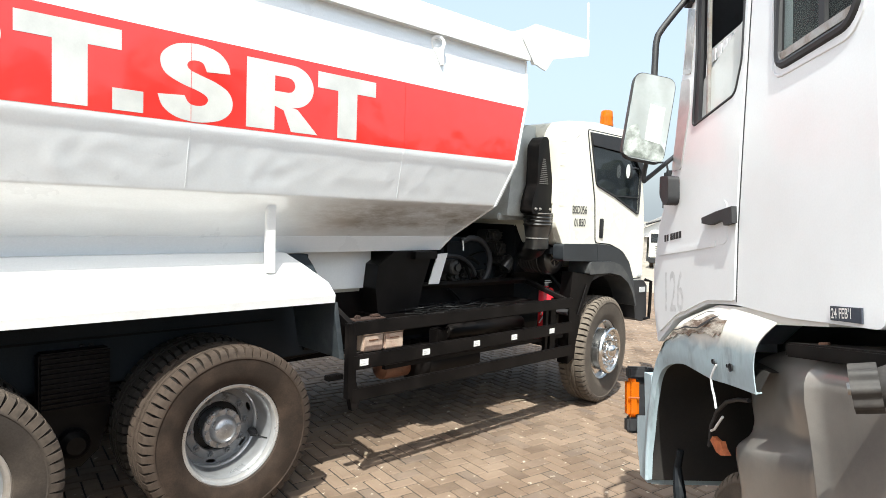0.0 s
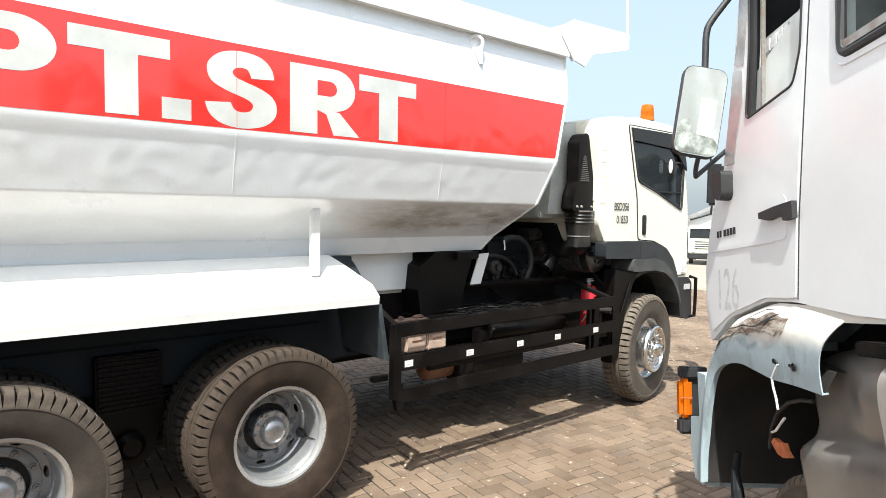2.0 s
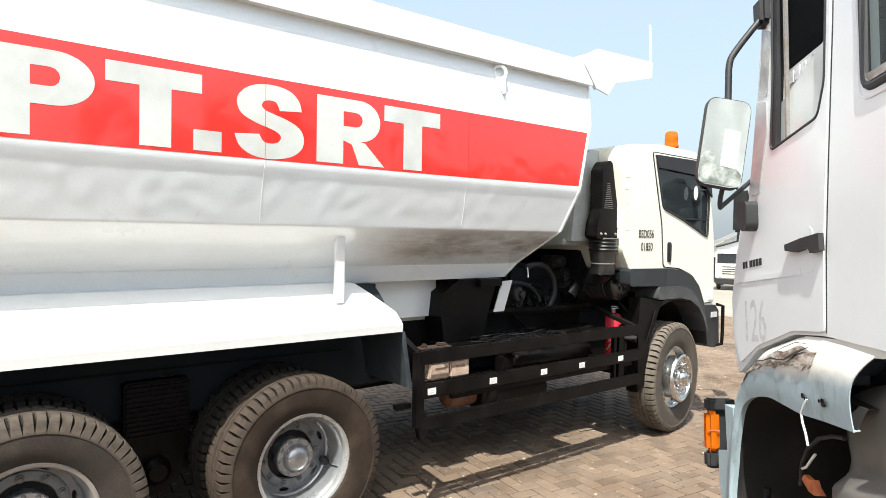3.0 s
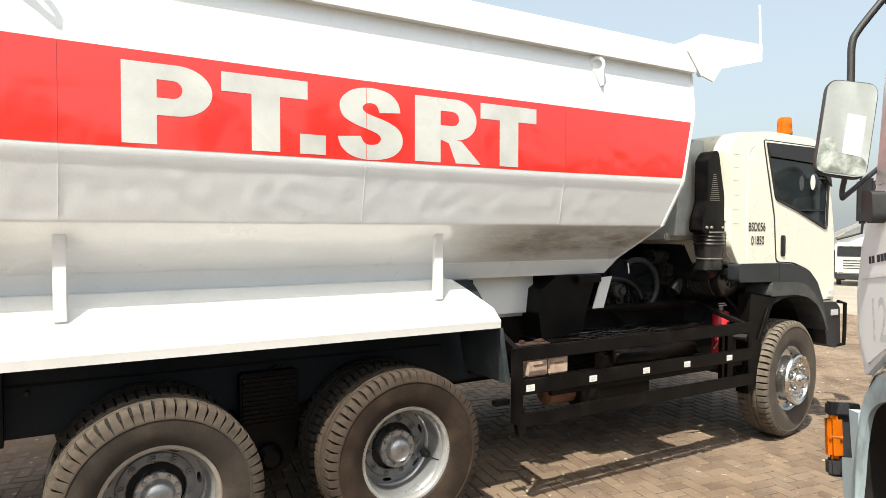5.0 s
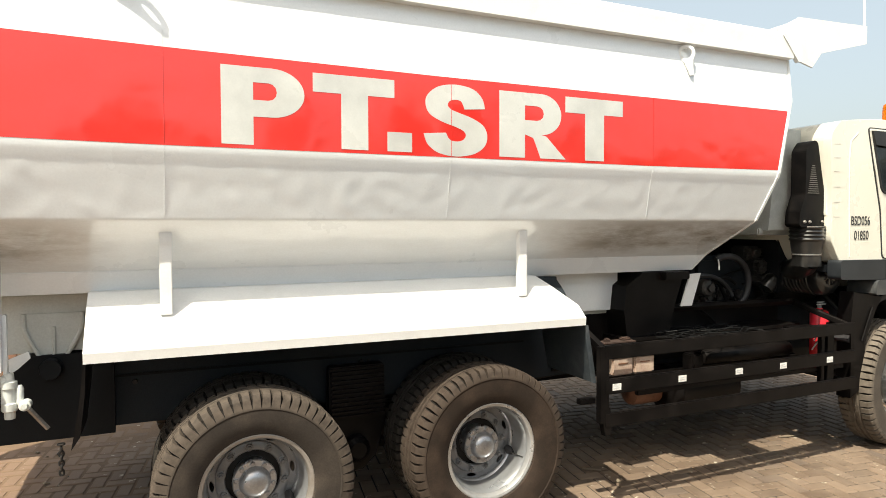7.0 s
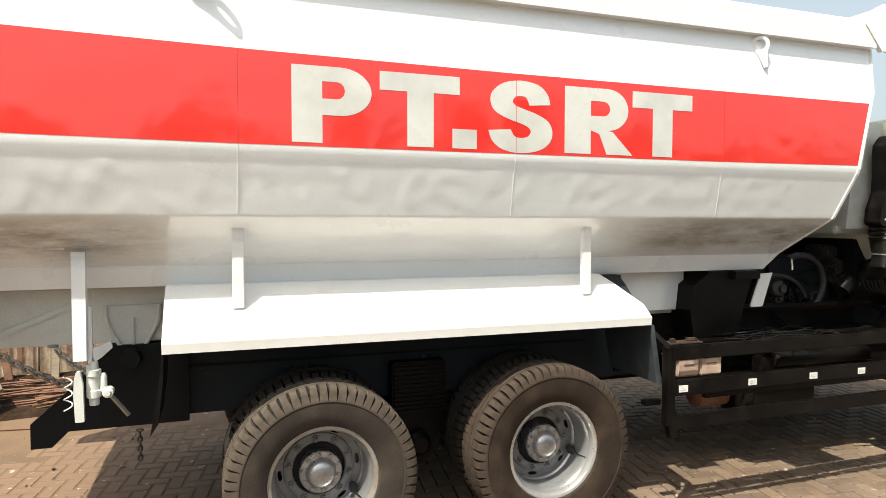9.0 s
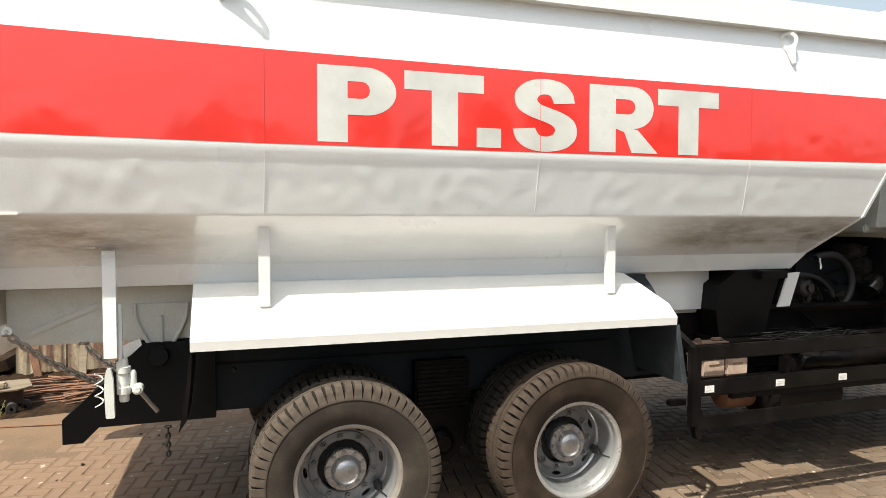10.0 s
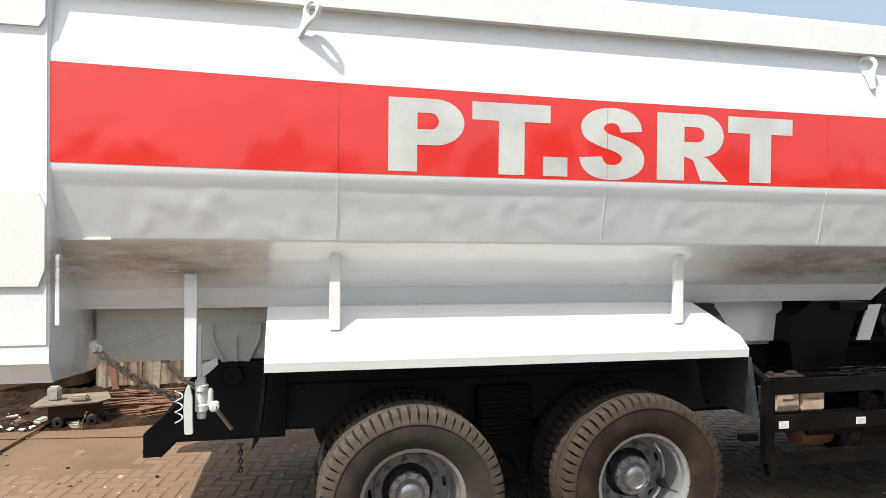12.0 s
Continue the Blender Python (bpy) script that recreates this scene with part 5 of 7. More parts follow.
part("alternator", lathe([(0, 0.44), (0.03, 0.44), (0.032, 0.46), (0.06, 0.465), (0.072, 0.48), (0.072, 0.54), (0.064, 0.545), (0.064, 0.6), (0, 0.6)], 24, centre=(2.36, 0, 1.36)), ENGINE, truck, smooth=True)
part("back_sill", boxes((2.62, 3.0, 0.22, far(0.22), 1.80, 1.86, 0.01)), GREY_CAB_BACK, truck)
part("cab_back_panel", prism([(2.66, 1.84), (2.72, 2.30), (2.80, 2.58), (2.90, 2.66), (3.02, 2.66), (3.02, 1.84)], "y", 0.16, far(0.16), 0.03), GREY_CAB_BACK, truck, "grey-green box panel behind the cab")

# --- bracket before the front wheel ---
arm = prism([(3.33, 1.335), (3.69, 1.280), (3.61, 1.175), (3.50, 0.965), (3.41, 0.52), (3.31, 0.47), (3.30, 1.08)], "y", -0.10, 0.02, 0.008)
part("step_bracket", arm, RACK_BLACK, truck, "black pressed-steel step bracket")
part("bracket_edge", tube([(3.56, -0.106, 1.20), (3.50, -0.108, 1.08), (3.43, -0.108, 0.93)], 0.008, 6), RACK_BLACK, truck)
part("bracket_strut", tube([(3.42, 0.30, 1.36), (3.50, 0.02, 1.05)], 0.022, 6), RACK_BLACK, truck)
part("bracket_strut", tube([(3.62, 0.35, 1.36), (3.50, 0.0, 1.15)], 0.018, 6), RACK_BLACK, truck)

# --- side guard rack ---
rack = part("side_rack", boxes((0.80, 3.25, -0.172, -0.135, 1.015, 1.105, 0.005)), RACK_BLACK, truck, "black angle-steel side rack with three rails")
part("rack_rail", boxes((0.80, 3.26, -0.170, -0.137, 0.786, 0.884, 0.005)), RACK_BLACK, rack)
part("rack_rail", boxes((0.80, 3.28, -0.170, -0.137, 0.572, 0.664, 0.005)), RACK_BLACK, rack)
part("rack_post", boxes((0.765, 0.835, -0.168, -0.120, 0.60, 1.10, 0.004)), RACK_BLACK, rack)
part("rack_post", prism([(0.765, 0.70), (0.845, 0.70), (0.86, 0.56), (0.845, 0.515), (0.81, 0.515)], "y", -0.165, -0.12, 0.004), RACK_BLACK, rack)
part("rack_post", boxes((2.90, 2.94, -0.137, -0.10, 0.56, 1.10, 0.004)), RACK_BLACK, rack)
part("rack_arm", tube([(0.80, -0.145, 1.075), (0.78, 0.18, 1.24), (0.78, 0.5, 1.26)], 0.030, 4), RACK_BLACK, rack)
part("rack_arm", tube([(3.20, -0.14, 1.08), (3.10, 0.28, 1.235), (1.80, 0.34, 1.235)], 0.028, 4), RACK_BLACK, rack)
part("rack_arm", tube([(3.22, -0.14, 0.60), (3.22, 0.5, 0.78)], 0.03, 4), RACK_BLACK, rack)
for yb in (-0.11, 0.30, 0.46):
    part("rack_bearer", boxes((1.12, 3.2, yb, yb + 0.035, 0.735, 0.765)), RACK_BLACK, rack)
part("cable_tray", boxes((1.84, 2.34, -0.10, 0.17, 1.025, 1.05)), RACK_BLACK, rack)
part("cable_tray", boxes((2.86, 3.15, -0.11, 0.17, 1.025, 1.05)), RACK_BLACK, rack)
# Plain block added at the sump, to cover the sunlit ground beyond.
part("sump_blocker", boxes((3.3, 4.7, 0.80, 1.50, 0.48, 0.75, 0.05)), DRUM, truck, "dark block added at the engine sump to cover lit ground")
# Added on the unseen far side to keep light off the ground below.
part("far_side_blocker", boxes((1.2, 3.7, far(0.52), far(0.02), 0.36, 1.10, 0.08)), RACK_BLACK, truck, "unseen black block added on the far side to stop light")
part("back_tray", boxes((1.30, 3.15, 0.24, 0.50, 1.025, 1.05)), RACK_BLACK, rack)
part("rack_back", boxes((0.84, 3.2, 0.495, 0.515, 0.80, 1.24)), RACK_BLACK, rack)
part("rack_post", boxes((2.97, 3.05, -0.137, -0.10, 0.60, 1.05, 0.004)), RACK_BLACK, rack)
part("rack_hook", boxes((0.66, 0.78, -0.10, -0.05, 0.72, 0.755, 0.004)), RACK_BLACK, rack)
for x in (0.892, 1.449, 1.982, 2.435, 2.951):
    st = part("rack_sticker", boxes((x - 0.034, x + 0.034, -0.1735, -0.170, 0.81, 0.853)), LABEL, rack, "small white sticker")
    for j in range(2):
        part("print_bar", boxes((x - 0.025, x + 0.025 - 0.012 * j, -0.1745, -0.1733, 0.823 + 0.013 * j, 0.828 + 0.013 * j)), FADED, st)
for x0 in (1.235, 1.440):
    b = part("battery_box", boxes((x0, x0 + 0.192, 0.30, 0.49, 0.765, 0.900, 0.012)), CARDBOARD, truck, "worn cream battery box")
    part("battery_lid", boxes((x0 - 0.004, x0 + 0.196, 0.294, 0.496, 0.893, 0.914, 0.008)), CARDBOARD, b)
    part("print_bar", boxes((x0 + 0.05, x0 + 0.14, 0.296, 0.30, 0.850, 0.858)), CLAY, b)
    part("battery_stud", lathe([(0.012, 0.91), (0.012, 0.935), (0, 0.935)], 8, centre=(x0 + 0.05, 0.36, 0), axis="z"), RUST, b)
part("air_tank", lathe([(0, 1.47), (0.06, 1.48), (0.095, 1.51), (0.10, 1.55), (0.10, 1.86), (0.095, 1.90), (0.06, 1.93), (0, 1.94)], 24, centre=(0.06, 0.52, 0.56), axis="x"), CLAY, truck, "brown dusty air tank", smooth=True)
part("fuel_tank_dark", lathe([(0, 1.82), (0.16, 1.83), (0.2, 1.86), (0.2, 2.45), (0.16, 2.48), (0, 2.49)], 24, centre=(0, 0.42, 0.58), axis="x"), RACK_BLACK, truck, "black round tank", smooth=True)
part("air_cylinder", lathe([(0, 2.08), (0.05, 2.09), (0.062, 2.12), (0.062, 3.02), (0.05, 3.06), (0, 3.07)], 20, centre=(0, 0.28, 0.84), axis="x"), RACK_BLACK, truck, "black air cylinder", smooth=True)
part("rusty_bracket", boxes((1.02, 1.30, 0.12, 0.22, 1.046, 1.058, 0.004), (1.05, 1.09, 0.14, 0.18, 1.05, 1.085, 0.008), (1.20, 1.28, 0.15, 0.20, 1.055, 1.078, 0.008)), BROWN_RUST, truck, "rusty bracket with bolts")
part("cylinder_fitting", lathe([(0, 2.04), (0.018, 2.04), (0.018, 2.09)], 10, centre=(0, 0.28, 0.84), axis="x"), STEEL, truck)
part("valve_block", boxes((1.87, 1.98, 0.15, 0.27, 0.77, 0.90, 0.01)), RACK_BLACK, truck)
part("valve_block", boxes((2.74, 2.84, 0.30, 0.40, 0.77, 0.86, 0.01)), RACK_BLACK, truck)
part("silver_can", lathe([(0, 0.56), (0.06, 0.56), (0.07, 0.58), (0.07, 0.68), (0, 0.69)], 16, centre=(2.1, 0.3, -0.06), axis="z"), STEEL, truck)
for k in range(8):
    pts = []
    for j in range(9):
        pts.append((1.55 + 0.05 * math.sin(k * 2.3) + j * (0.10 + 0.012 * (k % 3)), 0.03 + 0.045 * k + 0.035 * math.sin(j * 0.9 + k * 1.7) + 0.03 * math.sin(j * 2.7 + k), 1.064 + 0.014 * math.sin(j * 1.7 + 2 * k) + 0.005 * (k % 3)))
    part("loose_cable", tube(pts, 0.0048, 6), CABLE, truck, smooth=True)
part("loose_cable", tube([(3.0, 0.0, 0.95), (3.08, 0.02, 1.0), (3.12, 0.05, 0.93), (3.06, 0.06, 0.86)], 0.006, 6), LABEL, truck)

# --- rear lever, hook and chains of the tailgate lock ---
part("lock_lever", prism([(-2.565, 1.19), (-2.565, 1.735), (-2.503, 1.735), (-2.505, 1.19)], "y", 0.10, 0.145, 0.004), BED_WHITE, bed, "upright white tailgate lock lever")
part("lever_tip", prism(rounded([(-2.560, 0.885), (-2.566, 1.02), (-2.562, 1.10), (-2.552, 1.14), (-2.535, 1.14), (-2.524, 1.08), (-2.519, 0.885)], 0.008), "y", 0.095, 0.12, 0.004), SUB_GREY, bed)
part("lever_spine", boxes((-2.55, -2.515, 0.15, 0.30, 1.40, 1.44, 0.004), (-2.505, -2.487, 0.14, 0.18, 1.10, 1.46, 0.004)), BED_WHITE, bed)
lock = lathe([(0.0, 0.955), (0.022, 0.955), (0.024, 0.965), (0.024, 0.99), (0.033, 0.995), (0.033, 1.03), (0.026, 1.035), (0.026, 1.10), (0.034, 1.105), (0.034, 1.135), (0.022, 1.14), (0.020, 1.175), (0.0, 1.18)], 20, centre=(-2.482, 0.15, 0), axis="z")
box(lock, -2.515, -2.485, 0.13, 0.17, 0.99, 1.17, 0.008)
lathe([(0.0, 1.02), (0.015, 1.02), (0.018, 1.03), (0.018, 1.10), (0.010, 1.115), (0.0, 1.115)], 14, lock, (-2.44, 0.15, 0), "z")
box(lock, -2.47, -2.43, 0.14, 0.16, 1.045, 1.085, 0.006)
part("lock_body", lock, SUB_GREY, bed, "greyish white lock casting", smooth=True)
part("lock_bolt", lathe([(0, 0.092), (0.014, 0.092), (0.017, 0.097), (0.017, 0.108), (0.026, 0.11), (0.026, 0.16), (0, 0.17)], 20, centre=(-2.415, 0, 1.02)), SUB_GREY, bed, smooth=True)
part("lock_rod", tube([(-2.42, 0.14, 1.02), (-2.33, 0.18, 0.88)], 0.012, 6), STEEL, bed)
spring = [(-2.572 - 0.018 * (1 + math.cos(a)), 0.105 + 0.02 * math.sin(a), 1.115 - 0.0090 * a) for a in [k * 0.5 for k in range(38)]]
part("return_spring", tube(spring, 0.0036, 5), SUB_GREY, bed, "white coil return spring")
LINK = mesh_of(chain_link(0.0075, 0.042, 0.027), "link", STEEL)
LINK_DARK = mesh_of(chain_link(0.006, 0.030, 0.019), "link_dark", DRUM)


def chain(a, b, sag, n, link, pitch_turn, parent, label):
    a, b = Vector(a), Vector(b)
    root = part("chain", link, None, parent, label, m=Matrix.Translation(a))
    for k in range(1, n):
        t = k / n
        p = a.lerp(b, t) - Vector((0, 0, sag * 4 * t * (1 - t)))
        q = a.lerp(b, t + 0.01) - Vector((0, 0, sag * 4 * (t + 0.01) * (0.99 - t)))
        rot = (q - p).to_track_quat("X", "Z").to_matrix().to_4x4() @ Matrix.Rotation(radians(90 * (k % 2) + pitch_turn), 4, "X")
        part("chain_link", link, None, root, m=Matrix.Translation(-a) @ Matrix.Translation(p) @ rot)


part("lock_bracket", prism([(-2.512, 1.214), (-2.427, 1.249), (-2.419, 1.213), (-2.470, 1.165), (-2.500, 1.144), (-2.522, 1.16)], "y", 0.31, 0.33, 0.003), BED_WHITE, bed, "small white folded lock bracket")
chain((-3.01, 0.20, 1.318), (-2.63, 0.36, 1.01), 0.025, 17, LINK, 20, bed, "heavy steel tailgate chain")
chain((-2.72, 0.42, 1.22), (-2.50, 0.22, 1.10), 0.02, 8, LINK, 10, bed, "short dark chain")
chain((-2.30, 0.36, 0.74), (-2.30, 0.37, 0.56), 0.0, 7, LINK_DARK, 0, truck, "short hanging chain")
part("chain_eye", tube([(-3.012 + 0.018 * math.cos(a), 0.19, 1.335 + 0.018 * math.sin(a)) for a in [2 * math.pi * k / 14 for k in range(14)]], 0.009, 6, closed=True), BED_WHITE, bed)
flap = prism([(-2.155, 1.235), (-2.145, 1.235), (-2.15, 1.08), (-2.175, 0.86), (-2.215, 0.80), (-2.20, 0.88), (-2.172, 1.06)], "y", 0.02, 0.34)
part("rear_flap", flap, RACK_BLACK, truck, "thin black rubber mud flap")

# a red fire extinguisher standing in the rack
ext = thing("fire_extinguisher", (3.285, 0.16, 0.80), "red fire extinguisher standing in the black side rack", "extinguisher")
part("cylinder", lathe([(0, 0.76), (0.070, 0.76), (0.074, 0.775), (0.074, 1.125), (0.064, 1.155), (0.024, 1.172), (0.022, 1.18), (0, 1.18)], 24, centre=(3.285, 0.16, 0), axis="z"), RED_EXT, ext, "red steel cylinder", smooth=True)
part("valve", lathe([(0, 1.175), (0.018, 1.175), (0.018, 1.205), (0, 1.21)], 12, centre=(3.285, 0.16, 0), axis="z"), STEEL, ext)
part("lever", boxes((3.255, 3.355, 0.15, 0.17, 1.205, 1.216, 0.003), (3.255, 3.335, 0.15, 0.17, 1.225, 1.234, 0.003)), LABEL, ext)
part("hose", tube([(3.305, 0.14, 1.165), (3.255, 0.12, 1.17), (3.24, 0.11, 1.0), (3.245, 0.11, 0.9)], 0.010, 6), CABLE, ext)
part("holder", boxes((3.268, 3.36, 0.082, 0.090, 0.765, 1.07, 0.002)), RACK_BLACK, ext, "black steel holder")
part("foot", boxes((3.235, 3.395, 0.09, 0.23, 0.745, 0.76)), RACK_BLACK, ext)


# ---- white haulage truck beside the dump truck, its cab tipped slightly forward ----
HX = Vector((0.65553, 0.74162, -0.14242)).normalized()
HY = Vector((-0.74926, 0.66228, 0.0)).normalized()
HZ = HX.cross(HY)
HO = Vector((-0.748, -4.293, 1.861))
HM = Matrix((HX, HY, HZ)).transposed().to_4x4()
HM.translation = HO
hauler = thing("haulage_truck", HM, "weathered white cab-over haulage truck with a damaged front fender", "truck")
K = 0.92


def kk(pts):
    return [(a * K, b * K) for a, b in pts]


def hpart(name, bm, material, parent=None, label="", smooth=False, m=None):
    """A part given in the haulage truck's own axes: forward, left, up."""
    ob = part(name, bm, material, parent or hauler, label, smooth, m)
    ob.matrix_parent_inverse = Matrix()
    return ob


SIDE = [(1.645, -0.07), (2.10, -0.045), (2.46, 0.0), (2.70, 0.005), (3.05, -0.07), (3.28, -0.20), (3.335, 0.0), (3.335, 0.18), (3.26, 0.41), (3.14, 0.58), (3.05, 0.72), (2.97, 1.05), (2.89, 1.40), (2.72, 1.92), (1.645, 1.92)]
DWIN = rounded(kk([(2.74, 1.72), (2.775, 1.15), (2.825, 0.825), (2.425, 0.848), (2.365, 0.97), (2.27, 1.72)]), 0.03)
SWIN = rounded(kk([(2.135, 0.845), (1.755, 0.838), (1.705, 0.90), (1.70, 1.55), (2.10, 1.55)]), 0.05)
hs = rounded(kk(SIDE), 0.03, 3)
hcab = hpart("cab_shell", prism(hs, "y", -2.25, -0.05, holes=[shrink(hs, 0.96)]), HAUL_WHITE, None, "greyish white cab shell")
hpart("cab_side", prism(hs, "y", -0.052, 0.0, 0.016, holes=[DWIN, SWIN]), HAUL_WHITE, hcab, smooth=True)
hpart("cab_side", prism(hs, "y", -2.30, -2.25, 0.016), HAUL_WHITE, hcab, smooth=True)
hdoor_pts = rounded(kk([(2.455, 0.015), (2.70, 0.02), (3.03, -0.05), (3.24, -0.14), (3.30, 0.0), (3.30, 0.18), (3.225, 0.40), (3.10, 0.56), (2.965, 0.72), (2.90, 1.05), (2.82, 1.40), (2.66, 1.85), (2.24, 1.85), (2.308, 1.177), (2.381, 0.69), (2.432, 0.32)]), 0.02, 2)
hdoor = hpart("cab_door", prism(hdoor_pts, "y", -0.004, 0.008, 0.003, holes=[DWIN]), HAUL_WHITE, None, "greyish white cab door with a lowered window")
hpart("door_gap", tube([(a, 0.0005, b) for a, b in kk([(2.235, 1.75), (2.300, 1.177), (2.373, 0.69), (2.424, 0.32), (2.450, 0.01)])], 0.0024, 5), PLASTIC, hdoor)
hpart("window_seal", tube([(a, 0.007, b) for a, b in DWIN], 0.006, 6, closed=True), PLASTIC, hdoor)
hpart("window_channel", prism(kk([(2.825, 0.83), (2.775, 1.15), (2.74, 1.72), (2.70, 1.72), (2.735, 1.15), (2.775, 0.835)]), "y", -0.02, 0.006), PLASTIC, hdoor)
hpart("window_guide", prism(kk([(2.70, 0.84), (2.655, 1.72), (2.64, 1.72), (2.685, 0.84)]), "y", -0.012, 0.002), STEEL, hdoor)
FROST = surface("dusty_glass", (0.60, 0.62, 0.60), (0.50, 0.53, 0.51), 0.15, 0.3, coat=0.4, scale=4, fine=80, grain=0.05)
hpart("window_pane", prism(kk([(2.815, 0.835), (2.43, 0.855), (2.375, 0.97), (2.345, 1.16), (2.76, 1.02)]), "y", -0.018, -0.012), FROST, hdoor, "dusty window glass half lowered at a slant")
for a0, a1 in ((2.70, 2.665), (2.65, 2.61), (2.595, 2.56), (2.545, 2.51), (2.495, 2.46)):
    hpart("print_bar", prism(kk([(a0, 1.085), (a1, 1.085), (a1, 1.14), (a0, 1.14)]), "y", -0.03, -0.024), FADED, hdoor)
hpart("sticker_strip", prism(kk([(2.73, 1.0), (2.40, 1.08), (2.40, 1.16), (2.73, 1.16)]), "y", -0.04, -0.035), FROST, hdoor)
sl = hpart("sleeper_window", tube([(a, -0.004, b) for a, b in SWIN], 0.016, 8, closed=True), PLASTIC, None, "sleeper side window in a thick black rubber seal")
hpart("window_pane", prism(SWIN, "y", -0.022, -0.016), CLEAR, sl, "clear sliding glass")
hpart("slide_bar", prism(kk([(1.90, 0.85), (1.87, 0.85), (1.85, 1.55), (1.88, 1.55)]), "y", -0.014, 0.0), PLASTIC, sl)
hpart("slide_rail", prism(kk([(2.12, 0.865), (1.72, 0.86), (1.72, 0.89), (2.12, 0.895)]), "y", -0.014, 0.002), STEEL, sl)
hpart("window_trim", tube([(a, 0.000, b) for a, b in grow(SWIN, 0.040)], 0.005, 6, closed=True), HAUL_WHITE, sl)
hpart("door_handle", prism([(2.470, 0.325), (2.472, 0.348), (2.35, 0.356), (2.225, 0.358), (2.222, 0.296), (2.285, 0.294), (2.30, 0.318), (2.40, 0.310)], "y", 0.01, 0.030, 0.008), PLASTIC, hdoor, "black pull-out door handle")
hpart("handle_cup", prism(rounded(kk([(2.63, 0.25), (2.63, 0.43), (2.50, 0.43), (2.50, 0.25)]), 0.03), "y", 0.004, 0.0095), HAUL_WHITE, hdoor)
hpart("door_crease", prism(kk([(3.25, 0.255), (2.60, 0.245), (2.60, 0.272), (3.25, 0.275)]), "y", 0.004, 0.0115, 0.003), HAUL_WHITE, hdoor)
for a0, a1 in ((3.162, 3.142), (3.132, 3.112), (3.085, 3.058), (3.05, 3.024), (3.016, 2.99), (2.982, 2.957)):
    hpart("print_bar", prism(kk([(a0, 0.320), (a1, 0.320), (a1, 0.353), (a0, 0.353)]), "y", 0.006, 0.010), INK, hdoor)
# the faded number on the door is read from the side: text runs from the front to the back
TEXT_SIDE = Matrix(((-1, 0, 0), (0, 0, 1), (0, 1, 0))).to_4x4()


def hwriting(body, size, squeeze, a, b, y, material, parent, label):
    ob = writing(body, size, squeeze, Matrix.Translation((a * K, y, b * K)) @ TEXT_SIDE, material, parent, label)
    ob.matrix_parent_inverse = Matrix()


hwriting("126", 0.255, 0.62, 3.188, -0.030, 0.0086, FADED, hdoor, "faded grey stencilled number")
pl = hpart("date_plate", prism(kk([(1.866, -0.046), (1.866, -0.003), (1.728, -0.009), (1.728, -0.054)]), "y", 0.001, 0.006), PLATE_BLUE, hcab, "small dark blue date sticker")
hwriting("24 FEB'1", 0.040, 0.62, 1.860, -0.040, 0.0075, LABEL, pl, "white date print")
hpart("arm_cover", prism(rounded([(2.835, 0.590), (2.735, 0.572), (2.735, 0.470), (2.750, 0.448), (2.790, 0.446), (2.840, 0.500)], 0.018), "y", -0.012, 0.060, 0.014), PLASTIC, None, "black plastic mirror arm cover", smooth=True)
CORNER_GREY = surface("corner_panel_grey", (0.42, 0.42, 0.42), (0.30, 0.30, 0.295), 0.3, 0.5, coat=0.6, scale=6, fine=90, grain=0.1)
QUARTER = surface("dusty_quarter_glass", (0.28, 0.27, 0.262), (0.19, 0.183, 0.178), 0.2, 0.4, coat=0.8, scale=5, fine=80, grain=0.1)
hpart("corner_panel", prism(rounded([(2.700, 1.0), (2.612, 0.975), (2.615, 0.86), (2.665, 0.735), (2.715, 0.60), (2.815, 0.61), (2.765, 0.764)], 0.012), "y", 0.004, 0.013, 0.003), CORNER_GREY, None, "grey plastic corner panel beside the door")
hpart("quarter_glass", prism(rounded([(2.622, 1.294), (2.552, 1.26), (2.582, 1.104), (2.608, 0.995), (2.690, 1.02), (2.655, 1.12)], 0.012), "y", 0.004, 0.012), QUARTER, None, "dusty brown quarter window")
# big mirror on a bent tube
ma = 2.78 * K
MTILT = Matrix.Translation((ma, 0.212, 0.778)) @ Matrix.Rotation(radians(9.5), 4, "X") @ Matrix.Diagonal((1, 0.90, 1.04, 1)) @ Matrix.Translation((-ma, -0.22, -0.72))
mcore = prism(rounded([(0.118, 0.538), (0.118, 0.902), (0.322, 0.902), (0.322, 0.538)], 0.05, 6), "x", ma, ma + 0.022, 0.006)
bmesh.ops.transform(mcore, matrix=MTILT, verts=mcore.verts)


def tilted(bm):
    bmesh.ops.transform(bm, matrix=MTILT, verts=bm.verts)
    return bm


mirror = hpart("door_mirror", mcore, PLASTIC, None, "large rectangular truck mirror with peeling silver")
fm = rounded([(-0.097, -0.177), (-0.097, 0.177), (0.097, 0.177), (0.097, -0.177)], 0.045, 6)
hpart("mirror_glass", tilted(prism([(y + 0.22, z + 0.72) for y, z in fm], "x", ma - 0.006, ma - 0.002)), MIRROR, mirror, "streaky mirror glass")
hpart("mirror_peel", tilted(prism(rounded([(0.125, 0.548), (0.315, 0.548), (0.315, 0.66), (0.27, 0.69), (0.24, 0.62), (0.18, 0.64), (0.125, 0.60)], 0.02), "x", ma - 0.0085, ma - 0.0065)), PEEL, mirror, "blotched lost silvering")
hpart("mirror_paper", tilted(prism([(0.155, 0.62), (0.225, 0.625), (0.225, 0.775), (0.155, 0.77)], "x", ma - 0.0095, ma - 0.007)), PAPER, mirror, "white paper stuck on the mirror")
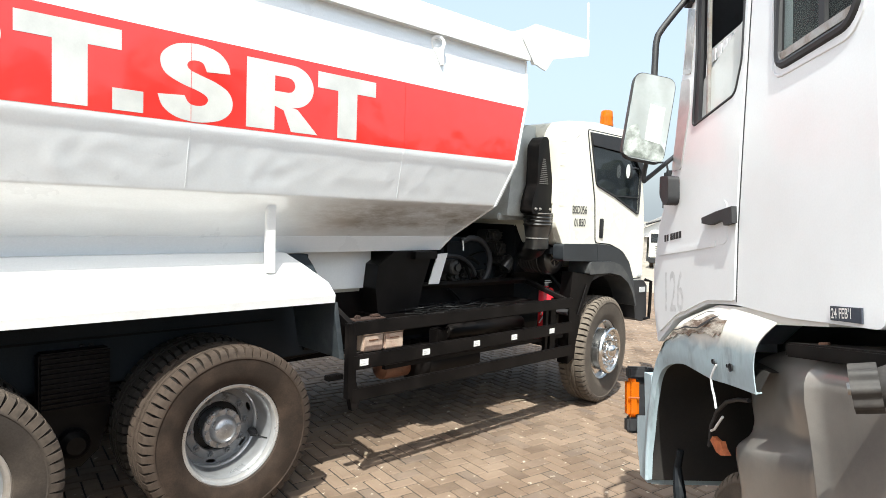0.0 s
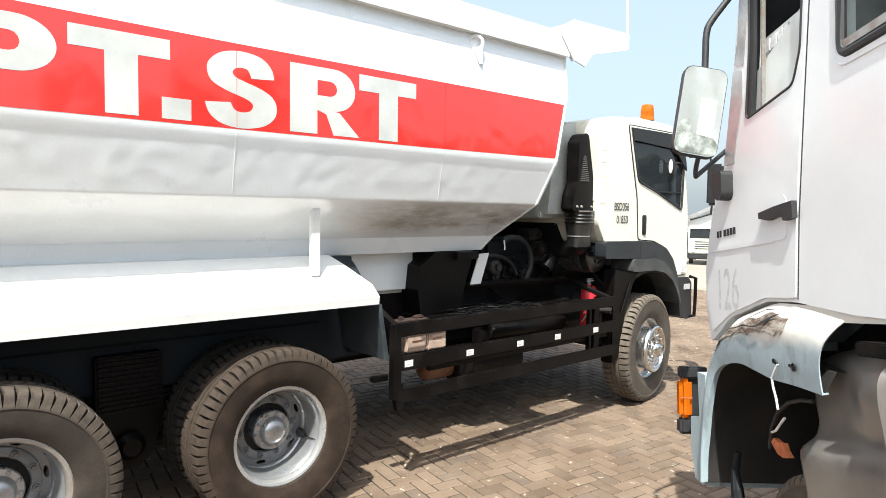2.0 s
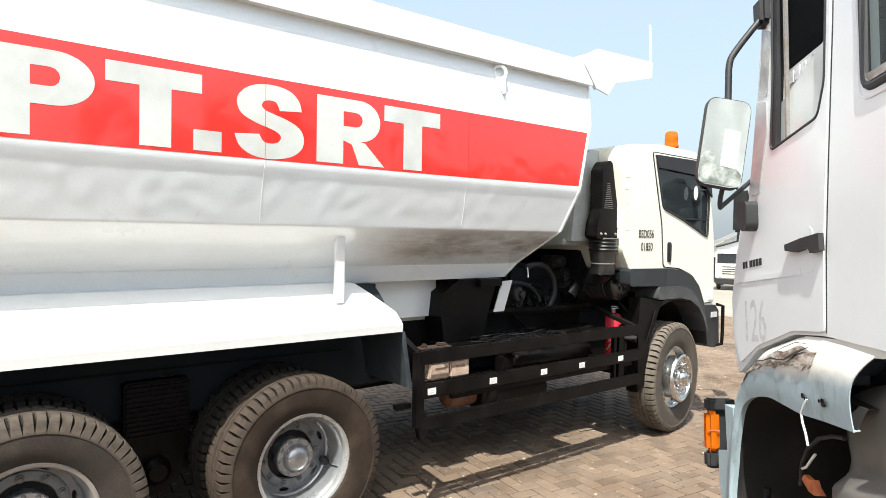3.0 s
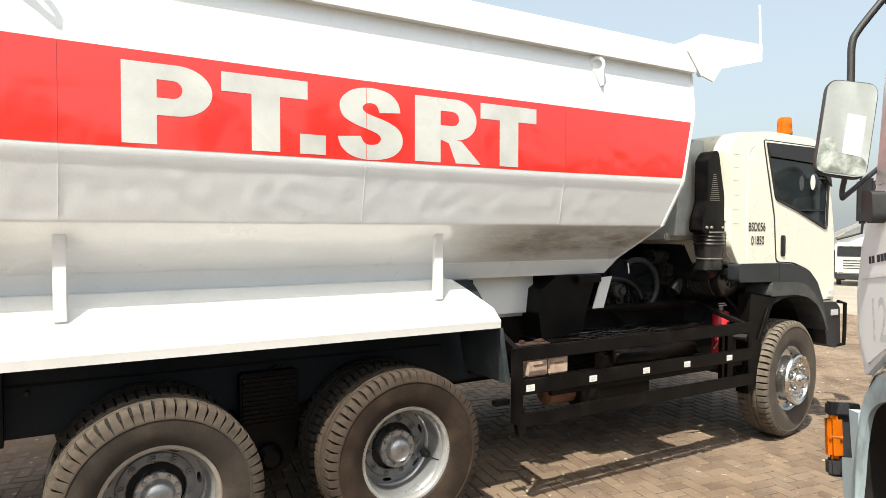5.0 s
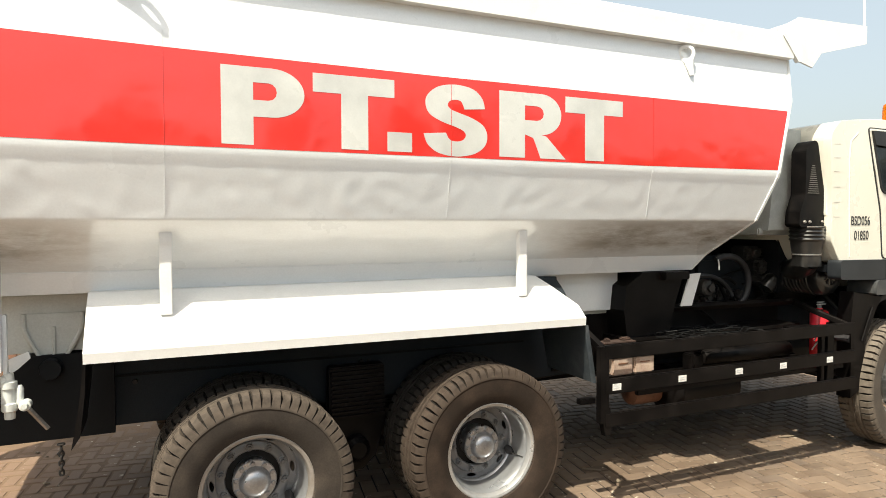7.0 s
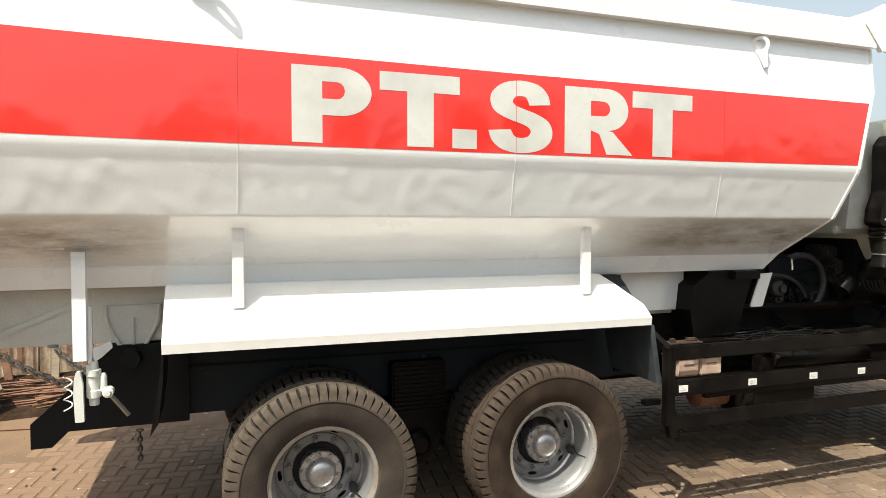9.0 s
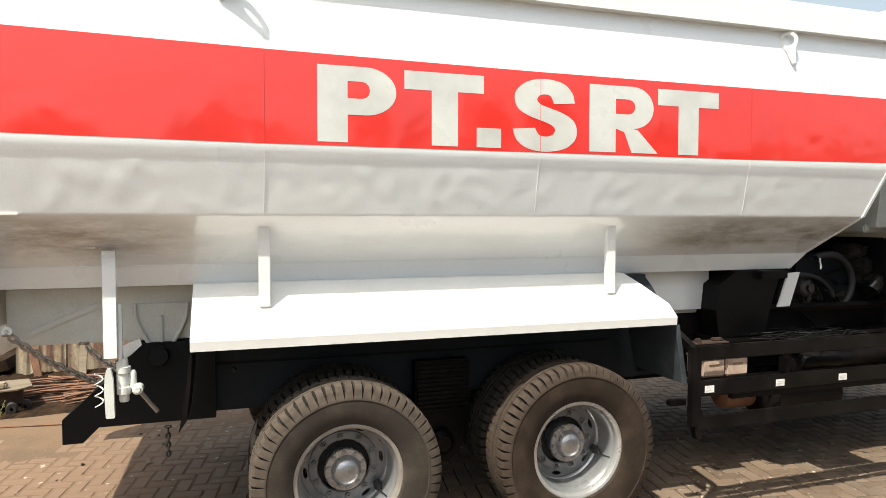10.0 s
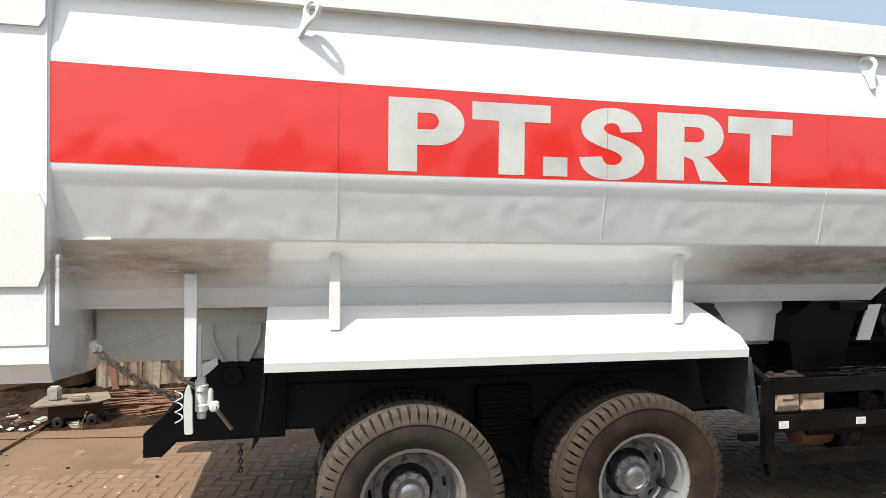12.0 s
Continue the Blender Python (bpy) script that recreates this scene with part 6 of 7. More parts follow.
hpart("mirror_arm", tube(smooth_line([(ma + 0.03, 0.180, 0.93), (ma + 0.03, 0.174, 1.05), (ma + 0.03, 0.168, 1.125), (ma + 0.03, 0.146, 1.178), (ma + 0.03, 0.05, 1.305), (ma + 0.03, -0.03, 1.40)], 5), 0.014, 10), PLASTIC, mirror, smooth=True)
hpart("mirror_arm", tube(smooth_line([(ma + 0.03, 0.205, 0.62), (2.640, 0.202, 0.565), (2.650, 0.200, 0.530), (2.668, 0.182, 0.540), (2.775, 0.05, 0.642), (2.816, 0.0, 0.681)], 4), 0.010, 10), PLASTIC, mirror, smooth=True)
hpart("arm_foot", boxes((2.55, 2.64, -0.05, 0.045, 1.30, 1.42, 0.015)), PLASTIC, mirror)
# inside of the cab
hpart("seat_bench", boxes((1.75, 2.35, -2.1, -0.2, 0.15, 0.5, 0.05), (1.62, 1.78, -2.1, -0.2, 0.4, 1.1, 0.05)), SEAT, None, "dark seat bench")
hpart("roof_lining", boxes((1.45, 2.5, -2.2, -0.06, 1.55, 1.60)), SEAT, hcab)
hpart("wall_lining", prism(shrink(hs, 0.952), "y", -2.235, -0.06, holes=[shrink(hs, 0.94)]), SEAT, hcab)
hpart("wall_lining", prism(shrink(hs, 0.935), "y", -2.245, -2.235), SEAT, hcab)
hpart("back_lining", boxes((1.42, 1.44, -2.2, -0.06, 0.0, 1.6)), SEAT, hcab)
# fender over the front wheel: a rolled skin between the arch opening and the upper edge
ARCH = [(3.073, -0.84), (3.039, -0.641), (2.949, -0.373), (2.852, -0.283), (2.675, -0.251), (2.53, -0.265), (2.396, -0.283), (2.25, -0.288), (2.075, -0.298)]
CROWN = [(3.088, -0.84), (3.066, -0.551), (2.988, -0.284), (2.852, -0.143), (2.738, -0.070), (2.56, -0.030), (2.392, -0.004), (2.20, -0.025), (1.999, -0.058)]


def fender_point(c, v, proud=0.0):
    """Column c runs from the front foot to the tail, v from the arch to the crown."""
    p, q = ARCH_LINE[c], CROWN_LINE[c]
    n = len(ARCH_LINE) - 1
    tail = max(0.0, (c / n - 0.80) / 0.20) ** 2
    a = p.x + (q.x - p.x) * v + 0.030 * tail * math.sin(math.pi * v)
    z = p.y + (q.y - p.y) * v
    y = 0.030 + 0.010 * math.sin(math.pi * v) - 0.032 * max(0.0, (v - 0.62) / 0.38) ** 2
    y += 0.003 * noise.noise(Vector((a * 6, z * 9, 1.0)))
    return Vector((a, y + proud, z))


ARCH_LINE, CROWN_LINE = smooth_line(ARCH, 8), smooth_line(CROWN, 8)
skin = bmesh.new()
net = []
for c in range(len(ARCH_LINE)):
    col = [skin.verts.new(fender_point(c, 0.0) + Vector((0, -0.022, 0.004)))]
    col += [skin.verts.new(fender_point(c, r / 14)) for r in range(15)]
    col.append(skin.verts.new(fender_point(c, 1.0) + Vector((0, -0.14, 0.004))))
    net.append(col)
for p, q in zip(net, net[1:]):
    for k in range(len(p) - 1):
        skin.faces.new((p[k], q[k], q[k + 1], p[k + 1]))
bmesh.ops.recalc_face_normals(skin, faces=skin.faces)
bmesh.ops.solidify(skin, geom=skin.faces[:], thickness=0.004)
fender = hpart("front_fender", skin, FENDER_PAINT, None, "pale blue weathered fender with a torn rusty top", smooth=True)
# the torn upper skin, standing a little proud, with a ragged lower edge
torn = bmesh.new()
rr = random.Random(11)
strip = []
ragged = 0.0
for c in range(22, 54):
    ragged = 0.6 * ragged + rr.uniform(-0.03, 0.03)
    low = 0.60 + ragged + rr.uniform(0.0, 0.06)
    high = 0.86 + 0.03 * math.sin(c * 0.7)
    lift = 0.003 + 0.004 * abs(math.sin(c * 0.55))
    strip.append([torn.verts.new(fender_point(c, low + (high - low) * j / 6, lift * (1.0 if j < 3 else 1.0 - (j - 3) / 4) + rr.uniform(0, 0.0012))) for j in range(7)])
for p, q in zip(strip, strip[1:]):
    for k in range(6):
        torn.faces.new((p[k], q[k], q[k + 1], p[k + 1]))
bmesh.ops.recalc_face_normals(torn, faces=torn.faces)
bmesh.ops.solidify(torn, geom=torn.faces[:], thickness=0.002)
hpart("torn_edge", torn, FENDER_RUST, fender, "rusty torn fender skin", smooth=True)


def crack(run, wide):
    """A jagged dark split in the skin."""
    bm = bmesh.new()
    sides = []
    for c, v, w in run:
        sides.append([bm.verts.new(fender_point(c, v + w * wide, 0.013)), bm.verts.new(fender_point(c, v - w * wide, 0.013))])
    for p, q in zip(sides, sides[1:]):
        bm.faces.new((p[0], q[0], q[1], p[1]))
    return bm


hpart("skin_split", crack([(24, 0.66, 0.2), (27, 0.73, 0.8), (29, 0.70, 0.5), (32, 0.78, 1.0), (35, 0.74, 0.7), (38, 0.76, 1.2), (41, 0.72, 0.6), (44, 0.70, 0.8), (46, 0.74, 1.6), (49, 0.82, 1.4), (51, 0.88, 0.3)], 0.016), INK, fender)
hpart("skin_split", crack([(38, 0.84, 0.3), (42, 0.90, 0.7), (46, 0.93, 0.5), (50, 0.92, 0.2)], 0.012), DRUM, fender)
hpart("fender_shelf", prism([(2.42, 0.0), (1.74, -0.03), (1.74, -0.062), (2.0, -0.064), (2.30, -0.035)], "y", -0.16, -0.004, 0.004), FENDER_PAINT, fender, "pale fender shelf")
for a, b, r in ((2.343, -0.213, 0.009), (2.325, -0.222, 0.007), (2.210, -0.223, 0.014), (2.232, -0.219, 0.006)):
    hpart("bolt_hole", lathe([(0, 0.0), (r, 0.0), (r * 1.1, 0.006)], 9, centre=(a, 0.0445, b)), INK, fender)
liner = bmesh.new()
lips = []
for c in range(len(ARCH_LINE)):
    p, q = fender_point(c, 0.02), fender_point(c, 0.30)
    lips.append([liner.verts.new((p.x, 0.018, p.z)), liner.verts.new((q.x, -0.02, q.z)), liner.verts.new((q.x, -0.62, q.z))])
for p, q in zip(lips, lips[1:]):
    for k in range(2):
        liner.faces.new((p[k], q[k], q[k + 1], p[k + 1]))
hpart("wheel_liner", liner, LINER_BROWN, None, "dusty black wheel housing liner", smooth=True)
hpart("liner_back", boxes((2.05, 3.12, -0.66, -0.60, -1.0, -0.03, 0.01)), LINER_BROWN, None)
hpart("loose_wire", tube([(2.318, 0.047, -0.222), (2.335, 0.05, -0.245), (2.362, 0.048, -0.275), (2.358, 0.045, -0.31), (2.346, 0.042, -0.345), (2.338, 0.04, -0.385)], 0.0045, 6), FADED, None, "dangling pale wire", smooth=True)
hpart("brake_hose", tube([(2.270, -0.05, -0.345), (2.350, -0.05, -0.352), (2.440, -0.05, -0.375), (2.520, -0.05, -0.425), (2.570, -0.05, -0.49), (2.590, -0.05, -0.575)], 0.008, 8), PLASTIC, None, "looped grey brake hose", smooth=True)
hpart("loose_wire", tube([(2.550, -0.04, -0.505), (2.500, -0.03, -0.49), (2.460, -0.03, -0.455), (2.430, -0.03, -0.43)], 0.005, 6), LABEL, None, "short white wire end", smooth=True)
broken = prism([(2.560, -0.545), (2.540, -0.525), (2.500, -0.535), (2.470, -0.53), (2.455, -0.555), (2.425, -0.575), (2.470, -0.585), (2.510, -0.58)], "y", -0.06, -0.04, 0.004)
hpart("lamp_socket", broken, OLD_ORANGE, None, "broken orange lamp piece")
hw = hpart("wheel", mesh_of(lathe([(0.0, 0.02), (0.12, 0.0), (0.25, -0.05), (0.285, -0.10), (0.30, -0.10), (0.287, 0.12), (0.0, 0.12)], 40), "old_rim", RUST), None, None, "old steel front wheel", m=Matrix.Translation((2.42, -0.25, -1.085)) @ Matrix.Rotation(radians(180), 4, "Z") @ Matrix.Diagonal((0.84, 0.84, 0.84, 1)))
part("tyre", TYRE_FRONT, None, hw, "worn dusty tyre")
hpart("steering_rod", tube([(2.90, -0.06, -0.66), (2.91, -0.05, -0.74), (2.87, -0.04, -0.82), (2.80, -0.03, -1.0)], [0.016, 0.018, 0.028, 0.030], 10), CHASSIS, None)
# bumper corner with its turn lamp
bump = prism(kk([(3.40, -0.50), (3.48, -0.48), (3.58, -0.62), (3.60, -0.86), (3.52, -0.98), (3.40, -0.95)]), "y", -0.9, -0.05, 0.01)
hpart("bumper", bump, FENDER_PAINT, None, "pale weathered bumper corner")
hpart("corner_plate", prism([(3.05, -0.34), (3.146, -0.335), (3.132, -0.545), (3.243, -0.563), (3.246, -0.70), (3.20, -0.85), (3.10, -0.86), (3.06, -0.60)], "y", -0.06, 0.020, 0.006), FENDER_PAINT, None, "pale weathered lower corner plate")
lamp = hpart("turn_lamp", boxes((3.30, 3.36, -0.06, 0.045, -0.385, -0.325, 0.008), (3.30, 3.37, -0.06, 0.05, -0.665, -0.585, 0.012), (3.33, 3.40, -0.10, -0.006, -0.66, -0.33, 0.004)), PLASTIC, None, "amber turn lamp in a black holder")
lens = hpart("lens", boxes((3.292, 3.36, -0.012, 0.053, -0.585, -0.385, 0.018)), AMBER, lamp, "amber ribbed lens")
hpart("lens_band", boxes((3.288, 3.30, -0.008, 0.050, -0.485, -0.478, 0.002)), OLD_ORANGE, lens)
hpart("front_panel", boxes((3.04, 3.10, -2.2, -0.05, -0.5, 0.6, 0.03)), HAUL_WHITE, None)
# worn tank and filler behind the wheel
def tank_surface():
    """Moulded tank: a flat flank, a ridge, a receding shoulder and a ledge over the lower part."""
    bm = bmesh.new()
    heights = [-1.20 + 0.05 * k for k in range(14)] + [-0.52 + 0.014 * k for k in range(29)]
    net = []
    for z in heights:
        edge = float(np.interp(z, [-1.2, -0.66, -0.49, -0.455, -0.42, -0.36, -0.24, -0.19, -0.16, -0.128], [2.28, 2.31, 2.37, 2.38, 2.37, 2.39, 2.39, 2.32, 2.24, 2.12]))
        ridge = float(np.interp(z, [-1.2, -0.51, -0.28], [1.715, 1.752, 1.790]))
        row = []
        for k in range(61):
            a = 1.02 + (ridge - 1.02) * k / 36 if k <= 36 else ridge + (edge - ridge) * (k - 36) / 24
            past = max(0.0, a - ridge)
            upper = 1.0 / (1.0 + math.exp(-(z + 0.435 + 0.10 * past) / 0.012))
            fall = 0.05 * (past / 0.05) ** 2 if past < 0.05 else 0.05 + 0.12 * (past - 0.05)
            y = 0.02 - fall * (0.25 + 0.75 * upper) + 0.015 * math.exp(-((a - ridge) / 0.028) ** 2)
            y -= 0.12 * max(0.0, (z + 0.24) / 0.112) ** 2.6
            y -= 0.10 * max(0.0, 1 - (edge - a) / 0.07) ** 2.4
            y += 0.032 * math.exp(-((a - 1.93) / 0.11) ** 2 - ((z + 0.27) / 0.10) ** 2)
            y += 0.004 * noise.noise(Vector((a * 4, z * 4, 3.0)))
            row.append(bm.verts.new((a, y, z)))
        net.append(row)
    for p, q in zip(net, net[1:]):
        for k in range(60):
            bm.faces.new((p[k], p[k + 1], q[k + 1], q[k]))
    lid = [bm.verts.new((v.co.x, -0.55, v.co.z - 0.01)) for v in net[-1]]
    for k in range(60):
        bm.faces.new((net[-1][k], net[-1][k + 1], lid[k + 1], lid[k]))
    back = [bm.verts.new((r[-1].co.x - 0.02, -0.55, r[-1].co.z)) for r in net]
    for k in range(len(net) - 1):
        bm.faces.new((net[k][-1], net[k + 1][-1], back[k + 1], back[k]))
    return bm


tank = hpart("side_tank", tank_surface(), TANK_GREY, None, "sun-worn moulded plastic side tank", smooth=True)
hpart("mould_line", tube([(1.93, -0.035, -0.235), (1.905, -0.022, -0.265), (1.895, -0.020, -0.295)], 0.003, 5), DRUM, tank)
hpart("paint_chip", boxes((1.985, 1.992, -0.066, -0.06, -0.33, -0.30)), LABEL, tank)
hpart("frame_bar", boxes((1.05, 1.90, -0.10, 0.03, -0.158, -0.115, 0.005)), RACK_BLACK, None, "black steel frame bar")
hpart("bar_bolt", lathe([(0, -0.108), (0.014, -0.108), (0.016, -0.116)], 6, centre=(1.80, -0.03, 0), axis="z"), RUST, None)
CAP_BROWN = surface("worn_cap_plastic", (0.026, 0.023, 0.021), (0.055, 0.049, 0.044), 0.55, 0.75, scale=14, fine=120, bump=0.2, grain=0.25)
knob = []
for k in range(64):
    a = 2 * math.pi * k / 64
    r = 0.054 + 0.0045 * math.cos(8 * a)
    knob.append((r * math.cos(a), r * math.sin(a)))
CAPM = Matrix.Translation((1.415, 0.090, -0.192)) @ Matrix.Rotation(radians(-36), 4, "Z") @ Matrix.Rotation(radians(-8), 4, "X")
fc = hpart("filler_cap", prism(knob, "y", 0.0, 0.058, 0.010), CAP_BROWN, None, "lobed black filler cap", smooth=True, m=CAPM)
part("cap_collar", lathe([(0.045, 0.0), (0.052, -0.02), (0.055, -0.06), (0.050, -0.16), (0.0, -0.16)], 24), CAP_BROWN, fc, "black filler neck", smooth=True)
part("cap_lock", lathe([(0, 0.066), (0.014, 0.066), (0.016, 0.057)], 16), STEEL, fc, "round steel lock")
# the frame and rear wheels stand level on the ground, unlike the tipped cab
flat = Vector((HX.x, HX.y, 0)).normalized()
LEVEL = Matrix((flat, HY, (0, 0, 1))).transposed().to_4x4()
LEVEL.translation = (HO.x, HO.y, 0)
LEVEL = HM.inverted() @ LEVEL
for y in (-0.92, -1.52):
    hpart("frame_rail", boxes((-4.6, 3.0, y - 0.04, y + 0.04, 0.72, 0.98, 0.01)), CHASSIS, None, "black chassis rail", m=LEVEL)
for a in (-2.4, -3.75):
    hpart("rear_axle", tube([(a, -0.35, 0.53), (a, -2.0, 0.53)], 0.09, 12), DRUM, None, m=LEVEL)
    for y, turn in ((-0.22, 180), (-2.08, 0)):
        w = hpart("wheel", RIM_REAR, None, None, "steel rear wheel", m=LEVEL @ pose(a, y, 0.512, 0, 0, turn))
        part("tyre", TYRE, None, w, "dusty lugged tyre")
        part("wheel_disc", DISC_REAR, None, w)
        part("hub", HUB_REAR, None, w)
hpart("tank_base", boxes((1.15, 1.8, -0.9, -0.1, -1.72, -1.18, 0.01)), CHASSIS, None)

# ---- scrap heap behind the truck ----
scrap_rnd = random.Random(21)
for x, y, w, h, lean in ((-4.14, 4.95, 0.50, 0.47, 8), (-3.50, 5.0, 0.74, 0.46, 5)):
    bm = bmesh.new()
    n = 44
    rows2 = []
    for z in (0.0, h):
        rows2.append([bm.verts.new((-w / 2 + w * k / n, 0.012 * max(-0.4, math.sin(k * 0.62)), z)) for k in range(n + 1)])
    for k in range(n):
        bm.faces.new((rows2[0][k], rows2[0][k + 1], rows2[1][k + 1], rows2[1][k]))
    bmesh.ops.solidify(bm, geom=bm.faces[:], thickness=0.006)
    ob = tagged(part("corrugated_sheet", bm, SHEET), "rusty cream corrugated steel sheet leaning on the scrap", "metal sheet", "scrap sheets")
    ob.matrix_basis = pose(x, y, 0.0, -lean, 0, 6)
heap = bmesh.new()
net_x, net_y = 130, 56
heap_rows = []
for i in range(net_x + 1):
    x = -7.0 + 4.9 * i / net_x
    edge = 3.93 + 0.16 * noise.noise(Vector((x * 1.3, 0, 5.0))) + 0.07 * noise.noise(Vector((x * 6.0, 0, 8.0)))
    line = []
    for j in range(net_y + 1):
        y = 3.6 + 2.6 * j / net_y
        rise = min(1.0, max(-0.2, (y - edge) / 0.9))
        z = 0.13 * rise + 0.035 * noise.noise(Vector((x * 5, y * 5, 1.0))) * max(0.0, min(1.0, rise * 6)) + 0.034 * noise.noise(Vector((x * 17, y * 17, 3.0))) * max(0.0, min(1.0, rise * 9))
        line.append(heap.verts.new((x, y, z)))
    heap_rows.append(line)
for p, q in zip(heap_rows, heap_rows[1:]):
    for j in range(net_y):
        heap.faces.new((p[j], q[j], q[j + 1], p[j + 1]))
BOARD = surface("sun_bleached_board", (0.21, 0.165, 0.115), (0.13, 0.095, 0.065), 0.85, scale=7, fine=50, bump=0.5, stretch=(0.4, 3, 3), grain=0.3)
RUBBLE = surface("dark_rubble_soil", (0.026, 0.0155, 0.0095), (0.066, 0.040, 0.024), 0.95, scale=5, fine=45, bump=0.9, dist=0.012, grain=0.5, spec=0.08)
tagged(part("soil_heap", heap, RUBBLE), "low heap of dark brown soil and rubble under the scrap", "rubble heap", kind="stuff")
cart = thing("scrap_trolley", pose(-4.25, 3.82, 0.0, 0, 0, 10) @ Matrix.Diagonal((0.76, 0.9, 1.0, 1)), "low old trolley with a pale board and dark wheels", "trolley")


def cpart(name, bm, material, label="", smooth=False):
    ob = part(name, bm, material, cart, label, smooth)
    ob.matrix_parent_inverse = Matrix()


cpart("board", prism([(-0.50, -0.20), (-0.42, -0.27), (0.30, -0.25), (0.44, -0.12), (0.36, 0.26), (-0.40, 0.28)], "z", 0.246, 0.260, 0.003), BOARD, "tan broken board")
cpart("frame", prism([(-0.30, -0.20), (0.34, -0.14), (0.30, 0.24), (-0.28, 0.26)], "z", 0.10, 0.246, 0.01), BROWN_RUST, "dark rusty frame")
for x, y, r in ((0.22, -0.20, 0.068), (0.36, -0.10, 0.062), (-0.18, -0.20, 0.068)):
    cpart("trolley_wheel", lathe([(0.02, -0.04), (r - 0.015, -0.04), (r, -0.025), (r, 0.025), (r - 0.015, 0.04), (0.02, 0.04)], 20, centre=(x, y, r)), DRUM, "small dark wheel", True)
tagged(part("rubble_block", boxes((-4.50, -4.39, 3.74, 3.84, 0.26, 0.40, 0.015)), CONCRETE), "rough pale concrete block on the trolley board", "block", "rubble blocks")
tagged(part("rubble_block", boxes((-4.26, -4.10, 3.66, 3.76, 0.26, 0.32, 0.015)), TIMBER), "rough brown concrete block on the trolley board", "block", "rubble blocks")
for k in range(44):
    x, y = scrap_rnd.uniform(-3.70, -2.5), scrap_rnd.uniform(3.95, 4.70)
    L = scrap_rnd.uniform(0.6, 1.5)
    z = 0.030 + 0.05 * (y - 4.05) + 0.007 * (k % 9)
    d = radians(scrap_rnd.gauss(8, 10))
    c, s = math.cos(d) * L / 2, math.sin(d) * L / 2
    bend = scrap_rnd.uniform(0.0, 0.05)
    bm = tube([(x - c, y - s, z + scrap_rnd.uniform(0, 0.05)), (x, y, z + bend), (x + c, y + s, z + scrap_rnd.uniform(0, 0.05))], scrap_rnd.uniform(0.008, 0.018), 6)
    tagged(part("scrap_bar", bm, RUST), "rusty bent steel bar on the scrap heap", "steel bar", "scrap bars")
for k in range(5):
    bm = boxes((-0.04, 0.04, -0.012, 0.012, 0.0, scrap_rnd.uniform(0.4, 0.6), 0.004))
    ob = tagged(part("scrap_plank", bm, TIMBER if k % 2 else RUST), "weathered plank leaning on the scrap", "plank", "scrap planks")
    ob.matrix_basis = pose(-4.10 + 0.42 * k, 4.78, 0.0, -12, scrap_rnd.uniform(-14, 14), 0)
for k in range(60):
    s = scrap_rnd.uniform(0.02, 0.075)
    bm = boxes((-s, s, -s * 0.7, s * 0.7, 0, s * 0.9, s * 0.25))
    for v in bm.verts:
        v.co += Vector((scrap_rnd.uniform(-1, 1), scrap_rnd.uniform(-1, 1), scrap_rnd.uniform(-0.3, 0.6))) * s * 0.2
    ob = tagged(part("rubble_stone", bm, (CONCRETE, BROWN_RUST, RUST, RUBBLE)[k % 4]), "small rubble stone beside the scrap heap", "stone", "rubble stones")
    ob.matrix_basis = pose(scrap_rnd.uniform(-5.4, -3.6), scrap_rnd.uniform(3.62, 4.25), 0.0, 0, 0, scrap_rnd.uniform(0, 180))
tagged(part("scrap_tray", prism([(-6.8, 0.0), (-6.8, 0.02), (-5.45, 0.14), (-4.48, 0.32), (-4.44, 0.20), (-5.35, 0.04), (-5.6, 0.0)], "y", 4.9, 6.6, 0.01), RUBBLE), "dark sloping scrap tray beside the heap", "scrap tray")
tagged(part("scrap_pole", tube([(-4.60, 2.75, 0.018), (-4.55, 3.25, 0.024), (-4.46, 3.85, 0.035)], 0.014, 8), RUST), "thin rusty pole on the sandy ground", "pole")
tagged(part("scrap_pole", tube([(-5.1, 3.36, 0.014), (-4.4, 3.29, 0.010), (-3.45, 3.17, 0.012)], 0.009, 6), RUST), "long thin rusty rod on the sandy ground", "pole")

WEED = surface("dry_weed_leaf", (0.30, 0.28, 0.11), (0.16, 0.19, 0.07), 0.6, scale=30, grain=0.2)
weed = thing("dry_weed", (-4.10, 3.53, 0.0), "small dry yellowish weed beside the trolley", "plant")
part("stem", tube([(-4.115, 3.53, 0.0), (-4.10, 3.53, 0.09), (-4.065, 3.535, 0.19)], 0.003, 5), WEED, weed)
weed_rnd = random.Random(6)
for k in range(22):
    leaf = bmesh.new()
    size = weed_rnd.uniform(0.012, 0.022)
    leaf.faces.new([leaf.verts.new(v) for v in ((0, 0, 0), (size * 0.5, size * 0.30, size * 0.15), (size * 1.3, 0, -size * 0.1), (size * 0.5, -size * 0.30, size * 0.15))])
    z = 0.03 + 0.0075 * k
    part("leaf", leaf, WEED, weed, m=pose(-4.115 + 0.25 * max(0.0, z - 0.02) + weed_rnd.uniform(-0.012, 0.012), 3.53 + weed_rnd.uniform(-0.01, 0.01), z, weed_rnd.uniform(-40, 40), weed_rnd.uniform(-30, 30), weed_rnd.uniform(0, 360)))

# ---- distance ----
ROOF_GREY = surface("grey_roof_sheet", (0.30, 0.30, 0.30), (0.22, 0.21, 0.20), 0.6, scale=0.8, fine=10, grain=0.2)
far_pos = Matrix.Translation((44.4, 20.0, -1.76)) @ Matrix.Rotation(radians(205), 4, "Z")
dt = thing("parked_truck", far_pos, "white cab-over truck parked across the yard", "truck", "far trucks")


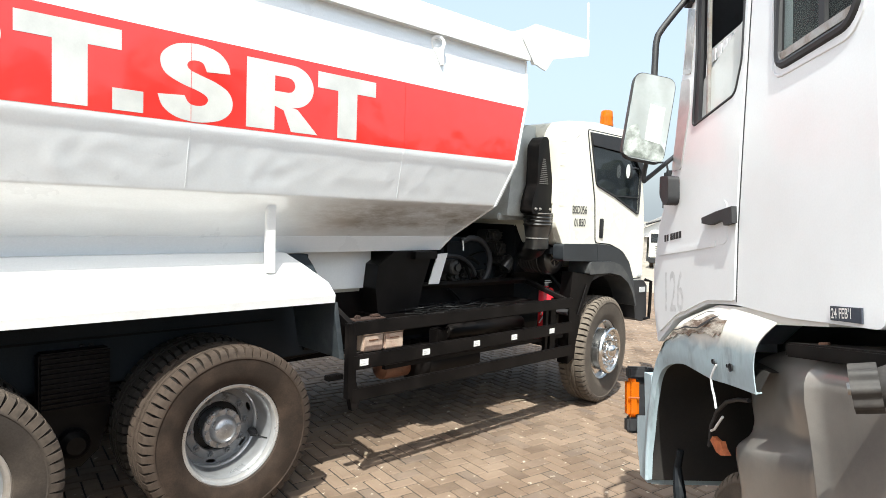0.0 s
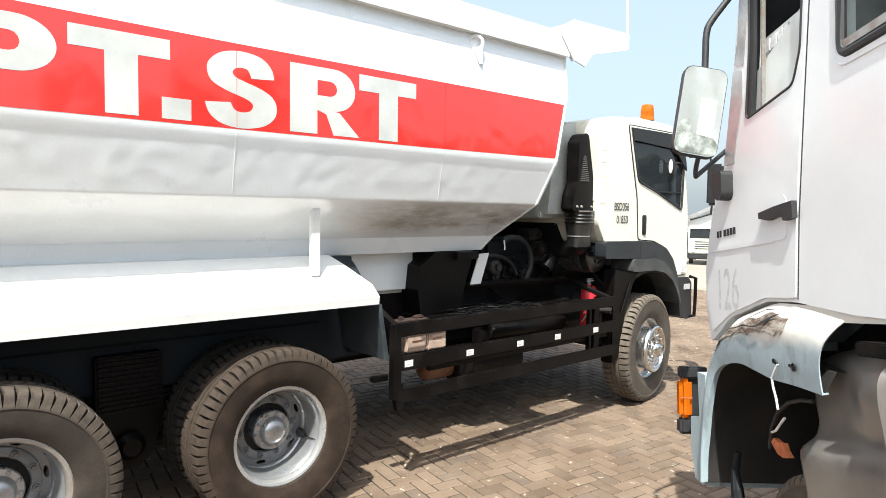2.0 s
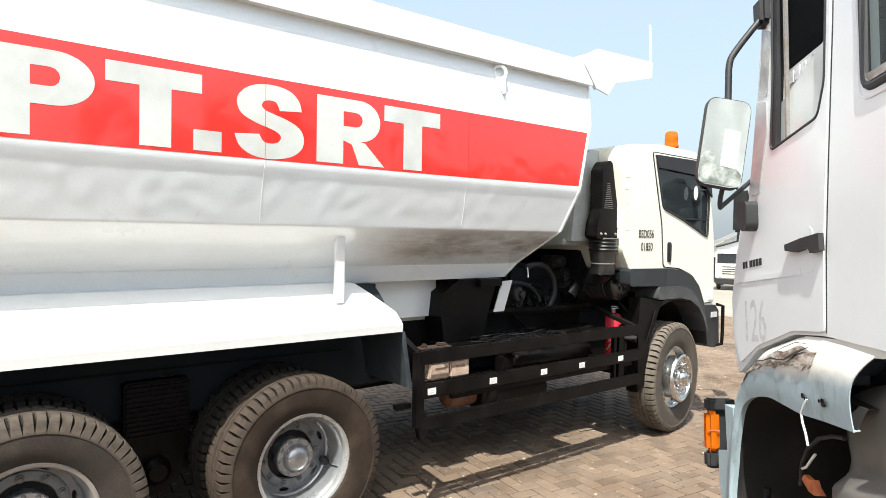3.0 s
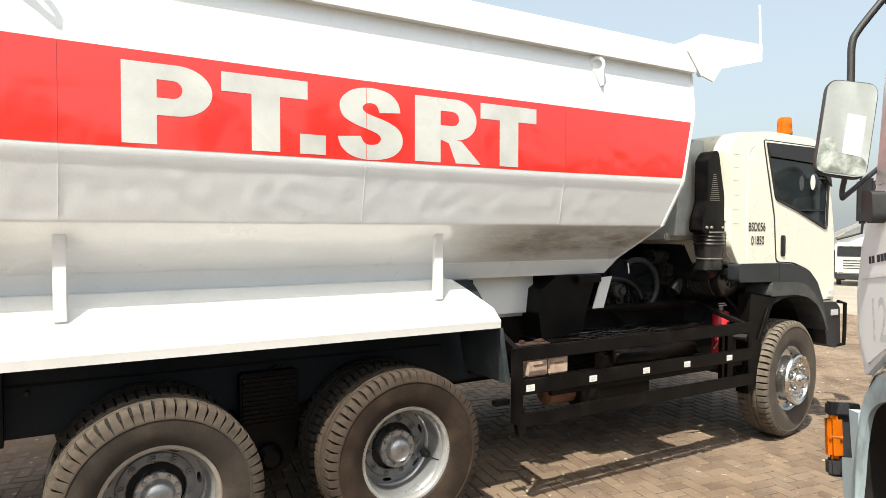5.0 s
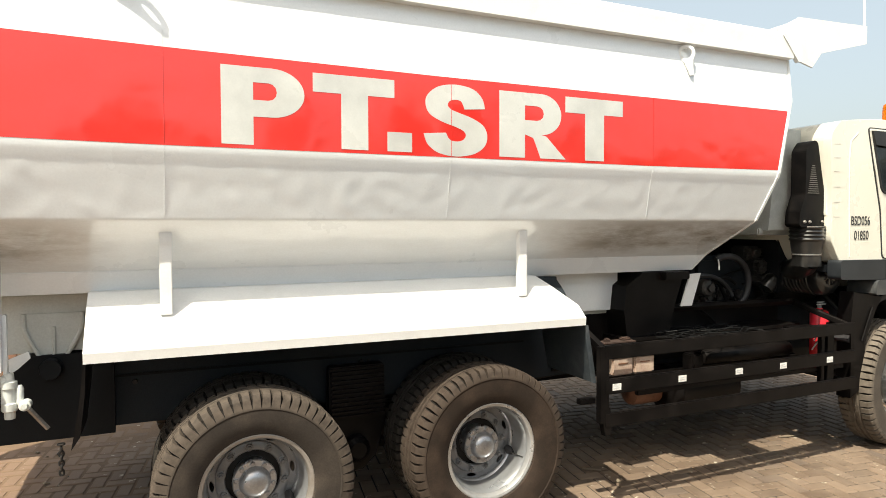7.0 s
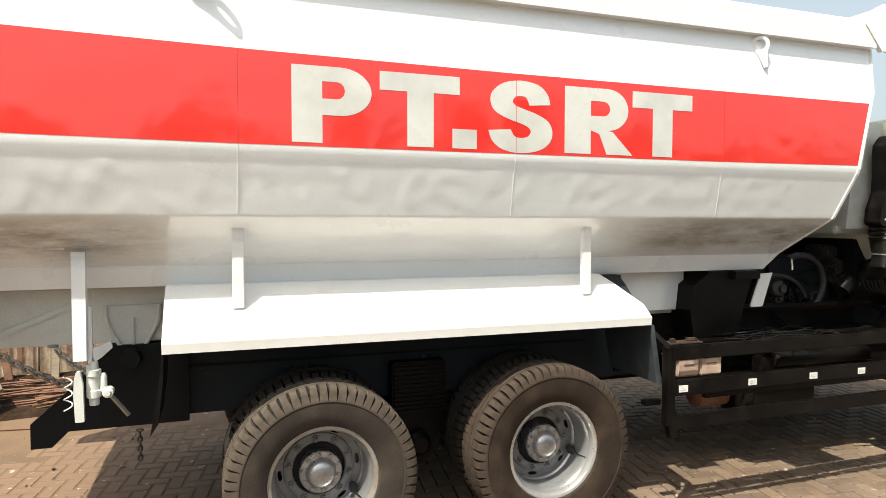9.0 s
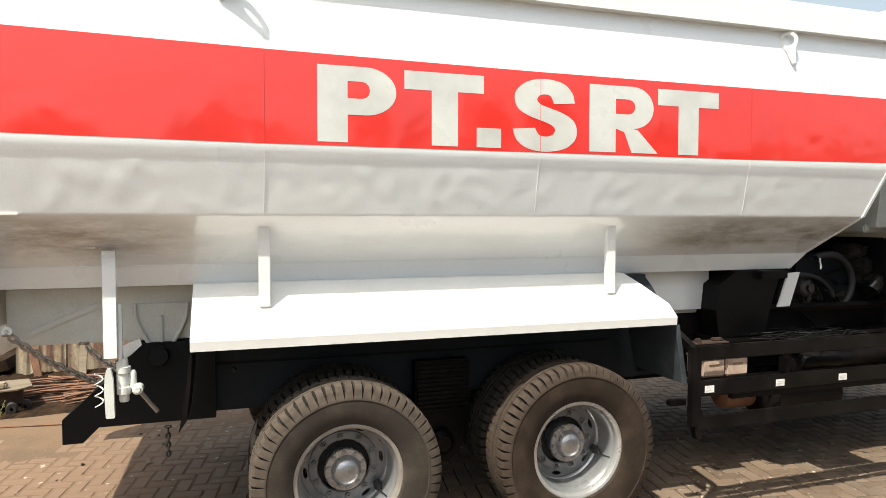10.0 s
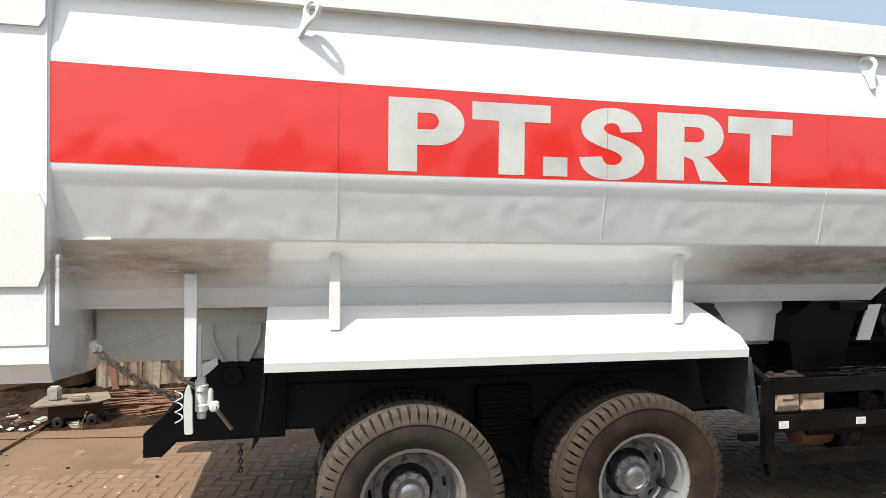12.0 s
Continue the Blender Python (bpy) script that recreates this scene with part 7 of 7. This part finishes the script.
def fpart(name, bm, material, label="", parent=None):
    ob = part(name, bm, material, parent or dt, label)
    ob.matrix_parent_inverse = Matrix()
    return ob


fpart("cab", boxes((-1.2, 0.9, -1.2, 1.2, 0.75, 2.9, 0.12)), CAB_WHITE, "white cab")
fpart("windscreen", boxes((0.9, 0.93, -1.08, 1.08, 1.95, 2.65, 0.01)), TINTED, "dark windscreen")
fpart("bumper", boxes((0.7, 1.02, -1.2, 1.2, 0.4, 0.78, 0.05)), PLASTIC, "black bumper")
for k in range(4):
    fpart("grille_bar", boxes((0.9, 0.94, -0.75, 0.75, 1.15 + 0.17 * k, 1.21 + 0.17 * k, 0.01)), PLASTIC)
for y in (-0.95, 0.75):
    fpart("headlamp", boxes((0.9, 0.96, y, y + 0.25, 0.9, 1.08, 0.02)), LAMP_GLASS)
for x in (0.1, -4.6):
    for y in (-1.0, 1.0):
        fpart("wheel", lathe([(0, -0.14), (0.3, -0.14), (0.48, -0.13), (0.5, -0.08), (0.5, 0.08), (0.48, 0.13), (0.3, 0.14), (0, 0.14)], 28, centre=(x, y, 0.5)), RUBBER)
fpart("load_bed", boxes((-6.5, -1.4, -1.2, 1.2, 1.0, 2.6, 0.05)), BED_WHITE, "white load bed")
for dx, dy in ((1.7, -3.1), (3.4, -6.2)):
    copy_thing(dt, Matrix.Translation((dx, dy, 0)) @ far_pos)
SHED = Matrix(((0.478, 0.879, 0, 55.4), (-0.879, 0.478, 0, 27.5), (0, 0, 1, -2.62), (0, 0, 0, 1)))
shed = thing("open_shed", SHED, "white-gabled grey shed with a steep sheet roof", "shed")


def spart(name, bm, material, label=""):
    ob = part(name, bm, material, shed, label)
    ob.matrix_parent_inverse = Matrix()


spart("roof", prism([(-1.2, 3.45), (8.0, 8.0), (17.2, 3.45), (17.2, 3.75), (8.0, 8.35), (-1.2, 3.75)], "y", -0.6, 30), ROOF_GREY, "grey sheet roof")
spart("gable", prism([(-0.5, 3.7), (8.0, 7.9), (16.5, 3.7), (16.5, 2.9), (-0.5, 2.9)], "y", 0.0, 0.2), HAUL_WHITE, "white gable board")
for x in (-0.4, 5.2, 10.6, 16.1):
    for y in (0.3, 15, 29):
        spart("post", boxes((x, x + 0.3, y, y + 0.3, 0, 3.6)), CONCRETE)
spart("back_wall", boxes((-0.5, 16.5, 29.5, 29.8, 0, 3.6)), CONCRETE)
# plain unseen wall added behind the camera, to darken the bed's reflections
WALL_DARK = surface("dark_reflected_wall", (0.10, 0.098, 0.085), (0.06, 0.062, 0.05), 0.9, scale=0.6, fine=12, bump=0.4, grain=0.3)
tagged(part("wall_south", boxes((-45, 60, -19.3, -19.0, -2.7, 2.4)), WALL_DARK), "unseen dark wall added for the reflections in the bed", "wall", kind="structure")

# an unseen belt of dark trees over the wall, added for the stripe's reflection
LEAVES = surface("dark_foliage", (0.035, 0.05, 0.022), (0.06, 0.078, 0.035), 0.7, 0.9, scale=3, fine=25, bump=0.6, grain=0.4)
belt_rnd = random.Random(41)
belt = bmesh.new()
for k in range(230):
    x, r = belt_rnd.uniform(-44, 40), belt_rnd.uniform(0.35, 0.95)
    crown = 5.0 + 0.9 * noise.noise(Vector((x * 0.22, 0, 3.0))) + 0.7 * noise.noise(Vector((x * 0.9, 0, 6.0)))
    c = Vector((x, belt_rnd.uniform(-21.5, -19.7), belt_rnd.uniform(0.2, 1.0) * crown + 0.3))
    made = bmesh.ops.create_icosphere(belt, subdivisions=2, radius=1.0)["verts"]
    for v in made:
        v.co = c + v.co * r * (1 + 0.45 * noise.noise(v.co * 2.3 + Vector((k, 0, 0))))
tagged(part("tree_belt", belt, LEAVES), "unseen belt of dark trees added for the stripe's reflection", "trees", kind="stuff")
for k in range(26):
    s = scrap_rnd.uniform(0.006, 0.022)
    bm = boxes((-s, s, -s * 0.6, s * 0.6, 0, s * 0.5, s * 0.2))
    ob = tagged(part("grit_stone", bm, DRUM if k % 2 else BOARD), "dark bit of grit lying on the sand", "stone", "grit on the sand")
    ob.matrix_basis = pose(scrap_rnd.uniform(-4.6, -2.4), scrap_rnd.uniform(0.9, 3.4), 0.002, 0, 0, scrap_rnd.uniform(0, 180))
for x, y, a in ((-4.78, 3.62, 20), (-4.66, 3.58, -35), (-4.92, 3.70, 70), (-4.60, 3.66, 5)):
    rag = bmesh.new()
    bmesh.ops.create_icosphere(rag, subdivisions=2, radius=0.045)
    for v in rag.verts:
        v.co *= 0.7 + 0.6 * noise.noise(v.co * 40 + Vector((x * 9, y, a)))
        v.co.z = v.co.z * 0.45 + 0.018
    ob = tagged(part("paper_ball", rag, PAPER), "crumpled white paper beside the scrap heap", "litter", "litter scraps")
    ob.matrix_basis = pose(x, y, 0.008, 0, 0, a)

# a few dusty scraps on the pavers under the rack
for x, y, a, l in ((3.30, 0.42, -8, 0.26), (1.20, 0.50, -40, 0.14), (2.72, 0.42, 5, 0.06), (3.62, 0.30, 10, 0.05), (1.24, 0.24, 40, 0.05)):
    ob = tagged(part("paper_scrap", boxes((-l / 2, l / 2, -0.014, 0.014, 0, 0.006, 0.002)), BOARD), "pale flat scrap lying on the pavers", "litter", "litter scraps")
    ob.matrix_basis = pose(x, y, 0.003, 2, 1, a)


# ---- pavers, herringbone ----
def pavers():
    """Top faces of all pavers as (x, y, turned), in the axes of the paving."""
    u = 0.1055
    out = []
    for i in range(-95, 160):
        for j in range(-110, 95):
            k = (i - j) % 4
            if k == 0:
                out.append(((i + 1) * u, (j + 0.5) * u, 0))
            elif k == 3:
                out.append(((i + 0.5) * u, (j + 1) * u, 1))
    return out


PTURN = Matrix.Rotation(radians(-8), 4, "Z")
L2, W2 = 0.1055 - 0.005, 0.05275 - 0.005
CH = 0.009
BOX_V = [(sx * L2, sy * W2, -0.03) for sx, sy in ((-1, -1), (1, -1), (1, 1), (-1, 1))]
BOX_V += [(sx * L2, sy * W2, -CH) for sx, sy in ((-1, -1), (1, -1), (1, 1), (-1, 1))]
BOX_V += [(sx * (L2 - CH), sy * (W2 - CH), 0.0) for sx, sy in ((-1, -1), (1, -1), (1, 1), (-1, 1))]
BOX_F = [(0, 1, 5, 4), (1, 2, 6, 5), (2, 3, 7, 6), (3, 0, 4, 7), (4, 5, 9, 8), (5, 6, 10, 9), (6, 7, 11, 10), (7, 4, 8, 11), (8, 9, 10, 11)]
one = bpy.data.meshes.new("paver")
one.from_pydata(BOX_V, [], BOX_F)
one.materials.append(PAVER)
joint = bmesh.new()
bmesh.ops.create_grid(joint, x_segments=1, y_segments=1, size=1.0, matrix=Matrix.Translation((3.5, 1.0, -0.010)) @ Matrix.Diagonal((10.0, 7.5, 1, 1)))
drift = bmesh.new()
nx, ny = 60, 70
gridv = [[drift.verts.new((-6.4 + 5.0 * i / nx, 0.2 + 7.0 * j / ny, -0.0040 + 0.0085 * min(1.0, max(0.0, (j / ny - 0.22) / 0.25)) + 0.004 * noise.noise(Vector((i * 0.35, j * 0.4, 2.0))) - 0.0045 * max(0.0, (i / nx - 0.50) / 0.50))) for j in range(ny + 1)] for i in range(nx + 1)]
for i in range(nx):
    for j in range(ny):
        drift.faces.new((gridv[i][j], gridv[i + 1][j], gridv[i + 1][j + 1], gridv[i][j + 1]))
SOIL = surface("blown_brown_sand", (0.165, 0.103, 0.060), (0.115, 0.075, 0.046), 0.95, scale=1.8, fine=70, bump=0.5, dist=0.004, grain=0.25)
# Dark soil; its raised back stands in for the shadow behind the scrap.
heap = bmesh.new()
hv = [[heap.verts.new((-7.6 + 5.4 * i / 54, 3.50 + 4.1 * j / 40, -0.012 + 0.022 * min(1.0, j / 1.0) * min(1.0, (54 - i) / 4.0) + 0.05 * min(1.0, j / 6.0) * min(1.0, (54 - i) / 6.0) + 0.5 * max(0.0, min(1.0, (j - 13) / 9.0)) * min(1.0, (54 - i) / 14.0) * (0.6 + 0.4 * noise.noise(Vector((i * 0.12, j * 0.1, 4.0)))) + 0.035 * noise.noise(Vector((i * 0.5, j * 0.5, 7.0))) * min(1.0, j / 4.0)
        + 0.02 * noise.noise(Vector((i * 0.23, 0.3, 1.0))))) for j in range(41)] for i in range(55)]
for i in range(54):
    for j in range(40):
        heap.faces.new((hv[i][j], hv[i + 1][j], hv[i + 1][j + 1], hv[i][j + 1]))
part("rubble_soil", heap, RUBBLE, ground, "dark rubble soil under the scrap heap, its back raised as shade", smooth=True)
part("sand_drift", drift, SOIL, ground, "brown sand blown over the pavers", smooth=True)
part("joint_sand", joint, SAND, ground, "dark sand in the paving joints")
prnd = random.Random(3)
rest_v, rest_f = [], []
count = 0
for px_, py_, turned in pavers():
    p = PTURN @ Vector((px_, py_, 0))
    if not (-6.5 < p.x < 13.5 and -6.5 < p.y < 8.5):
        continue
    m = Matrix.Translation((p.x, p.y, prnd.uniform(-0.003, 0.001))) @ PTURN @ Matrix.Rotation(radians(90 * turned + prnd.uniform(-0.8, 0.8)), 4, "Z") @ Matrix.Rotation(prnd.uniform(-0.012, 0.012), 4, "X") @ Matrix.Rotation(prnd.uniform(-0.008, 0.008), 4, "Y")
    near_path = 0.9 < p.x < 3.7 and -1.9 < p.y < 0.35 and count < 300
    if near_path:
        count += 1
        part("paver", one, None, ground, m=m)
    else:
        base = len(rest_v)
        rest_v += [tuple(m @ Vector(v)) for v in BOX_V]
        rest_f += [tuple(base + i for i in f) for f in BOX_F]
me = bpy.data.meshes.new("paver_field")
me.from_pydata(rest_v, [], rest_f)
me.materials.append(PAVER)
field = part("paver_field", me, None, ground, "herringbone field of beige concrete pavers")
tagged(field, kind="stuff")
